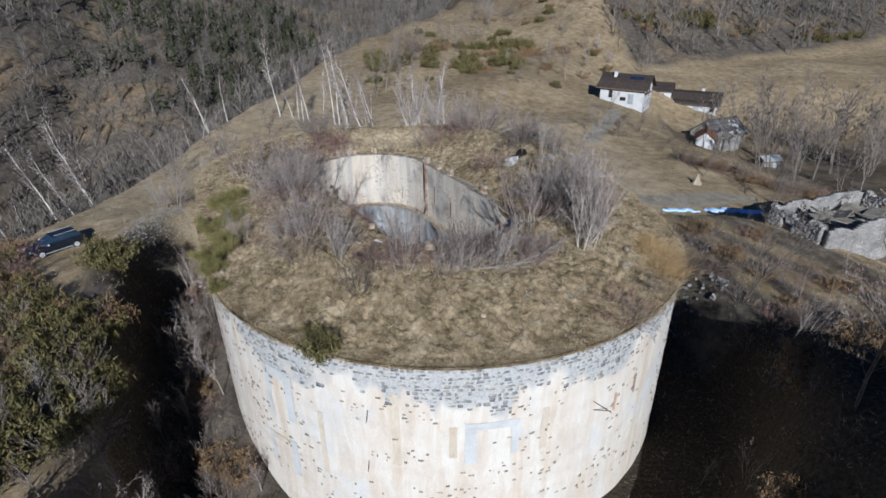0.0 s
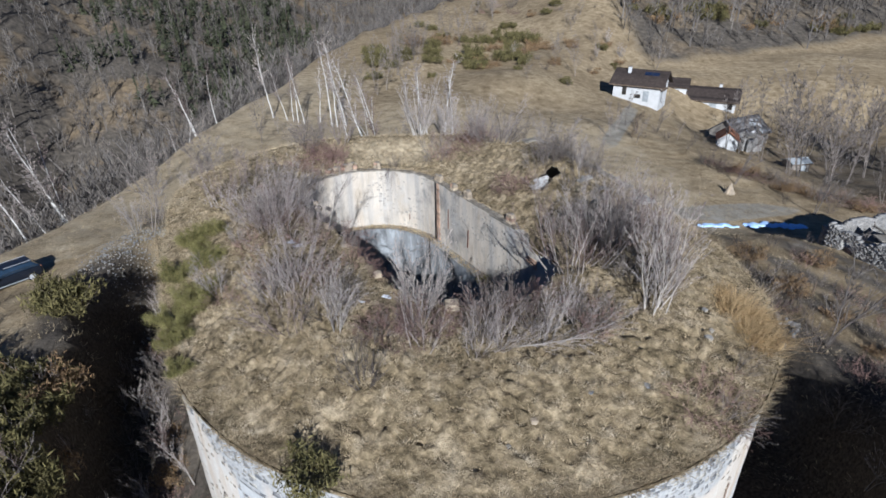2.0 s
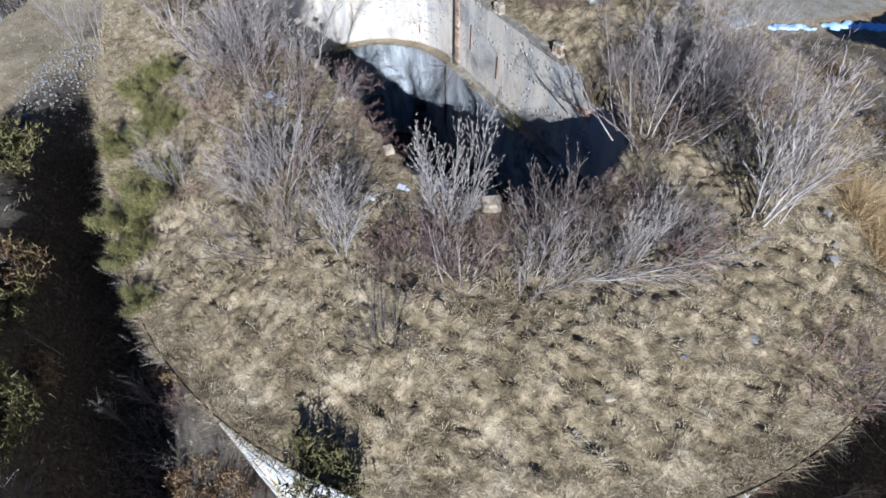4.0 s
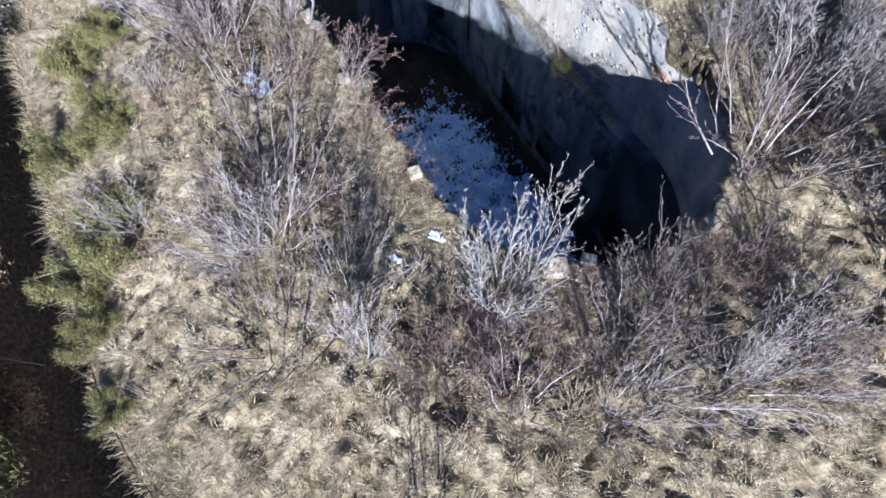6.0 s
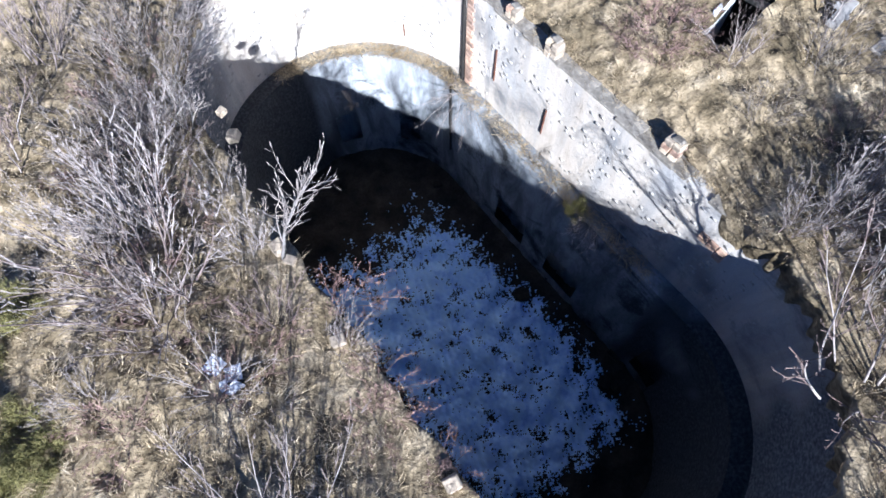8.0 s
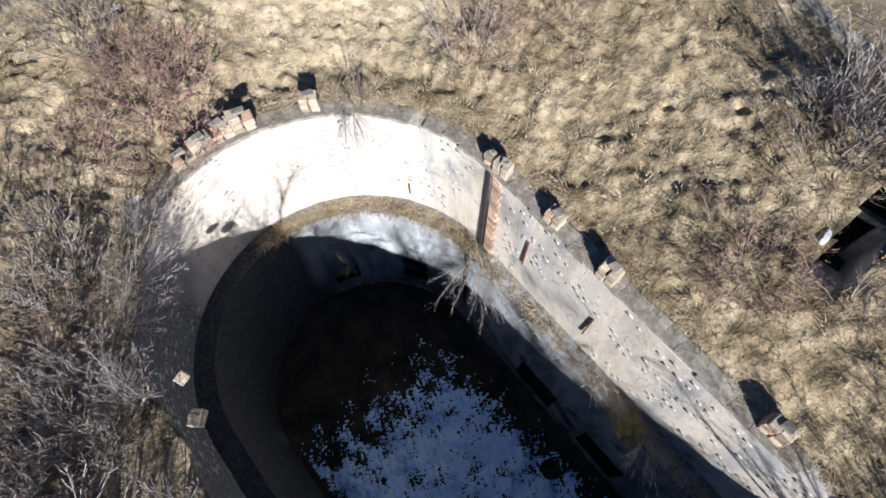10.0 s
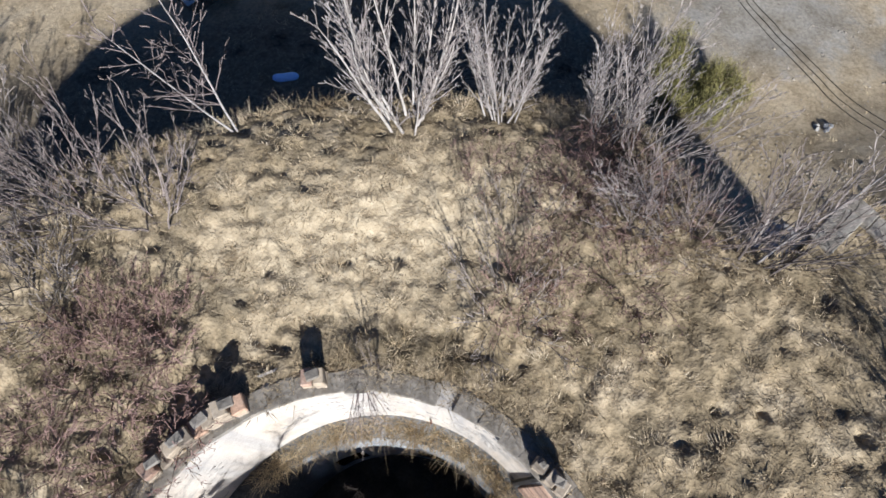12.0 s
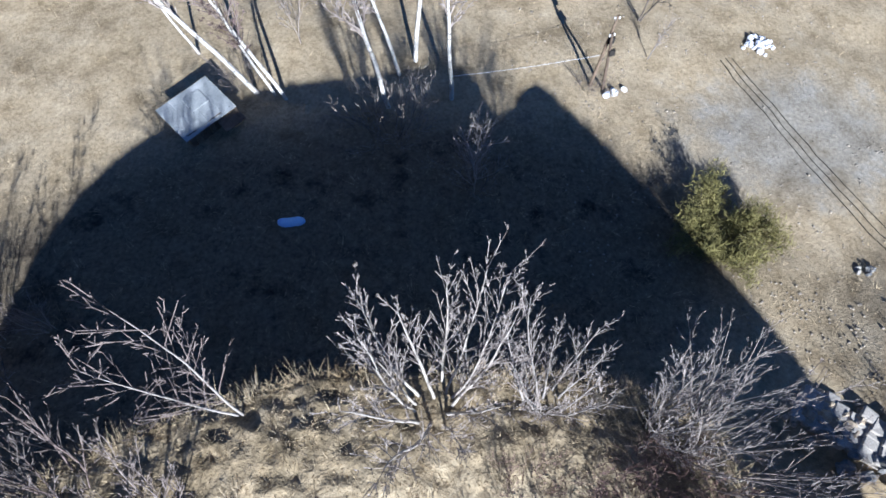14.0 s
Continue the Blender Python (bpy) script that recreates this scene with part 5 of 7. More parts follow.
x, y = strew(22000, (-40, 10, 45, 96), land_ok, 24)
tussocks("meadow_grass", "dry yellow meadow grass on the ground", np.stack([x, y, ground_z(x, y)], 1), 6, 0.2, 0.12, "straw", 25, (0, 0), 1.2)


def far_wood(name, label, n, box4, dense, height, mat, seed, dark=False):
    """Bare or evergreen wood on the far slopes: many small trees in one mesh."""
    r = random.Random(seed)
    shapes = []
    for i in range(8):
        segs = [(0, 0, -0.05, 0.02, 0, 0.55, 0.016, 0.010), (0.02, 0, 0.55, r.uniform(-0.04, 0.04), r.uniform(-0.04, 0.04), 1.0, 0.010, 0.003)]
        if dark:
            for k in range(40):
                f = r.uniform(0.08, 0.98)
                a, w = r.uniform(0, 6.3), 0.21 * (1.03 - f) * r.uniform(0.7, 1.2)
                segs.append((0, 0, f, math.cos(a) * w, math.sin(a) * w, f - 0.06, 0.045 * (1.2 - f), 0.008))
        else:
            for k in range(11):
                f, a = r.uniform(0.18, 0.8), r.uniform(0, 6.3)
                w, up = r.uniform(0.10, 0.24) * (1.1 - 0.5 * f), r.uniform(0.14, 0.34) * (1.1 - 0.5 * f)
                px, py, pz = math.cos(a) * w, math.sin(a) * w, f + up
                segs.append((0.01, 0, f, px, py, pz, 0.009, 0.005))
                for m in range(3):
                    g, b, l = r.uniform(0.35, 1.0), r.uniform(0, 6.3), r.uniform(0.06, 0.14)
                    segs.append((px * g, py * g, f + up * g, px * g + math.cos(b) * l * 0.6, py * g + math.sin(b) * l * 0.6, f + up * g + l, 0.0075, 0.004))
        shapes.append(ribbons(segs, r.randrange(999)))
    x, y = strew(n, box4, lambda x, y: np.random.RandomState(seed + 1).rand(len(x)) < dense(x, y), seed + 2)
    z = ground_z(x, y)
    vs, qs, count = [], [], 0
    for a, b, c in zip(x, y, z):
        v, q = shapes[r.randrange(8)]
        h, t = height * r.uniform(0.6, 1.2), r.uniform(0, 6.3)
        rot = np.array([[math.cos(t), -math.sin(t), 0], [math.sin(t), math.cos(t), 0], [0, 0, 1]])
        vs.append(v @ rot.T * h * [r.uniform(0.85, 1.25), r.uniform(0.85, 1.25), 1] + [a, b, c - 0.1])
        qs.append(q + count)
        count += len(v)
    tagged(new(name, mesh_np(name, np.concatenate(vs), np.concatenate(qs), M[mat])), label, "wood", kind="stuff")


def west_of(x, y):
    return ridge_x(y) - x


def glades(x, y):
    """Open tan gaps among the trees."""
    return smooth(rip_big(x * 0.8, y * 0.8), -1.5, -0.6)


far_wood("bare_wood_west", "leafless grey-brown wood on the far valley side", 7000, (-400, 40, 60, 600), lambda x, y: smooth(west_of(x, y), 4, 14) * (0.25 + 0.75 * glades(x, y)) * (1 - smooth(x + 0.6 * y, 420, 460)), 11.0, "twig_far", 31)
far_wood("bare_wood_crest", "leafless grey trees standing just behind the western crest", 4200, (-90, 40, 30, 330), lambda x, y: smooth(west_of(x, y), 5, 10) * (1 - smooth(west_of(x, y), 35, 50)), 6.5, "twig_far", 35)
far_wood("evergreen_wood", "dark conifers among the bare wood across the valley", 1700, (-260, 240, -85, 470), lambda x, y: smooth(y + 0.5 * x, 165, 190) * smooth(rip_big(x * 0.6, y * 0.6 + 40), -1.3, 0.2) * 0.75, 13.0, "conifer", 41, True)
far_wood("bare_wood_north", "leafless grey wood above the hillside meadow", 2600, (30, 165, 330, 420), lambda x, y: wooded(x, y), 11.0, "twig_far", 51)
# ---- the fort's stones, coping and broken parapet ----
def stone_mesh(name, r, sx, sy, sz, mat, rough=0.16, dressed=False):
    """An uneven field stone: a cube cut round and pushed about; its broad face looks along +x. dressed: with flat faces."""
    bm = bmesh.new()
    bmesh.ops.create_cube(bm, size=1.0)
    bmesh.ops.bevel(bm, geom=list(bm.edges), offset=0.2, segments=1, affect="EDGES")
    for v in bm.verts:
        v.co = Vector(((v.co.x + (0 if dressed else r.uniform(-1, 1) * rough * 0.5)) * sx, (v.co.y + r.uniform(-1, 1) * rough) * sy, (v.co.z + r.uniform(-1, 1) * rough) * sz))
    me = bpy.data.meshes.new(name)
    bm.to_mesh(me)
    bm.free()
    me.materials.append(M[mat])
    return me


sr = random.Random(77)
STONES = [stone_mesh("stone", sr, 0.14, sr.uniform(0.20, 0.46), sr.uniform(0.10, 0.22), "stone") for _ in range(12)]
PALE_STONES = [stone_mesh("stone", sr, 0.14, sr.uniform(0.20, 0.46), sr.uniform(0.10, 0.22), "stone_pale", dressed=True) for _ in range(12)]


def set_stone(parent, s, z, r_face, inward, me, proud, scale, tilt):
    cx, cy, nx, ny, f = spine(s)
    r = r_face(f) + (-proud if inward else proud)
    ob = new("stone", me)
    ob.parent = parent
    ang = math.degrees(math.atan2(ny, nx))
    ob.matrix_basis = Matrix.Translation((cx + nx * r, cy + ny * r, z)) @ turned(ang) @ turned(tilt, "X") @ Matrix.Diagonal((1, scale, scale, 1))
    return ob


def joined_stones(name, label, places, r_face, inward, mat, seed, parent, batter=0.0, face=0.012):
    """The smaller and farther stones of a wall, as one mesh."""
    r = random.Random(seed)
    vs, qs, n = [], [], 0
    cube = np.array([(x, y, z) for x in (-0.5, 0.5) for y in (-0.5, 0.5) for z in (-0.5, 0.5)])
    faces = np.array([(0, 1, 3, 2), (4, 6, 7, 5), (0, 4, 5, 1), (2, 3, 7, 6), (0, 2, 6, 4), (1, 5, 7, 3)])
    for s, z, w, h in places:
        cx, cy, nx, ny, f = spine(s)
        rr = r_face(f) + batter * (WALL_TOP - z)
        j = cube.copy()
        front = j[:, 0] < 0 if inward else j[:, 0] > 0
        j[front, 1:] *= 0.86
        j[:, 1:] += np.array([[r.uniform(-0.12, 0.12), r.uniform(-0.12, 0.12)] for _ in range(8)])
        deep, proud = 0.1 + r.uniform(0, 0.05), face + r.uniform(0, 0.006)
        j *= [deep, w, h]
        j[:, 0] += (deep / 2 - proud) if inward else (proud - deep / 2)
        v = np.stack([cx + nx * (rr + j[:, 0]) - ny * j[:, 1], cy + ny * (rr + j[:, 0]) + nx * j[:, 1], z + j[:, 2]], 1)
        vs.append(v)
        qs.append(faces + n)
        n += 8
    ob = new(name, mesh_np(name, np.concatenate(vs), np.concatenate(qs), M[mat]))
    ob.parent = parent
    return tagged(ob, label, kind="stuff")


def bare_margin(s, z):
    """Where the plaster has fallen from the outer wall: a ragged band under the top, and single stones below."""
    p = Vector((s * 0.35, z * 0.8, 3.1))
    n = noise.noise(p) + 0.5 * noise.noise(p * 2.7)
    depth = 1.8 + 1.6 * noise.noise(Vector((s * 0.33, 0.0, 9.0))) + 1.3 * noise.noise(Vector((s * 1.1, 0.0, 5.0))) + 0.8 * noise.noise(Vector((s * 3.1, z * 0.6, 2.0)))
    middle = 1.0 - min(1.0, abs(s - 11.8) / 13.0)
    return depth * (0.55 + 0.75 * middle) + 0.6 * n - (WALL_TOP - z)


def bare_masonry(s, z):
    return bare_margin(s, z) > 0


def outer_stones():
    r = random.Random(5)
    near, far, sunk = [], [], []
    z = WALL_TOP - 0.15
    while z > -10.8:
        h = r.uniform(0.15, 0.24)
        s = r.uniform(0, 0.5) - 6.0
        while s < ARC - 4.0:
            w = r.uniform(0.20, 0.50)
            arc = w * 10.0 / 14.6
            band = bare_masonry(s + arc / 2, z)
            patch = noise.noise(Vector((s * 0.5, z * 0.5, 1.0))) > -0.05
            if (band and r.random() < 0.22 + 0.42 * min(1.0, bare_margin(s + arc / 2, z) / 0.8)) or (not band and patch and r.random() < 0.21):
                mid = abs(s - 11.0) < 8 and z > -8
                ((near if mid and r.random() < 0.6 else far) if band else sunk).append((s + arc / 2, z - h / 2, w * (r.uniform(0.55, 0.98) if band else r.uniform(0.3, 0.75)), h * (r.uniform(0.65, 1.0) if band else r.uniform(0.45, 0.85))))
            s += arc + r.uniform(0.0, 0.03)
        z -= h + 0.015
    r.shuffle(near)
    for s, zz, w, h in near[:290]:
        me = STONES[r.randrange(len(STONES))]
        ob = set_stone(wall_outer, s, zz, lambda f: outer_radius(f), False, me, -0.05 + r.uniform(0, 0.015), 1.0, r.uniform(-9, 9))
        ob.matrix_basis = ob.matrix_basis @ Matrix.Diagonal((1, w / 0.36, h / 0.19, 1))
    joined_stones("masonry", "grey and tan rubble stones bared under fallen plaster", far + near[290:], lambda f: outer_radius(f), False, "stone_set", 8, wall_outer, 0.0, 0.024)
    joined_stones("sunk_masonry", "tan stones half hidden under limewash", sunk, lambda f: outer_radius(f), False, "stone_buried", 9, wall_outer, 0.0, 0.014)


def court_stones():
    r = random.Random(15)
    near, far = [], []
    z = WALL_TOP - 0.1
    while z > LEDGE_Z + 0.1:
        h = r.uniform(0.13, 0.22)
        s = ARC - 1.0
        while s < 2 * ARC + LINE + 6:
            w = r.uniform(0.18, 0.42)
            arc = w * 10.0 / R_IN if not (ARC < s < ARC + LINE or s > 2 * ARC + LINE) else w
            n = noise.noise(Vector((s * 0.45, z * 0.6, 7.7))) + 0.45 * noise.noise(Vector((s * 1.6, z * 1.6, 2.0)))
            east = ARC - 8 < s < ARC + LINE * 0.45
            bare = n > (-0.55 if east else 0.0)
            if bare and r.random() < (0.38 if east else 0.42):
                (near if r.random() < 0.4 else far).append((s + arc / 2, z - h / 2, w * 0.72, h * 0.7))
            s += arc + 0.02
        z -= h + 0.02
    r.shuffle(near)
    for s, zz, w, h in near[:280]:
        ob = set_stone(wall_court_upper, s, zz, lambda f: R_IN + 0.02 * (WALL_TOP - zz), True, PALE_STONES[r.randrange(12)], -0.064, 1.0, r.uniform(-6, 6))
        ob.matrix_basis = ob.matrix_basis @ Matrix.Diagonal((1, w / 0.36, h / 0.18, 1))
    joined_stones("masonry", "grey rubble stones showing through white plaster", far + near[280:], lambda f: R_IN, True, "stone_court", 18, wall_court_upper, 0.02, 0.005)


def strip_on_wall(name, s, z0, z1, width, depth, mat, parent=None, label="", inward=True, r0=R_IN, proud=0.0):
    """An upright strip on a court wall: a joint, pipe or brick edge."""
    cx, cy, nx, ny, f = spine(s)
    bm = bmesh.new()
    r = r0 - proud if inward else r0 + proud
    box(bm, cx + nx * r, cy + ny * r, (z0 + z1) / 2, depth, width, abs(z1 - z0), turned(math.degrees(math.atan2(ny, nx))), bevel=min(width, depth) * 0.2)
    return part(name, bm, M[mat], parent, label)


def parapet_stub(x, y, w, d, h, turn, seed, label):
    """A broken parapet pier: cut stones on a low foot, with a ragged crown."""
    r = random.Random(seed)
    z = WALL_TOP - 0.02
    ob = tagged(new("parapet_stub"), label, "parapet", "broken parapet piers round the court")
    ob.matrix_basis = pose(x, y, z, 0, 0, turn)
    rows = max(1, int(round(h / 0.22)))
    for k in range(rows):
        n = max(1, int(round(w / 0.33)))
        for i in range(n):
            if k == rows - 1 and n > 1 and r.random() < 0.35:
                continue
            bm = bmesh.new()
            box(bm, -w / 2 + (i + 0.5) * w / n + r.uniform(-0.015, 0.015), r.uniform(-0.015, 0.015), (k + 0.5) * h / rows, w / n - 0.012, d * r.uniform(0.9, 1.0), h / rows - 0.01, turned(r.uniform(-3, 3)), 0.025, 0.022, r)
            part("stone", bm, M["cut_stone" if r.random() < 0.9 else "brick"], ob)
    bm = bmesh.new()
    box(bm, 0.02, 0.03, h + 0.03, w * 0.55, d * 0.6, 0.09, turned(r.uniform(-15, 15)), 0.03, 0.03, r)
    part("broken_top", bm, M["coping"], ob)
    return ob


def build_coping():
    """Flat slabs along the rim of the court, cracked and of uneven length."""
    r = random.Random(3)
    holder = tagged(new("coping"), "weathered grey stone coping along the court rim", "coping", kind="structure")
    s = NORTH0 - 2.0
    while s < NORTH1 + 2.5:
        straight = ARC < s < ARC + LINE or s > 2 * ARC + LINE
        w = r.uniform(0.45, 0.95)
        arc = w if straight else w * 10.0 / (R_IN + 0.3)
        if r.random() < 0.93:
            cx, cy, nx, ny, f = spine(s + arc / 2)
            rr = R_IN + 0.27 + r.uniform(-0.05, 0.02)
            bm = bmesh.new()
            box(bm, 0, 0, 0, r.uniform(0.50, 0.60), w * r.uniform(0.99, 1.05), 0.12, None, 0.012, 0.012, r)
            slab = part("slab", bm, M["coping"], holder)
            slab.matrix_basis = Matrix.Translation((cx + nx * rr, cy + ny * rr, WALL_TOP + 0.012 + r.uniform(0, 0.012))) @ turned(math.degrees(math.atan2(ny, nx)) + r.uniform(-1, 1)) @ pose(0, 0, 0, r.uniform(-0.6, 0.6), r.uniform(-1, 1), 0)
        s += arc


build_coping()
STUB = "broken parapet pier of pale cut stone on the court rim"
for i, (x, y, w, d, h, turn) in enumerate([(-6.4, 50.0, 0.55, 0.42, 0.62, -2), (-8.35, 49.65, 0.66, 0.45, 0.7, 16), (-8.95, 49.4, 0.66, 0.42, 0.62, 24), (-9.5, 49.07, 0.68, 0.42, 0.55, 32), (-10.02, 48.7, 0.66, 0.38, 0.46, 38),
                                             (-1.35, 46.85, 0.5, 0.36, 0.55, -52), (-1.6, 47.25, 0.34, 0.3, 0.5, -50), (-0.32, 45.15, 0.52, 0.4, 0.5, -58), (0.62, 43.4, 0.55, 0.42, 0.62, -58), (3.15, 39.2, 0.6, 0.4, 0.68, -58)]):
    parapet_stub(x, y, w, d, h, turn, 40 + i, STUB)

# joints, iron bars and brick dressings of the court wall
JOINT = ARC + LINE + 0.1
# the recessed slot's shade is a near-black strip laid on the wall
wall_joint = strip_on_wall("wall_joint", JOINT, WALL_TOP - 0.02, LEDGE_Z, 0.15, 0.16, "dark", wall_court_upper, "dark strip for a shaded vertical joint", proud=-0.02)
strip_on_wall("wall_joint", JOINT, LEDGE_Z, -10.5, 0.12, 0.14, "dark", wall_court_lower, "dark strip for a shaded vertical joint", r0=R_LOW)
for k in range(22):
    z1 = WALL_TOP - 0.05 - k * 0.215
    strip_on_wall("brick", JOINT - 0.38 - 0.04 * (k % 2), z1, z1 - 0.2, 0.36 + 0.08 * (k % 2), 0.14, "brick", wall_court_upper, proud=-0.045)
for s, z0, z1 in [(JOINT - 1.95, -2.6, -4.2), (JOINT - 4.75, -3.2, -4.6), (JOINT + 5.7, -4.5, -5.1)]:
    tagged(strip_on_wall("iron_bar", s, z0, z1, 0.05, 0.06, "rust", proud=0.0), "thin rusty iron bar fixed upright on the wall", "iron bar", "iron bars on the court wall")
# a patch of brick in the south-eastern wall
for k in range(7):
    strip_on_wall("brick", ARC + 0.75 + 0.34 * (k % 3), -2.2 - 0.22 * (k // 3), -2.4 - 0.22 * (k // 3), 0.32, 0.14, "brick", wall_court_upper, proud=-0.04)

# rusty stays that stick out of the outer wall
for s, z, length, tilt in [(15.4, -4.3, 1.7, 42), (15.5, -5.1, 1.1, 12), (8.05, -3.6, 0.6, 85), (7.95, -6.8, 0.5, 80)]:
    cx, cy, nx, ny, f = spine(s)
    r = outer_radius(f)
    v, q = tubes([(cx + nx * (r - 0.1), cy + ny * (r - 0.1), z, cx + nx * (r + 0.35) - ny * length * math.cos(radians(tilt)), cy + ny * (r + 0.35) + nx * length * math.cos(radians(tilt)), z - length * math.sin(radians(tilt)), 0.022, 0.018)], 6)
    tagged(new("iron_stay", mesh_np("iron_stay", v, q, M["rust"])), "thin rusty iron stay sticking out of the wall", "iron bar", "iron stays on the outer wall")


# ---- loose things on the roof and in the court ----
def block(name, x, y, z, sx, sy, sz, turn, mat, label, category, seed, tilt=0, group=""):
    r = random.Random(seed)
    bm = bmesh.new()
    box(bm, 0, 0, sz / 2, sx, sy, sz, None, min(sx, sy, sz) * 0.12, min(sx, sy, sz) * 0.08, r)
    for e in range(2):
        box(bm, r.uniform(-0.2, 0.2) * sx, r.uniform(-0.2, 0.2) * sy, sz * 0.97, sx * 0.45, sy * 0.4, sz * 0.12, turned(r.uniform(0, 90)), sz * 0.03, sz * 0.02, r)
    ob = part(name, bm, M[mat], None)
    ob.matrix_basis = pose(x, y, z, tilt, 0, turn)
    return tagged(ob, label, category, group)


def rz(x, y):
    return float(roof_z(np.float64(x), np.float64(y)))


block("stone_block", -0.8, 28.35, rz(-0.8, 28.35) - 0.05, 0.62, 0.5, 0.42, 4, "cut_stone", "pale cut stone block at the court rim", "stone", 1, 8, "cut stones at the rim")
block("stone_block", 3.55, 29.55, rz(3.55, 29.55) - 0.05, 0.34, 0.42, 0.36, 30, "cut_stone", "small pale cut stone at the court rim", "stone", 2, -8, "cut stones at the rim")
block("stone_block", -4.45, 31.3, rz(-4.45, 31.3) - 0.04, 0.36, 0.32, 0.3, 20, "cut_stone", "small white stone on the grassy rim", "stone", 3, 6, "cut stones at the rim")
block("stone_block", 0.15, 28.6, rz(0.15, 28.6) - 0.06, 0.4, 0.3, 0.2, -15, "coping", "grey stone half sunk at the court rim", "stone", 4, 4, "cut stones at the rim")
block("field_stone", 1.85, 21.4, rz(1.85, 21.4) - 0.03, 0.26, 0.2, 0.2, 10, "cut_stone", "pale stone lying in the dry grass", "stone", 5)
block("concrete_slab", 11.5, 40.3, rz(11.5, 40.3) - 0.02, 1.9, 1.1, 0.16, 25, "concrete", "pale concrete slab lying near the eastern edge", "slab", 93, 3)
for i, (x, y, s) in enumerate([(9.75, 25.9, 0.3), (10.2, 26.6, 0.22), (6.25, 23.1, 0.28), (10.4, 27.8, 0.2), (4.0, 22.4, 0.16), (9.9, 31.2, 0.22), (0.9, 20.6, 0.18), (-9.5, 41.6, 0.4), (-8.1, 37.5, 0.42), (-7.8, 37.1, 0.3), (-6.7, 34.8, 0.36), (-9.9, 42.6, 0.3)]):
    block("field_stone", x, y, rz(x, y) - 0.04, s, s * 0.8, s * 0.7, 37 * i, "stone" if i < 7 else "cut_stone", "weathered stone in the dry grass of the roof", "stone", 60 + i, 5, "stones on the roof")


def litter(name, x, y, z, size, seed, label, mat="paper"):
    """A crumpled sheet: a folded patch with bent corners."""
    r = random.Random(seed)
    bm = bmesh.new()
    bmesh.ops.create_grid(bm, x_segments=5, y_segments=4, size=size / 2)
    for v in bm.verts:
        v.co.z += 0.03 + size * 0.13 * (noise.noise(Vector((v.co.x * 7 / size, v.co.y * 7 / size, seed))) + 0.6)
        v.co.x *= r.uniform(0.85, 1.1)
    bmesh.ops.solidify(bm, geom=list(bm.faces), thickness=0.012)
    ob = part(name, bm, M[mat])
    ob.matrix_basis = pose(x, y, z, 0, 0, 50 * seed)
    return tagged(ob, label, "litter", "scraps of litter on the roof")


for i, (x, y, s) in enumerate([(-9.5, 34.5, 0.42), (-9.1, 34.3, 0.38), (-9.0, 33.9, 0.34), (-9.3, 34.0, 0.25), (-3.9, 29.35, 0.3), (-5.0, 28.6, 0.22), (-4.8, 28.5, 0.14), (-3.7, 29.2, 0.14)]):
    litter("plastic_scrap", x, y, rz(x, y), s, i + 1, "crumpled white plastic scrap in the grass")

# stones on the court floor
for i, (x, y, s) in enumerate([(0.25, 39.4, 0.75), (3.1, 34.7, 0.7), (3.5, 34.4, 0.5), (-3.0, 46.2, 0.5), (1.9, 40.2, 0.6), (4.0, 35.9, 0.6)]):
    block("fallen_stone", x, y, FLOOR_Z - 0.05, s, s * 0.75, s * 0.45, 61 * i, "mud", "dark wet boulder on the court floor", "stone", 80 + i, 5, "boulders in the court")


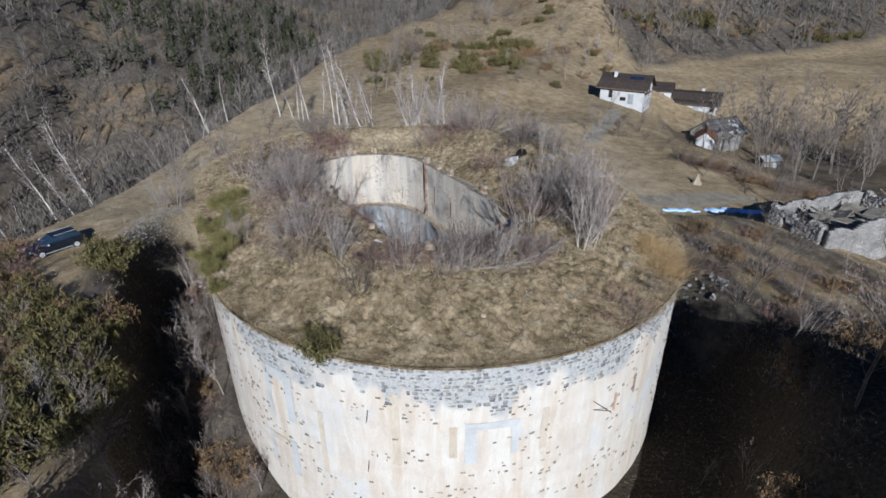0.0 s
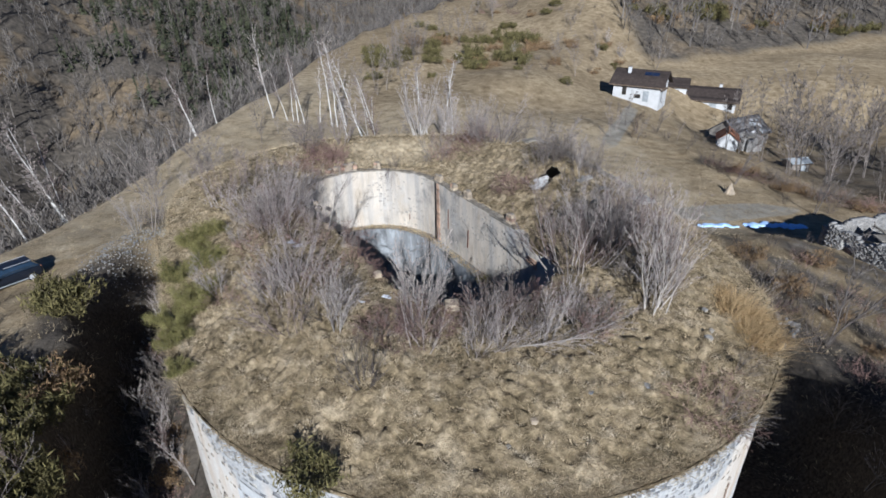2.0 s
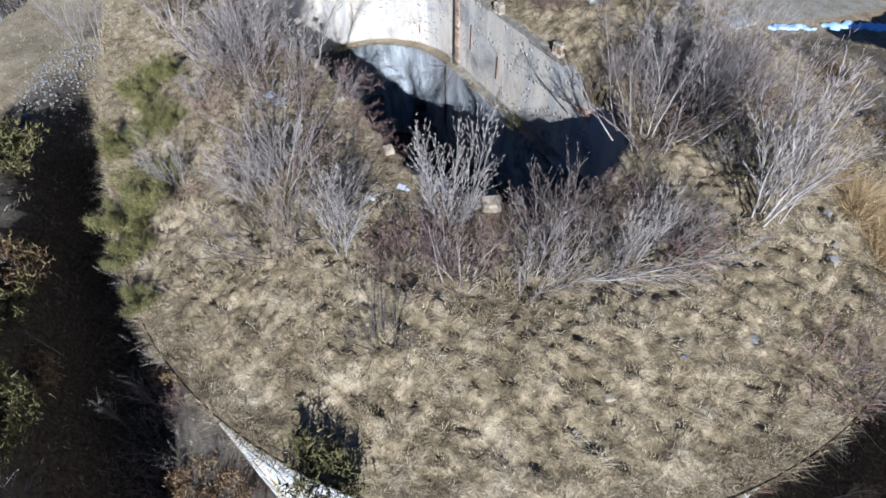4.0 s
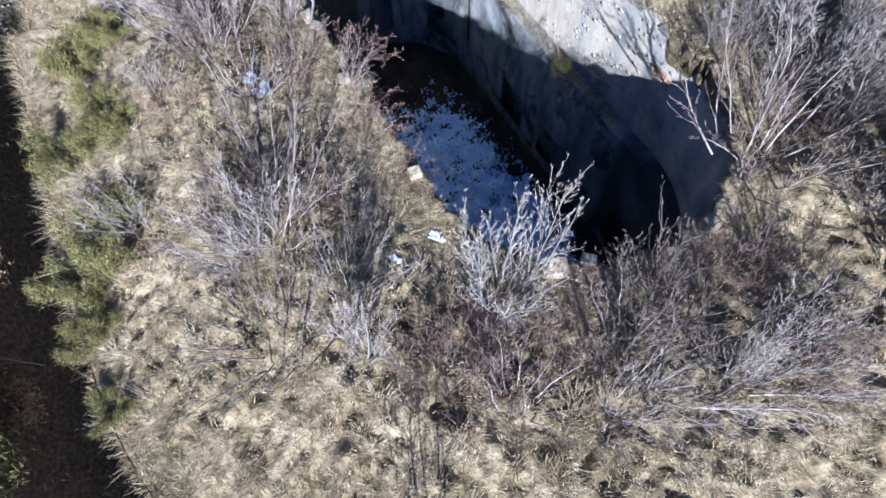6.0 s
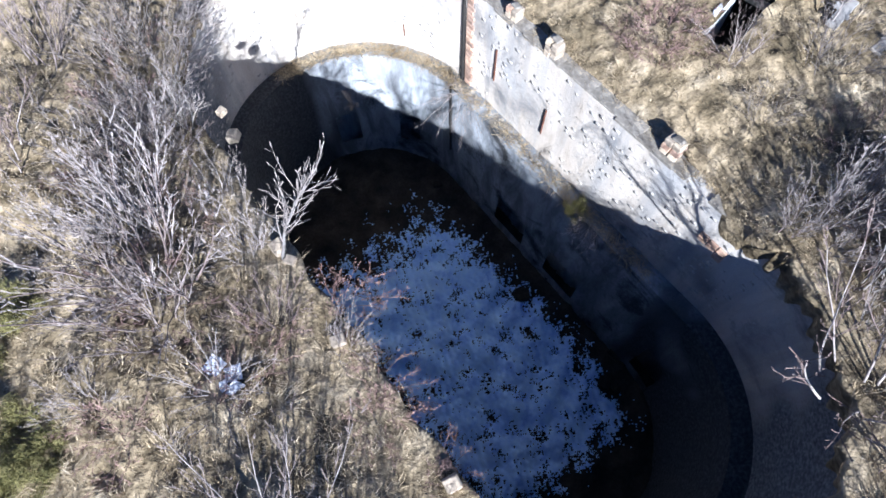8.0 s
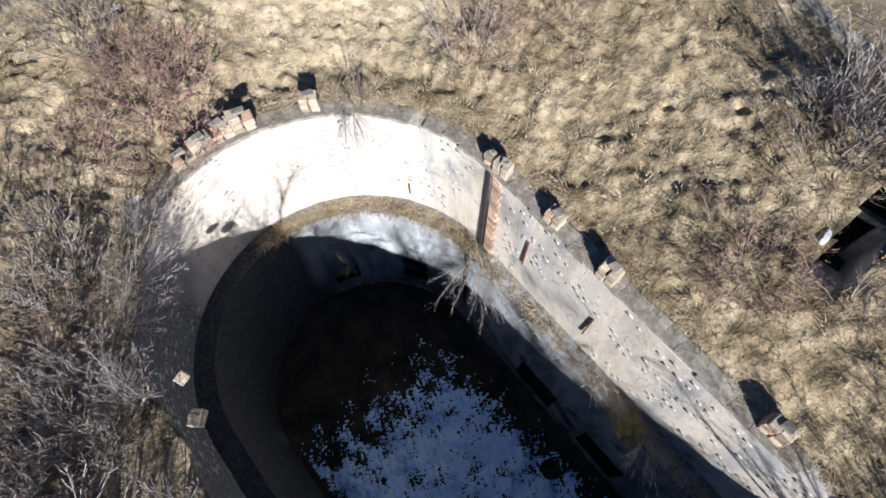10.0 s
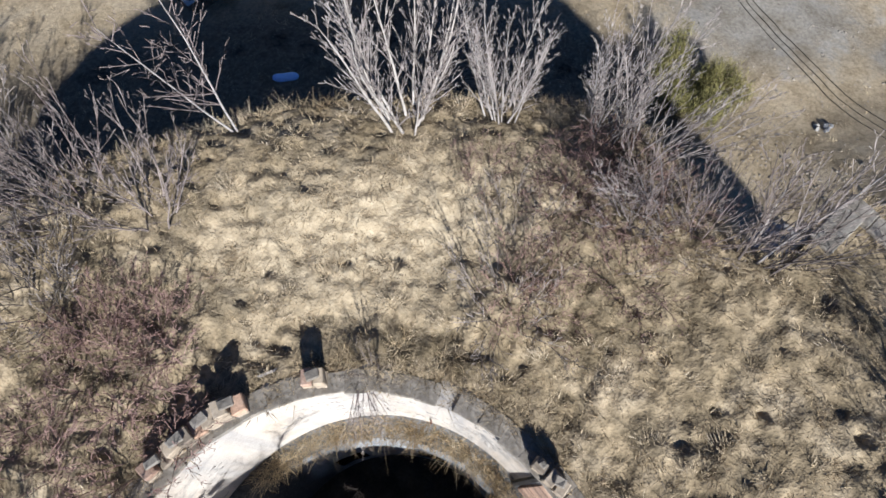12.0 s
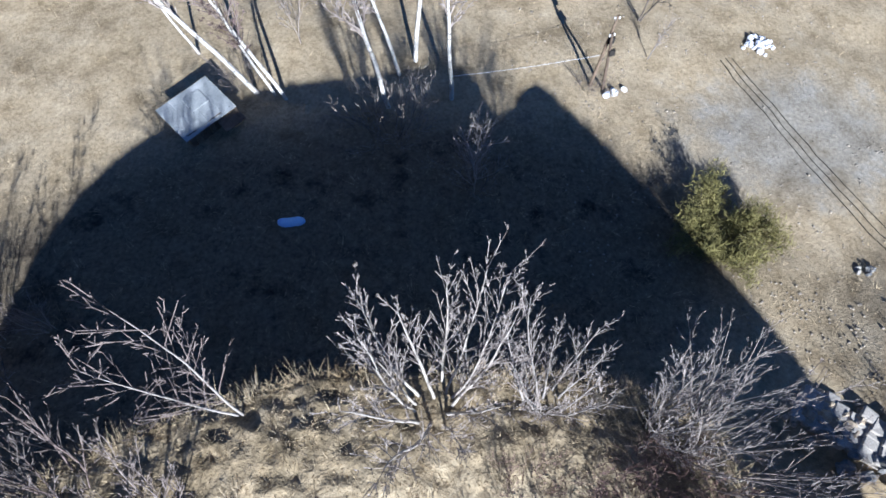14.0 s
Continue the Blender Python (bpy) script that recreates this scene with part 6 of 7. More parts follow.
# ---- the concrete shaft on the roof ----
def concrete_shaft():
    """A portal sunk in the roof: steps down into a pit, a white wall along one side, a dark passage behind, and a sloping wing slab."""
    z = rz(4.9, 42.2)
    ob = tagged(new("stair_mouth"), "sunken concrete stair with one white wall leading into the dark", "stair")
    ob.matrix_basis = pose(STAIR_X, STAIR_Y, z, 0, 0, math.degrees(math.atan2(STAIR_U[1], STAIR_U[0])))
    run, wide = STAIR_RUN, STAIR_WIDE
    # local x runs down the stair, local -y across it
    for name, cx, cy, cz, sx, sy, sz, mat, tilt in [
            ("cheek_wall", 0.4, 0.1, -0.86, 0.8, 0.2, 1.7, "concrete", 0), ("white_wall", 1.5, 0.09, -0.68, 1.4, 0.18, 2.0, "white_wall", 0),
            ("cheek_wall", run / 2, -wide - 0.08, -0.95, run + 0.2, 0.2, 1.6, "concrete", 0), ("wing_slab", 1.2, -wide - 0.56, -0.06, 1.9, 0.8, 0.12, "coping", -14),
            ("end_wall", -0.1, -wide / 2, -0.9, 0.22, wide, 1.6, "concrete", 0), ("pier", run + 0.08, -wide + 0.12, -0.8, 0.3, 0.28, 1.6, "concrete", 0),
            # passage lined in near-black, which paints in the gloom of its depth
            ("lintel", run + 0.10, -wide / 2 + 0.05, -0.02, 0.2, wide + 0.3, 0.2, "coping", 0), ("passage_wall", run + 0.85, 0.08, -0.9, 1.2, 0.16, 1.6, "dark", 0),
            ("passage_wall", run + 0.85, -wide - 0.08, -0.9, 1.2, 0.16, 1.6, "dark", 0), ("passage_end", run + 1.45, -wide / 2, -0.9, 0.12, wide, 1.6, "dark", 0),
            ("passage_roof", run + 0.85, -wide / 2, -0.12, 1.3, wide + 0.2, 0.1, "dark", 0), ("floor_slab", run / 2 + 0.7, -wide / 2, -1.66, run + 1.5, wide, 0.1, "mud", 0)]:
        bm = bmesh.new()
        box(bm, cx, cy, cz, sx, sy, sz, turned(tilt, "X") if tilt else None, 0.03, 0.02, random.Random(len(name)))
        part(name, bm, M[mat], ob)
    for k in range(6):
        bm = bmesh.new()
        box(bm, 0.12 + 0.27 * k, -wide / 2, -0.34 - 0.21 * k, 0.29, wide - 0.04, 0.22, None, 0.02, 0.015, random.Random(k))
        part("step", bm, M["concrete"], ob)
    bm = bmesh.new()
    box(bm, 1.5, -wide - 1.2, 0.12, 0.9, 0.16, 0.12, turned(4), 0.03, 0.02, random.Random(5))
    part("kerb", bm, M["cut_stone"], ob, "pale broken kerb")
    block("concrete_slab", 8.3, 41.9, rz(8.3, 41.9) - 0.03, 1.3, 0.35, 0.16, 38, "concrete", "broken concrete slab lying in the grass", "slab", 91, 6)
    block("concrete_slab", 9.2, 40.8, rz(9.2, 40.8) - 0.03, 0.8, 0.35, 0.14, 30, "concrete", "pale concrete fragment lying in the grass", "slab", 92, 6)


concrete_shaft()
outer_stones()
court_stones()


def plaster_plate(name, s0, s1, z0, z1, mat, label):
    """A thin curved coat of plaster on the outer wall."""
    grids = [ring_grid(lambda s, z, f: outer_radius(f) + 0.03, zlist(z0, z1, 0.2), s0, s1, 0.2, wobble=0.04)]
    ob = new(name, mesh_np(name, *joined(*grids), M[mat], smooth=True))
    ob.parent = wall_outer
    return tagged(ob, label)


def bare_attribute(ob, fn):
    me = ob.data
    co = np.zeros(len(me.vertices) * 3, np.float32)
    me.vertices.foreach_get("co", co)
    v = [fn(*p) for p in co.reshape(-1, 3)]
    me.attributes.new("bare", "FLOAT", "POINT").data.foreach_set("value", np.array(v, np.float32))


bare_attribute(wall_outer, lambda x, y, z: min(1.0, max(0.0, 0.42 + 0.55 * bare_margin(loop_at(x, y), z))))
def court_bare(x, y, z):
    """How far the upper court wall shows its dark bare colours: little in the north, more in the south-east, wholly in
    the west and south.
    """
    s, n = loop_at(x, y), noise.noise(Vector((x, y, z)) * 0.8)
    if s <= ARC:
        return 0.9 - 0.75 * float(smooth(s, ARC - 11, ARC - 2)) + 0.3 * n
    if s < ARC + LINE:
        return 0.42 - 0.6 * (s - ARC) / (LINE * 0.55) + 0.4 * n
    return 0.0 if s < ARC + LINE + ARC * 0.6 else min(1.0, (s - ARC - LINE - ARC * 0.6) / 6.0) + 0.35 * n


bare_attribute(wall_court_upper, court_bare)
def lower_shade(x, y, z):
    """Shade put into the lower court wall's colour: least in the north, where the sun reaches it."""
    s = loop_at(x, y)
    lit_part = float(smooth(s, ARC * 0.8, ARC + LINE * 0.7) * (1 - smooth(s, ARC + LINE + ARC * 0.30, ARC + LINE + ARC * 0.58)))
    return 0.95 - 0.8 * lit_part + 0.4 * noise.noise(Vector((x, y, z * 0.4)) * 0.8)


bare_attribute(wall_court_lower, lower_shade)
for s0, s1, z0, z1, mat in [(11.1, 12.85, -4.62, -4.2, "plaster_blue"), (11.1, 11.5, -6.7, -4.62, "plaster_blue"), (12.6, 12.85, -6.3, -4.62, "plaster_blue"),
                            (4.1, 5.25, -3.6, -3.0, "plaster_blue"), (4.86, 5.22, -6.1, -3.6, "plaster_blue"), (3.9, 4.12, -6.3, -3.6, "plaster_blue"), (4.72, 5.05, -9.9, -7.5, "plaster_blue"), (3.6, 3.82, -9.8, -7.6, "plaster_blue"), (3.82, 4.72, -8.0, -7.6, "plaster_tan"),
                            (8.8, 9.08, -6.9, -2.6, "plaster_tan"), (10.6, 10.86, -6.3, -4.4, "plaster_tan"), (6.2, 6.4, -8.6, -4.6, "plaster_tan"), (13.6, 13.85, -6.4, -3.9, "plaster_tan"),
                            (16.65, 16.78, -5.9, -4.8, "brick"), (17.75, 17.86, -5.6, -4.4, "brick")]:
    plaster_plate("plaster_patch", s0, s1, z0, z1, mat, "faded plaster repair")
# ---- houses, ruins and yard ----
def gz(x, y):
    return float(ground_z(x, y))


def slab_part(name, parent, mat, c, size, rot=None, bevel=0.02, jitter=0.0, seed=0, label=""):
    bm = bmesh.new()
    box(bm, *c, *size, rot, bevel, jitter, random.Random(seed))
    return part(name, bm, M[mat], parent, label)


def gable_wall(bm, w, d, h, ridge):
    """A house body: four walls with gable tops, along local x, centred on the origin."""
    pts = [(-w / 2, -d / 2), (w / 2, -d / 2), (w / 2, d / 2), (-w / 2, d / 2)]
    lo = [bm.verts.new((x, y, -1.5)) for x, y in pts]
    hi = [bm.verts.new((x, y, h)) for x, y in pts]
    ga, gb = bm.verts.new((-w / 2, 0, ridge)), bm.verts.new((w / 2, 0, ridge))
    bm.faces.new((lo[0], lo[1], hi[1], hi[0]))
    bm.faces.new((lo[2], lo[3], hi[3], hi[2]))
    bm.faces.new((lo[1], lo[2], hi[2], gb, hi[1]))
    bm.faces.new((lo[3], lo[0], hi[0], ga, hi[3]))
    bm.faces.new((hi[0], hi[1], gb, ga))
    bm.faces.new((hi[2], hi[3], ga, gb))


def house(name, label, x, y, z, turn, w, d, h, ridge, wall_mat, roof_mat, over=0.7, openings=(), chimney=None, panels=(), rows=7):
    """A gabled house: body, two roof slopes laid in courses, doors and windows with frames, chimney, solar panels."""
    ob = tagged(new(name), label, "house", "houses of the hamlet")
    ob.matrix_basis = pose(x, y, z, 0, 0, turn)
    bm = bmesh.new()
    gable_wall(bm, w, d, h, ridge)
    part("wall", bm, M[wall_mat], ob)
    pitch = math.atan2(ridge - h, d / 2)
    run = math.hypot(d / 2, ridge - h) + over
    for side in (-1, 1):
        bm = bmesh.new()
        cy, cz = side * math.cos(pitch) * run / 2, ridge + 0.06 - math.sin(pitch) * run / 2
        box(bm, 0, cy, cz, w + 2 * over - 0.1, run - 0.05, 0.08, Matrix.Rotation(-side * pitch, 4, "X"), 0.015)
        slope = part("roof", bm, M[roof_mat], ob)
        for k in range(rows):
            f = (k + 0.5) / rows * run
            cy, cz = side * math.cos(pitch) * f, ridge + 0.14 - math.sin(pitch) * f
            slab_part("tile_course", slope, roof_mat, (0, cy, cz + 0.02), (w + 2 * over, run / rows + 0.06, 0.09), Matrix.Rotation(-side * (pitch - 0.05), 4, "X"), 0.015)
    slab_part("ridge_cap", ob, roof_mat, (0, 0, ridge + 0.2), (w + 2 * over, 0.3, 0.12))
    slab_part("eave_board", ob, "wood", (0, -d / 2 - over * math.cos(pitch) + 0.02, h - over * math.sin(pitch) + 0.0), (w + 2 * over, 0.05, 0.2))
    for kind, u, v, ow, oh, face in openings:
        if face == "front":
            c, size = (u, -d / 2 - 0.01, v), (ow, 0.12, oh)
            fr = (ow + 0.16, 0.06, oh + 0.16)
        else:
            c, size = (w / 2 + 0.01, u, v), (0.12, ow, oh)
            fr = (0.06, ow + 0.16, oh + 0.16)
        p = slab_part(kind, ob, "wood" if kind == "window" else "sheet", c, fr, bevel=0.01, label="blue-grey house door" if kind == "door" else "")
        q = slab_part("pane" if kind == "window" else "leaf", p, "dark" if kind == "window" else "sheet", c, size, bevel=0.01)
    if chimney:
        ch = slab_part("chimney", ob, "white_wall", chimney, (0.7, 0.7, 1.5), bevel=0.03)
        slab_part("chimney_cap", ch, "coping", (chimney[0], chimney[1], chimney[2] + 0.8), (0.95, 0.95, 0.1))
    for u, f in panels:
        cy, cz = math.cos(pitch) * f * -1, ridge + 0.28 - math.sin(pitch) * f
        slab_part("solar_panel", ob, "panel", (u, cy, cz), (1.5, 1.0, 0.06), Matrix.Rotation(pitch, 4, "X"), 0.01)
    return ob


M["panel"] = mottled("dark_blue_glass_panel", [(0.3, (0.012, 0.02, 0.045)), (0.7, (0.03, 0.045, 0.09))], 2.0, 9.0, rough=0.15, spec=0.6)
M["red_roof"] = mottled("orange_red_roof_tile", [(0.3, (0.24, 0.10, 0.06)), (0.6, (0.36, 0.17, 0.10)), (0.85, (0.44, 0.25, 0.16))], 1.5, 12.0)
M["slate"] = mottled("mossy_slate", [(0.3, (0.06, 0.05, 0.05)), (0.5, (0.13, 0.125, 0.13)), (0.8, (0.33, 0.36, 0.40))], 0.8, 9.0, vary="object")
M["car_paint"] = mottled("black_car_paint", [(0.3, (0.006, 0.009, 0.016)), (0.7, (0.012, 0.016, 0.026))], 2.0, 30.0, rough=0.4, spec=0.4, shade=0.9, bump_strength=0.0)
M["car_glass"] = mottled("dark_car_glass", [(0.3, (0.015, 0.03, 0.05)), (0.7, (0.03, 0.05, 0.08))], 2.0, 30.0, rough=0.06, spec=0.7, shade=0.9, bump_strength=0.0)
M["rubber"] = mottled("black_rubber", [(0.3, (0.012, 0.012, 0.012)), (0.7, (0.03, 0.03, 0.03))], 4.0, 30.0, rough=0.8)
M["alloy"] = mottled("silver_wheel_rim", [(0.3, (0.45, 0.46, 0.48)), (0.7, (0.62, 0.63, 0.65))], 4.0, 30.0, rough=0.35, spec=0.6, bump_strength=0.1)
M["lamp_glass"] = mottled("pale_lamp_glass", [(0.3, (0.6, 0.62, 0.64)), (0.7, (0.75, 0.77, 0.8))], 4.0, 30.0, rough=0.15, spec=0.6, bump_strength=0.0)

house("farmhouse", "white rendered house with dark brown gabled roof", 44.0, 134.0, gz(44, 134) + 0.2, -33, 10.2, 7.0, 4.0, 6.3, "white_wall", "roof_tile", 0.9,
      [("window", -2.6, 2.2, 0.8, 1.6, "front"), ("window", 0.4, 1.3, 1.2, 0.7, "front"), ("door", 2.2, 1.4, 1.1, 2.1, "front"), ("window", 0.8, 3.6, 0.9, 1.2, "side"), ("door", -1.6, 1.1, 0.9, 2.0, "side")], (-2.6, -0.9, 6.3), [(1.6, 1.3), (3.2, 1.3)])
slab_part("balcony", bpy.data.objects["farmhouse"], "wood", (5.3, -1.0, 2.9), (1.1, 4.4, 0.14), label="wooden balcony")
house("barn", "long old barn with dark brown tile roof", 65.5, 145.0, gz(65.5, 145) - 3.0, -26, 12.0, 6.5, 3.2, 5.4, "white_wall", "roof_tile", 0.8,
      [("window", -4.5, 1.8, 0.9, 1.0, "front"), ("window", 4.8, 1.8, 0.9, 1.2, "front"), ("door", 1.0, 1.1, 1.4, 2.2, "front"), ("window", 0.0, 3.0, 1.0, 1.2, "side")], (2.0, 0.3, 5.6))
house("cottage", "small pale cottage with orange-red tile roof", 55.0, 112.6, gz(55.0, 112.6) - 0.3, 66, 4.6, 3.6, 2.4, 3.8, "white_wall", "red_roof", 0.4,
      [("window", 1.0, 1.6, 0.7, 1.0, "front"), ("window", 0.6, 1.3, 0.9, 1.6, "side")])
house("byre", "old stone byre with patchy slate roof", 61.6, 121.0, gz(61.6, 121.0) - 0.4, 28, 9.5, 7.0, 2.6, 5.2, "rubble_dark", "slate", 0.5, [("window", 0.5, 1.5, 0.9, 1.2, "front"), ("door", -2.0, 1.0, 1.2, 2.0, "front")], rows=9)

br = random.Random(12)
for k in range(9):
    f, u = br.uniform(0.6, 3.6), br.uniform(-0.5, 4.6)
    slab_part("roof_patch", bpy.data.objects["byre"], "sheet" if k % 3 else "white_wall", (u, -f, 5.2 - 0.743 * f + 0.34), (br.uniform(0.6, 1.5), br.uniform(0.5, 1.1), 0.05), turned(36.6, "X") @ turned(br.uniform(-25, 25)), 0.01, label="pale loose roof sheet")
house("annex", "small white annex with dark brown roof", 58.2, 147.5, gz(58.2, 147.5) - 2.6, -26, 4.4, 4.4, 2.8, 4.3, "white_wall", "roof_tile", 0.5, [("window", 0.0, 1.4, 0.8, 1.0, "front")])
house("hut", "low wooden hut with pale blue-grey sheet roof", 63.6, 103.2, gz(63.6, 103.2), 10, 3.6, 2.6, 1.3, 1.8, "rubble_dark", "sheet", 0.3, [("door", 0.5, 0.6, 0.8, 1.2, "front")], rows=4)


def ruin(name, label, x, y, z, turn, w, d, h, seed, door=None, inner=True, stones_on=True):
    """A roofless house: four ragged rubble walls, each of many stones, with fallen slabs inside."""
    r = random.Random(seed)
    ob = tagged(new(name), label, "ruin")
    ob.matrix_basis = pose(x, y, z, 0, 0, turn)
    runs = [("front_wall", (-w / 2, -d / 2), (w / 2, -d / 2)), ("back_wall", (-w / 2, d / 2), (w / 2, d / 2)), ("side_wall", (-w / 2, -d / 2 + 0.6), (-w / 2, d / 2 - 0.6)), ("side_wall", (w / 2, -d / 2 + 0.6), (w / 2, d / 2 - 0.6))]
    if inner:
        runs.append(("inner_wall", (w * 0.02, -d / 2 + 0.6), (w * 0.05, d / 2 - 0.6)))
    for name2, (x0, y0), (x1, y1) in runs:
        length = math.hypot(x1 - x0, y1 - y0)
        ang = math.degrees(math.atan2(y1 - y0, x1 - x0))
        vs, qs, n = [], [], 0
        cube = np.array([(a, b, c) for a in (-0.5, 0.5) for b in (-0.5, 0.5) for c in (-0.5, 0.5)])
        faces = np.array([(0, 1, 3, 2), (4, 6, 7, 5), (0, 4, 5, 1), (2, 3, 7, 6), (0, 2, 6, 4), (1, 5, 7, 3)])
        zz = -1.2
        while zz < h:
            sh = r.uniform(0.10, 0.17)
            u = 0.0
            while u < length:
                sw = r.uniform(0.15, 0.42)
                top = h * (0.82 + 0.22 * noise.noise(Vector((u * 0.6, seed + y0, 0))))
                gap = door and name2 == door[0] and abs(u - door[1]) < door[2] / 2 and zz < door[3]
                if zz < top and not gap:
                    j = (cube + np.array([[r.uniform(-0.05, 0.05), r.uniform(-0.05, 0.05), r.uniform(-0.03, 0.03)] for _ in range(8)])) * [min(sw, length - u + 0.2) * 1.12, 0.5 * r.uniform(0.92, 1.06), sh * 1.2]
                    vs.append(j + [u + sw / 2, 0, zz + sh / 2])
                    qs.append(faces + n)
                    n += 8
                u += sw
            zz += sh
        me = mesh_np(name2, np.concatenate(vs), np.concatenate(qs), M["stone_ruin"])
        p = part_mesh(name2, me, ob)
        p.matrix_basis = pose(x0, y0, 0, 0, 0, ang)
    for k in range(int(w * 0.9)):
        slab_part("fallen_slab", ob, "coping", (r.uniform(-w * 0.4, w * 0.4), r.uniform(-d * 0.28, d * 0.28), h * r.uniform(0.45, 0.75)), (r.uniform(1.2, 3.2), r.uniform(0.8, 1.8), 0.14), turned(r.uniform(0, 180)) @ turned(r.uniform(-28, 28), "X"), 0.04, 0.05, seed + k)
    slab_part("rubble_fill", ob, "concrete", (0, 0, 0.5), (w - 1.0, d - 1.0, 1.3), None, 0.1, 0.1, seed)
    return ob


M["stone_ruin"] = mottled("pale_grey_ruin_stone", [(0.3, (0.24, 0.235, 0.225)), (0.5, (0.36, 0.35, 0.335)), (0.75, (0.50, 0.485, 0.46))], 0.8, 9.0, vary="island", tints=((0.86, 0.86, 0.86), (1.1, 1.08, 1.05)))
ruin("ruined_house", "roofless grey stone house ruin with fallen slabs", 40.6, 50.8, -9.9, 16, 12.5, 7.0, 3.2, 3, ("side_wall", 3.6, 1.2, 2.0), False)
ruin("ruined_shed", "small roofless stone ruin beside the cottage", 59.2, 113.6, gz(59.2, 113.6), 30, 4.6, 4.0, 2.9, 4, None, False)


def cairn(x, y):
    """A pointed heap of leaning boards over stacked firewood."""
    ob = tagged(new("wood_stack"), "pointed stack of leaning pale boards on the meadow", "wood stack")
    ob.matrix_basis = pose(x, y, gz(x, y) - 0.05) @ Matrix.Diagonal((0.6, 0.6, 0.6, 1))
    r = random.Random(9)
    for k in range(16):
        a = k / 16 * 2 * math.pi
        slab_part("board", ob, "cut_stone", (math.cos(a) * 0.62, math.sin(a) * 0.62, 1.15), (0.07, 0.34, 2.6 * r.uniform(0.9, 1.05)), turned(math.degrees(a)) @ turned(-26, "Y"), 0.01, 0.01, k)


cairn(35.9, 73.4)


def lidded_shed(x, y):
    """A low hut with a pale sheet roof in two leaves, a raised hatch and boarded sides."""
    z = gz(x, y)
    ob = tagged(new("low_shed"), "low wooden shed with pale grey sheet roof", "shed")
    ob.matrix_basis = pose(x, y, z, 0, 0, 36)
    for k in range(9):
        slab_part("side_board", ob, "wood", (-1.15 + 0.29 * k, -1.02, 0.28), (0.27, 0.06, 1.1), None, 0.01, 0.008, k)
        slab_part("side_board", ob, "wood", (-1.15 + 0.29 * k, 1.02, 0.28), (0.27, 0.06, 1.1), None, 0.01, 0.008, 30 + k)
    for sx in (-1.3, 1.3):
        slab_part("end_wall", ob, "wood", (sx, 0, 0.28), (0.08, 2.0, 1.1))
    for k in range(4):
        slab_part("roof_sheet", ob, "sheet", (-1.14 + 0.76 * k, 0.0, 0.92 + 0.012 * (k % 2)), (0.78, 2.5, 0.05), turned(7, "X"), 0.01)
    slab_part("hatch", ob, "sheet", (0.25, 0.35, 1.02), (1.0, 0.9, 0.06), turned(7, "X"), 0.01)
    slab_part("porch_sheet", ob, "wood", (0.9, -1.5, 0.55), (1.2, 0.9, 0.05), turned(10, "X"), 0.01)


lidded_shed(-12.7, 74.3)


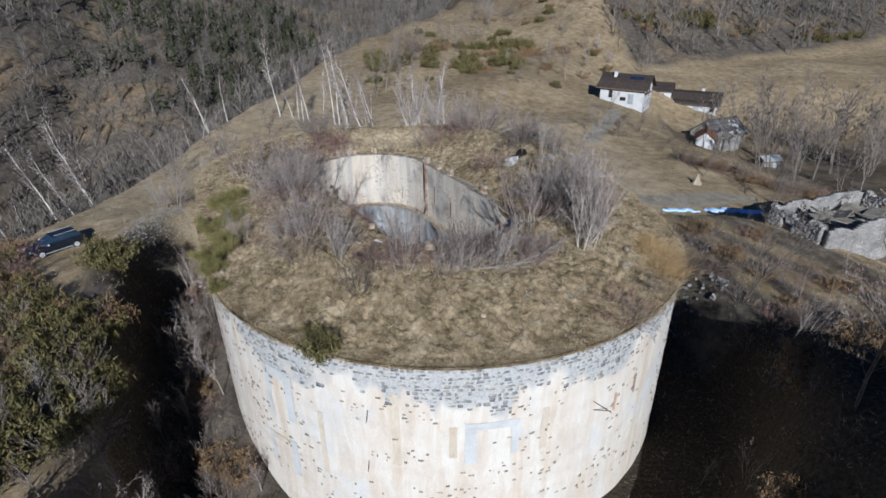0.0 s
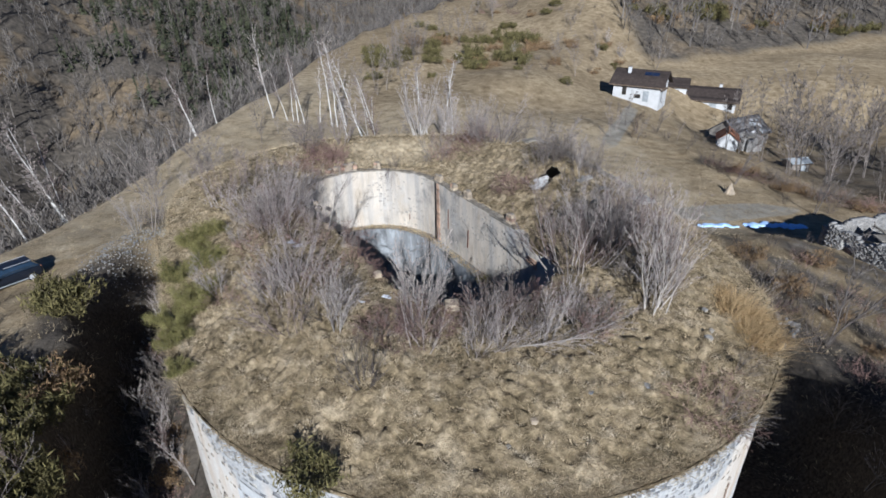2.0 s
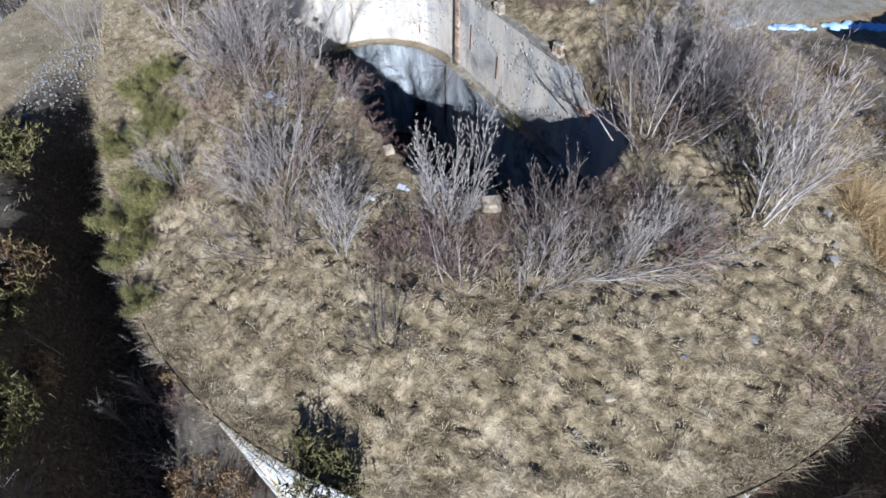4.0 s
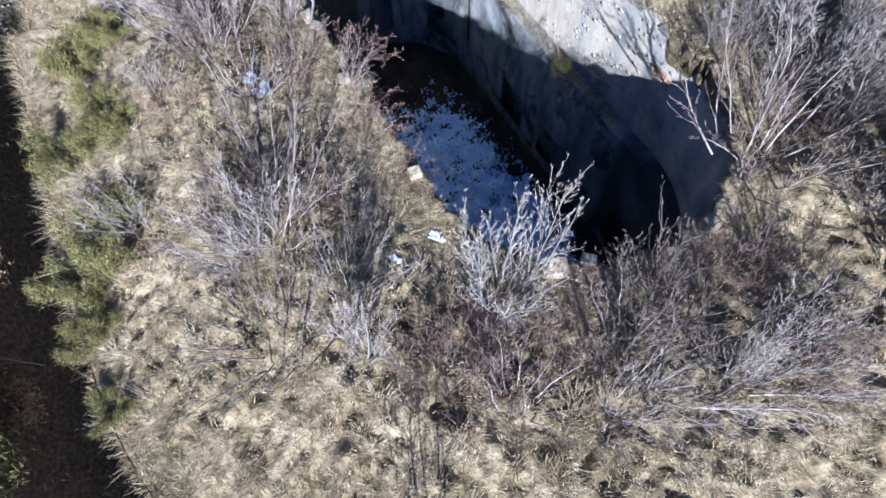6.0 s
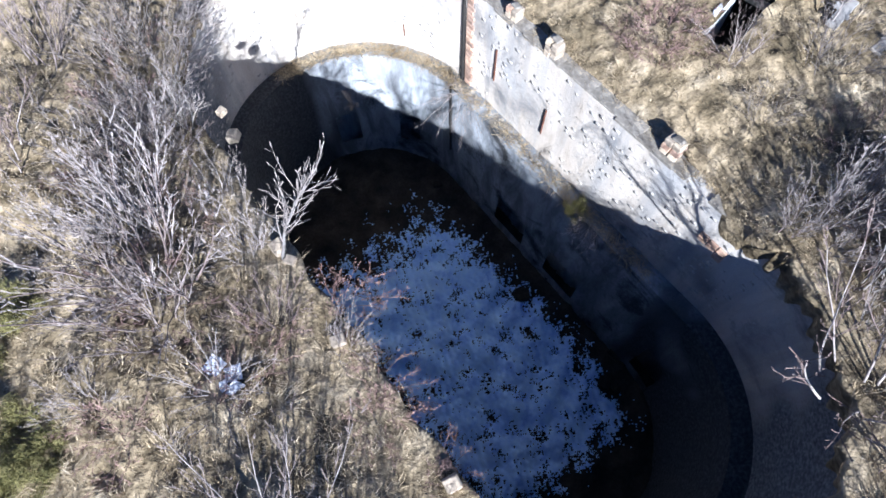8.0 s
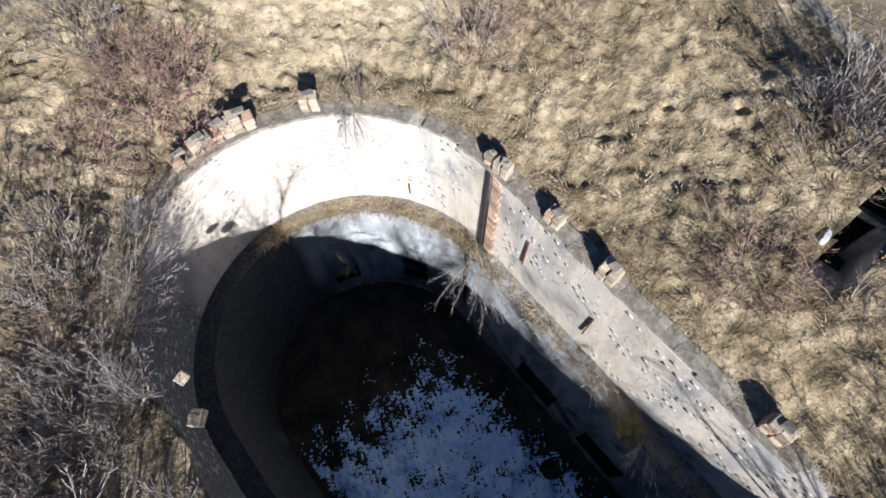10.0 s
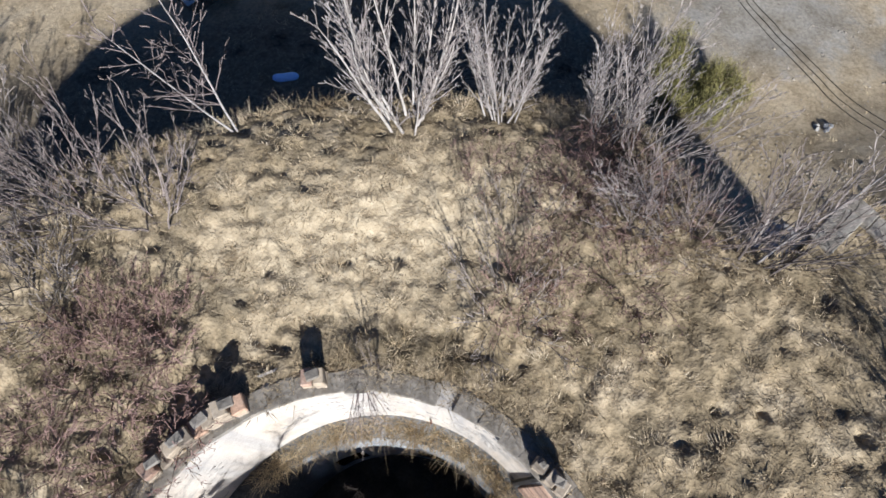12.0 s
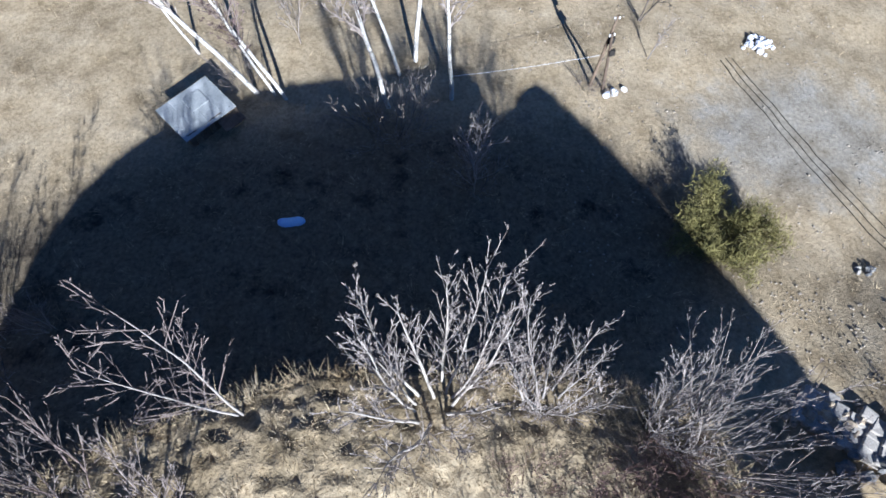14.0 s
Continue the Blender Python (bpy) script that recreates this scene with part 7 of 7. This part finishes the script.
def car(x, y, z, turn, tilt):
    """A dark estate car: lofted body, cabin glass, wheels with rims, lamps, sills, mirrors, plate-less bumpers."""
    ob = tagged(new("car"), "black estate car parked on the grassy track", "car")
    ob.matrix_basis = pose(x, y, z, tilt, 0, turn)
    # sections along local y, front at +y: y, half width, bottom, top
    def loft(name, sections, mat, parent=ob, label=""):
        bm = bmesh.new()
        rings = []
        for yy, hw, zb, zt, hw2 in sections:
            rings.append([bm.verts.new(p) for p in ((-hw * 0.94, yy, zb), (-hw, yy, (zb + zt) / 2), (-hw2, yy, zt - 0.03), (-hw2 * 0.85, yy, zt), (hw2 * 0.85, yy, zt), (hw2, yy, zt - 0.03), (hw, yy, (zb + zt) / 2), (hw * 0.94, yy, zb))])
        for a, b in zip(rings, rings[1:]):
            for k in range(8):
                bm.faces.new((a[k], a[(k + 1) % 8], b[(k + 1) % 8], b[k]))
        bm.faces.new(rings[0][::-1])
        bm.faces.new(rings[-1])
        bmesh.ops.recalc_face_normals(bm, faces=bm.faces)
        return part(name, bm, M[mat], parent, label, smooth=False)
    loft("body", [(-2.25, 0.78, 0.42, 0.80, 0.76), (-2.1, 0.88, 0.34, 0.98, 0.86), (-1.2, 0.92, 0.30, 1.02, 0.89), (0.6, 0.92, 0.30, 0.99, 0.89), (1.1, 0.91, 0.30, 0.95, 0.86), (1.9, 0.88, 0.32, 0.84, 0.80), (2.25, 0.74, 0.40, 0.68, 0.68)], "car_paint")
    cab = loft("cabin", [(-2.05, 0.80, 0.96, 1.08, 0.76), (-1.7, 0.80, 0.96, 1.42, 0.66), (-0.6, 0.82, 0.96, 1.50, 0.66), (0.2, 0.82, 0.96, 1.47, 0.64), (1.05, 0.80, 0.93, 1.02, 0.74)], "car_glass")
    slab_part("roof_panel", ob, "car_paint", (0, -0.75, 1.5), (1.24, 2.0, 0.05), None, 0.02)
    for sx in (-1, 1):
        slab_part("door_sill", ob, "sheet", (sx * 0.91, 0.0, 0.30), (0.06, 2.4, 0.1), None, 0.02, label="pale door sill strip")
        slab_part("mirror", ob, "lamp_glass", (sx * 1.0, 0.75, 1.02), (0.2, 0.14, 0.14), None, 0.03)
        slab_part("headlight", ob, "lamp_glass", (sx * 0.62, 2.1, 0.68), (0.36, 0.22, 0.14), None, 0.03, label="clear headlight")
        slab_part("rear_light", ob, "red_roof", (sx * 0.72, -2.17, 0.85), (0.18, 0.1, 0.24), None, 0.03, label="red rear light")
        slab_part("roof_rail", ob, "alloy", (sx * 0.6, -0.8, 1.56), (0.04, 1.8, 0.04), None, 0.01)
        for wy in (-1.38, 1.42):
            bm = bmesh.new()
            bmesh.ops.create_cone(bm, cap_ends=True, segments=20, radius1=0.33, radius2=0.33, depth=0.22, matrix=Matrix.Translation((sx * 0.83, wy, 0.33)) @ turned(90, "Y"))
            bmesh.ops.bevel(bm, geom=[e for e in bm.edges if e.calc_length() < 0.15], offset=0.03, segments=1, affect="EDGES")
            tyre = part("wheel", bm, M["rubber"], ob)
            bm = bmesh.new()
            bmesh.ops.create_cone(bm, cap_ends=True, segments=16, radius1=0.22, radius2=0.20, depth=0.24, matrix=Matrix.Translation((sx * 0.835, wy, 0.33)) @ turned(90, "Y"))
            part("rim", bm, M["alloy"], tyre)
    slab_part("bumper", ob, "car_paint", (0, 2.2, 0.45), (1.5, 0.2, 0.2), None, 0.05)
    slab_part("bumper", ob, "car_paint", (0, -2.22, 0.5), (1.6, 0.18, 0.22), None, 0.05)
    slab_part("grille", ob, "alloy", (0, 2.24, 0.62), (0.7, 0.06, 0.08), None, 0.02)


car(-34.6, 44.0, gz(-34.6, 44.0) + 0.0, 143, 0)


def stone_heap(name, label, x, y, n, spread, size, mat, seed):
    """A heap of separate stones under one Empty."""
    r = random.Random(seed)
    ob = tagged(new(name), label, "stone heap")
    ob.matrix_basis = pose(x, y, gz(x, y))
    for k in range(n):
        a, d = r.uniform(0, 6.3), spread * math.sqrt(r.random())
        px, py = math.cos(a) * d * 1.3, math.sin(a) * d
        st = new("stone", HEAP[mat][r.randrange(5)])
        st.parent = ob
        s = size * r.uniform(0.6, 1.3)
        st.matrix_basis = pose(px, py, gz(x + px, y + py) - gz(x, y) + s * 0.2 + (spread - d) * 0.18, r.uniform(0, 360), r.uniform(0, 360), r.uniform(0, 360)) @ Matrix.Diagonal((s, s, s, 1))


def free(x, y):
    d, f = fort_distance(x, y)
    return d > f + 0.8


hr = random.Random(4)
HEAP = {m: [stone_mesh("heap_stone", hr, 0.9, hr.uniform(0.8, 1.3), hr.uniform(0.6, 0.9), m, 0.2) for _ in range(5)] for m in ("cut_stone", "stone", "paper")}
def fallen_wall(x0, y0, x1, y1, wide, seed):
    """The low pale remains of a rubble wall on the ground: a row of broken courses."""
    r = random.Random(seed)
    ob = tagged(new("fallen_wall"), "low fallen wall of pale grey rubble in the grass", "wall remains")
    length, turn = math.hypot(x1 - x0, y1 - y0), math.atan2(y1 - y0, x1 - x0)
    u = 0.0
    while u < length:
        w = r.uniform(0.28, 0.55)
        v = -wide / 2
        while v < wide / 2:
            d = r.uniform(0.3, 0.6)
            x, y = x0 + u * math.cos(turn) - v * math.sin(turn), y0 + u * math.sin(turn) + v * math.cos(turn)
            bm = bmesh.new()
            box(bm, 0, 0, 0, w * 1.2, d * 1.2, 0.5, None, 0.05, 0.04, r)
            stone = part("stone", bm, M["stone_court"], ob)
            stone.matrix_basis = Matrix.Translation((x, y, gz(x, y) + r.uniform(-0.03, 0.05))) @ turned(math.degrees(turn) + r.uniform(-8, 8)) @ pose(0, 0, 0, r.uniform(-4, 4), r.uniform(-4, 4), 0)
            v += d
        u += w


fallen_wall(12.5, 55.6, 16.4, 51.4, 1.5, 6)
stone_heap("stone_heap", "heap of pale stones on the meadow edge", 19.3, 75.5, 34, 0.8, 0.24, "paper", 1)
stone_heap("stone_heap", "few dark stones round a pale one", 18.3, 60.85, 9, 0.32, 0.17, "stone", 2)
stone_heap("stone_heap", "row of pale stones along the ditch edge", 12.9, 54.6, 34, 1.3, 0.34, "cut_stone", 3)
stone_heap("stone_heap", "row of grey stones along the ditch edge", 14.4, 52.0, 30, 1.4, 0.36, "stone", 4)
stone_heap("stone_heap", "rubble spilled at the ditch head", -21.8, 42.0, 60, 2.6, 0.28, "stone", 5)
stone_heap("stone_heap", "pale rubble at the foot of the bank", 20.4, 37.6, 50, 1.5, 0.27, "stone", 6)
stone_heap("stone_heap", "two white stones by the pole", 9.4, 73.0, 5, 0.5, 0.32, "paper", 7)
for k, (x, y) in enumerate([(14.5, 60.2), (15.6, 58.9), (13.6, 61.6), (15.2, 61.0), (16.2, 57.6), (14.4, 57.4), (17.0, 59.2), (13.2, 59.4), (15.9, 62.0), (16.8, 56.4)]):
    block("field_stone", x, y, gz(x, y) - 0.07, 0.17 - 0.02 * (k % 4), 0.13, 0.08, 37 * k, "stone_buried", "weathered stone half sunk in the meadow", "stone", 120 + k, 6, "stones on the meadow")


def strewn_stones(name, label, n, box4, ok, size, mat, seed):
    """Many small stones and clods lying on the land, as one mesh."""
    r = np.random.RandomState(seed)
    cube = np.array([(a, b, c) for a in (-0.5, 0.5) for b in (-0.5, 0.5) for c in (-0.5, 0.5)])
    faces = np.array([(0, 1, 3, 2), (4, 6, 7, 5), (0, 4, 5, 1), (2, 3, 7, 6), (0, 2, 6, 4), (1, 5, 7, 3)])
    x, y = strew(n, box4, ok, seed)
    vs, qs = [], []
    for i, (a, b) in enumerate(zip(x, y)):
        k, t = size * r.uniform(0.4, 1.3), r.uniform(0, 6.3)
        v = (cube * np.where(cube[:, 2:3] > 0, 0.6, 1.0) + r.uniform(-0.16, 0.16, (8, 3))) * [k, k * r.uniform(0.5, 1.0), k * 0.55]
        rot = np.array([[math.cos(t), -math.sin(t), 0], [math.sin(t), math.cos(t), 0], [0, 0, 1]])
        vs.append(v @ rot.T + [a, b, gz(a, b) + 0.1 * k])
        qs.append(faces + 8 * i)
    tagged(new(name, mesh_np(name, np.concatenate(vs), np.concatenate(qs), M[mat])), label, "stones", kind="stuff")


strewn_stones("meadow_stones", "small tan stones and clods strewn on the ditch edge", 900, (11.5, 52, 20, 66), lambda x, y: free(x, y) & (np.random.RandomState(3).rand(len(x)) < 0.12 + 0.88 * np.exp(-((y - 71 + 0.85 * x) / 2.2) ** 2)), 0.12, "stone_buried", 31)
strewn_stones("scree", "grey scree spilling into the head of the ditch", 6000, (-31, 43, -20, 54), lambda x, y: free(x, y) & (np.random.RandomState(4).rand(len(x)) < np.exp(-((x + 26) / 3.2) ** 2 - ((y - 48.5) / 3.5) ** 2)), 0.12, "stone_set", 33)
strewn_stones("yard_stones", "pebbles strewn over the bare yard", 700, (4, 62, 26, 80), lambda x, y: free(x, y), 0.11, "stone_buried", 32)


def pole(x, y, height, lean, label):
    """A weathered timber pole with a small box near its top and two insulators."""
    ob = tagged(new("pole"), label, "pole", "poles north of the fort")
    ob.matrix_basis = pose(x, y, gz(x, y) - 0.2, 0, lean, 0)
    v, q = tubes([(0, 0, 0, 0, 0, height * 0.5, 0.09, 0.08), (0, 0, height * 0.5, 0, 0, height, 0.08, 0.065)], 8)
    part_mesh("shaft", mesh_np("shaft", v, q, M["wood"], smooth=True), ob)
    slab_part("box", ob, "dark", (0.12, -0.06, height * 0.7), (0.3, 0.2, 0.36), None, 0.02)
    for sx in (-0.12, 0.12):
        slab_part("insulator", ob, "paper", (sx, 0, height - 0.15), (0.07, 0.07, 0.14), None, 0.02)


pole(8.1, 73.6, 5.0, 3, "weathered timber pole with a small dark box")
pole(8.8, 73.3, 4.4, -8, "weathered timber pole leaning beside another")


def cable(name, label, pts, radius, mat, category="cable", group=""):
    segs = [(*a, *b, radius, radius) for a, b in zip(pts, pts[1:])]
    v, q = tubes(segs, 5)
    return tagged(new(name, mesh_np(name, v, q, M[mat])), label, category, group)


cable("rope", "thin pale rope strung from a birch to a pole", [(0.3 + k * 0.78, 73.6, -7.9 - 0.12 * math.sin(k / 10 * math.pi)) for k in range(11)], 0.009, "paper")
# shadow lines of unseen overhead wires, added as thin dark tubes on the ground
for k in range(3):
    pts = []
    for i in range(25):
        f = i / 24
        px, py = 16.4 + 4.9 * f + (0.42 + 0.2 * f) * k - 0.8 * f * (1 - f), 74.6 - 16.5 * f + 0.15 * math.sin(6 * f + k)
        pts.append((px, py, gz(px, py) + 0.03))
    line = bpy.data.curves.new("wire_shadow", "CURVE")
    line.dimensions, line.bevel_depth, line.bevel_resolution = "3D", 0.02, 1
    sp = line.splines.new("POLY")
    sp.points.add(24)
    for p, c in zip(sp.points, pts):
        p.co = (*c, 1)
    line.materials.append(M["dark"])
    tagged(new("wire_shadow", line), "dark line on the grassy yard standing for an overhead wire's shadow", "cable", "cables on the yard")
for k in range(6):
    x0, y0 = 21.6 + 2.2 * k, 46.5 - 2.4 * k
    v, q = tubes([(x0, y0, gz(x0, y0) - 0.2, x0 + 0.02, y0, gz(x0, y0) + 1.3, 0.06, 0.05)], 6)
    tagged(new("fence_post", mesh_np("fence_post", v, q, M["wood"])), "grey timber fence post beside the dirt track", "fence post", "fence posts by the track")
for k in range(16):
    x0, y0 = 31.3 + 0.57 * k + 0.5 * math.sin(k * 0.5), 99 + 1.35 * k
    v, q = tubes([(x0, y0, gz(x0, y0) - 0.2, x0, y0, gz(x0, y0) + 1.2, 0.07, 0.06), (x0, y0, gz(x0, y0) + 0.95, x0 + 0.6, y0 + 1.35, gz(x0 + 0.6, y0 + 1.35) + 0.95, 0.05, 0.05)], 5)
    tagged(new("lane_fence", mesh_np("lane_fence", v, q, M["wood"])), "brown timber fence bay along the lane", "fence", "fence bays by the lane")


def snow_on_land(name, label, cx, cy, rx, ry, turn, seed):
    """A ragged low bank of old snow that follows the ground."""
    rip = Ripple(seed, 1.6, 18)
    n, m = 44, 22
    X, Y = np.meshgrid(np.linspace(-1.15, 1.15, n), np.linspace(-1.15, 1.15, m))
    a = radians(turn)
    wx, wy = cx + X * rx * math.cos(a) - Y * ry * math.sin(a), cy + X * rx * math.sin(a) + Y * ry * math.cos(a)
    body = 1 - X ** 2 - Y ** 2 + 0.35 * rip(wx, wy)
    Z = ground_z(wx, wy) + np.where(body > 0.15, 0.05 + 0.14 * np.sqrt(np.clip(body, 0, 1)), -0.15)
    idx = np.arange(n * m).reshape(m, n)
    q = np.stack([idx[:-1, :-1], idx[:-1, 1:], idx[1:, 1:], idx[1:, :-1]], -1).reshape(-1, 4)
    keep = (body > 0.0).ravel()
    q = q[keep[q].any(1)]
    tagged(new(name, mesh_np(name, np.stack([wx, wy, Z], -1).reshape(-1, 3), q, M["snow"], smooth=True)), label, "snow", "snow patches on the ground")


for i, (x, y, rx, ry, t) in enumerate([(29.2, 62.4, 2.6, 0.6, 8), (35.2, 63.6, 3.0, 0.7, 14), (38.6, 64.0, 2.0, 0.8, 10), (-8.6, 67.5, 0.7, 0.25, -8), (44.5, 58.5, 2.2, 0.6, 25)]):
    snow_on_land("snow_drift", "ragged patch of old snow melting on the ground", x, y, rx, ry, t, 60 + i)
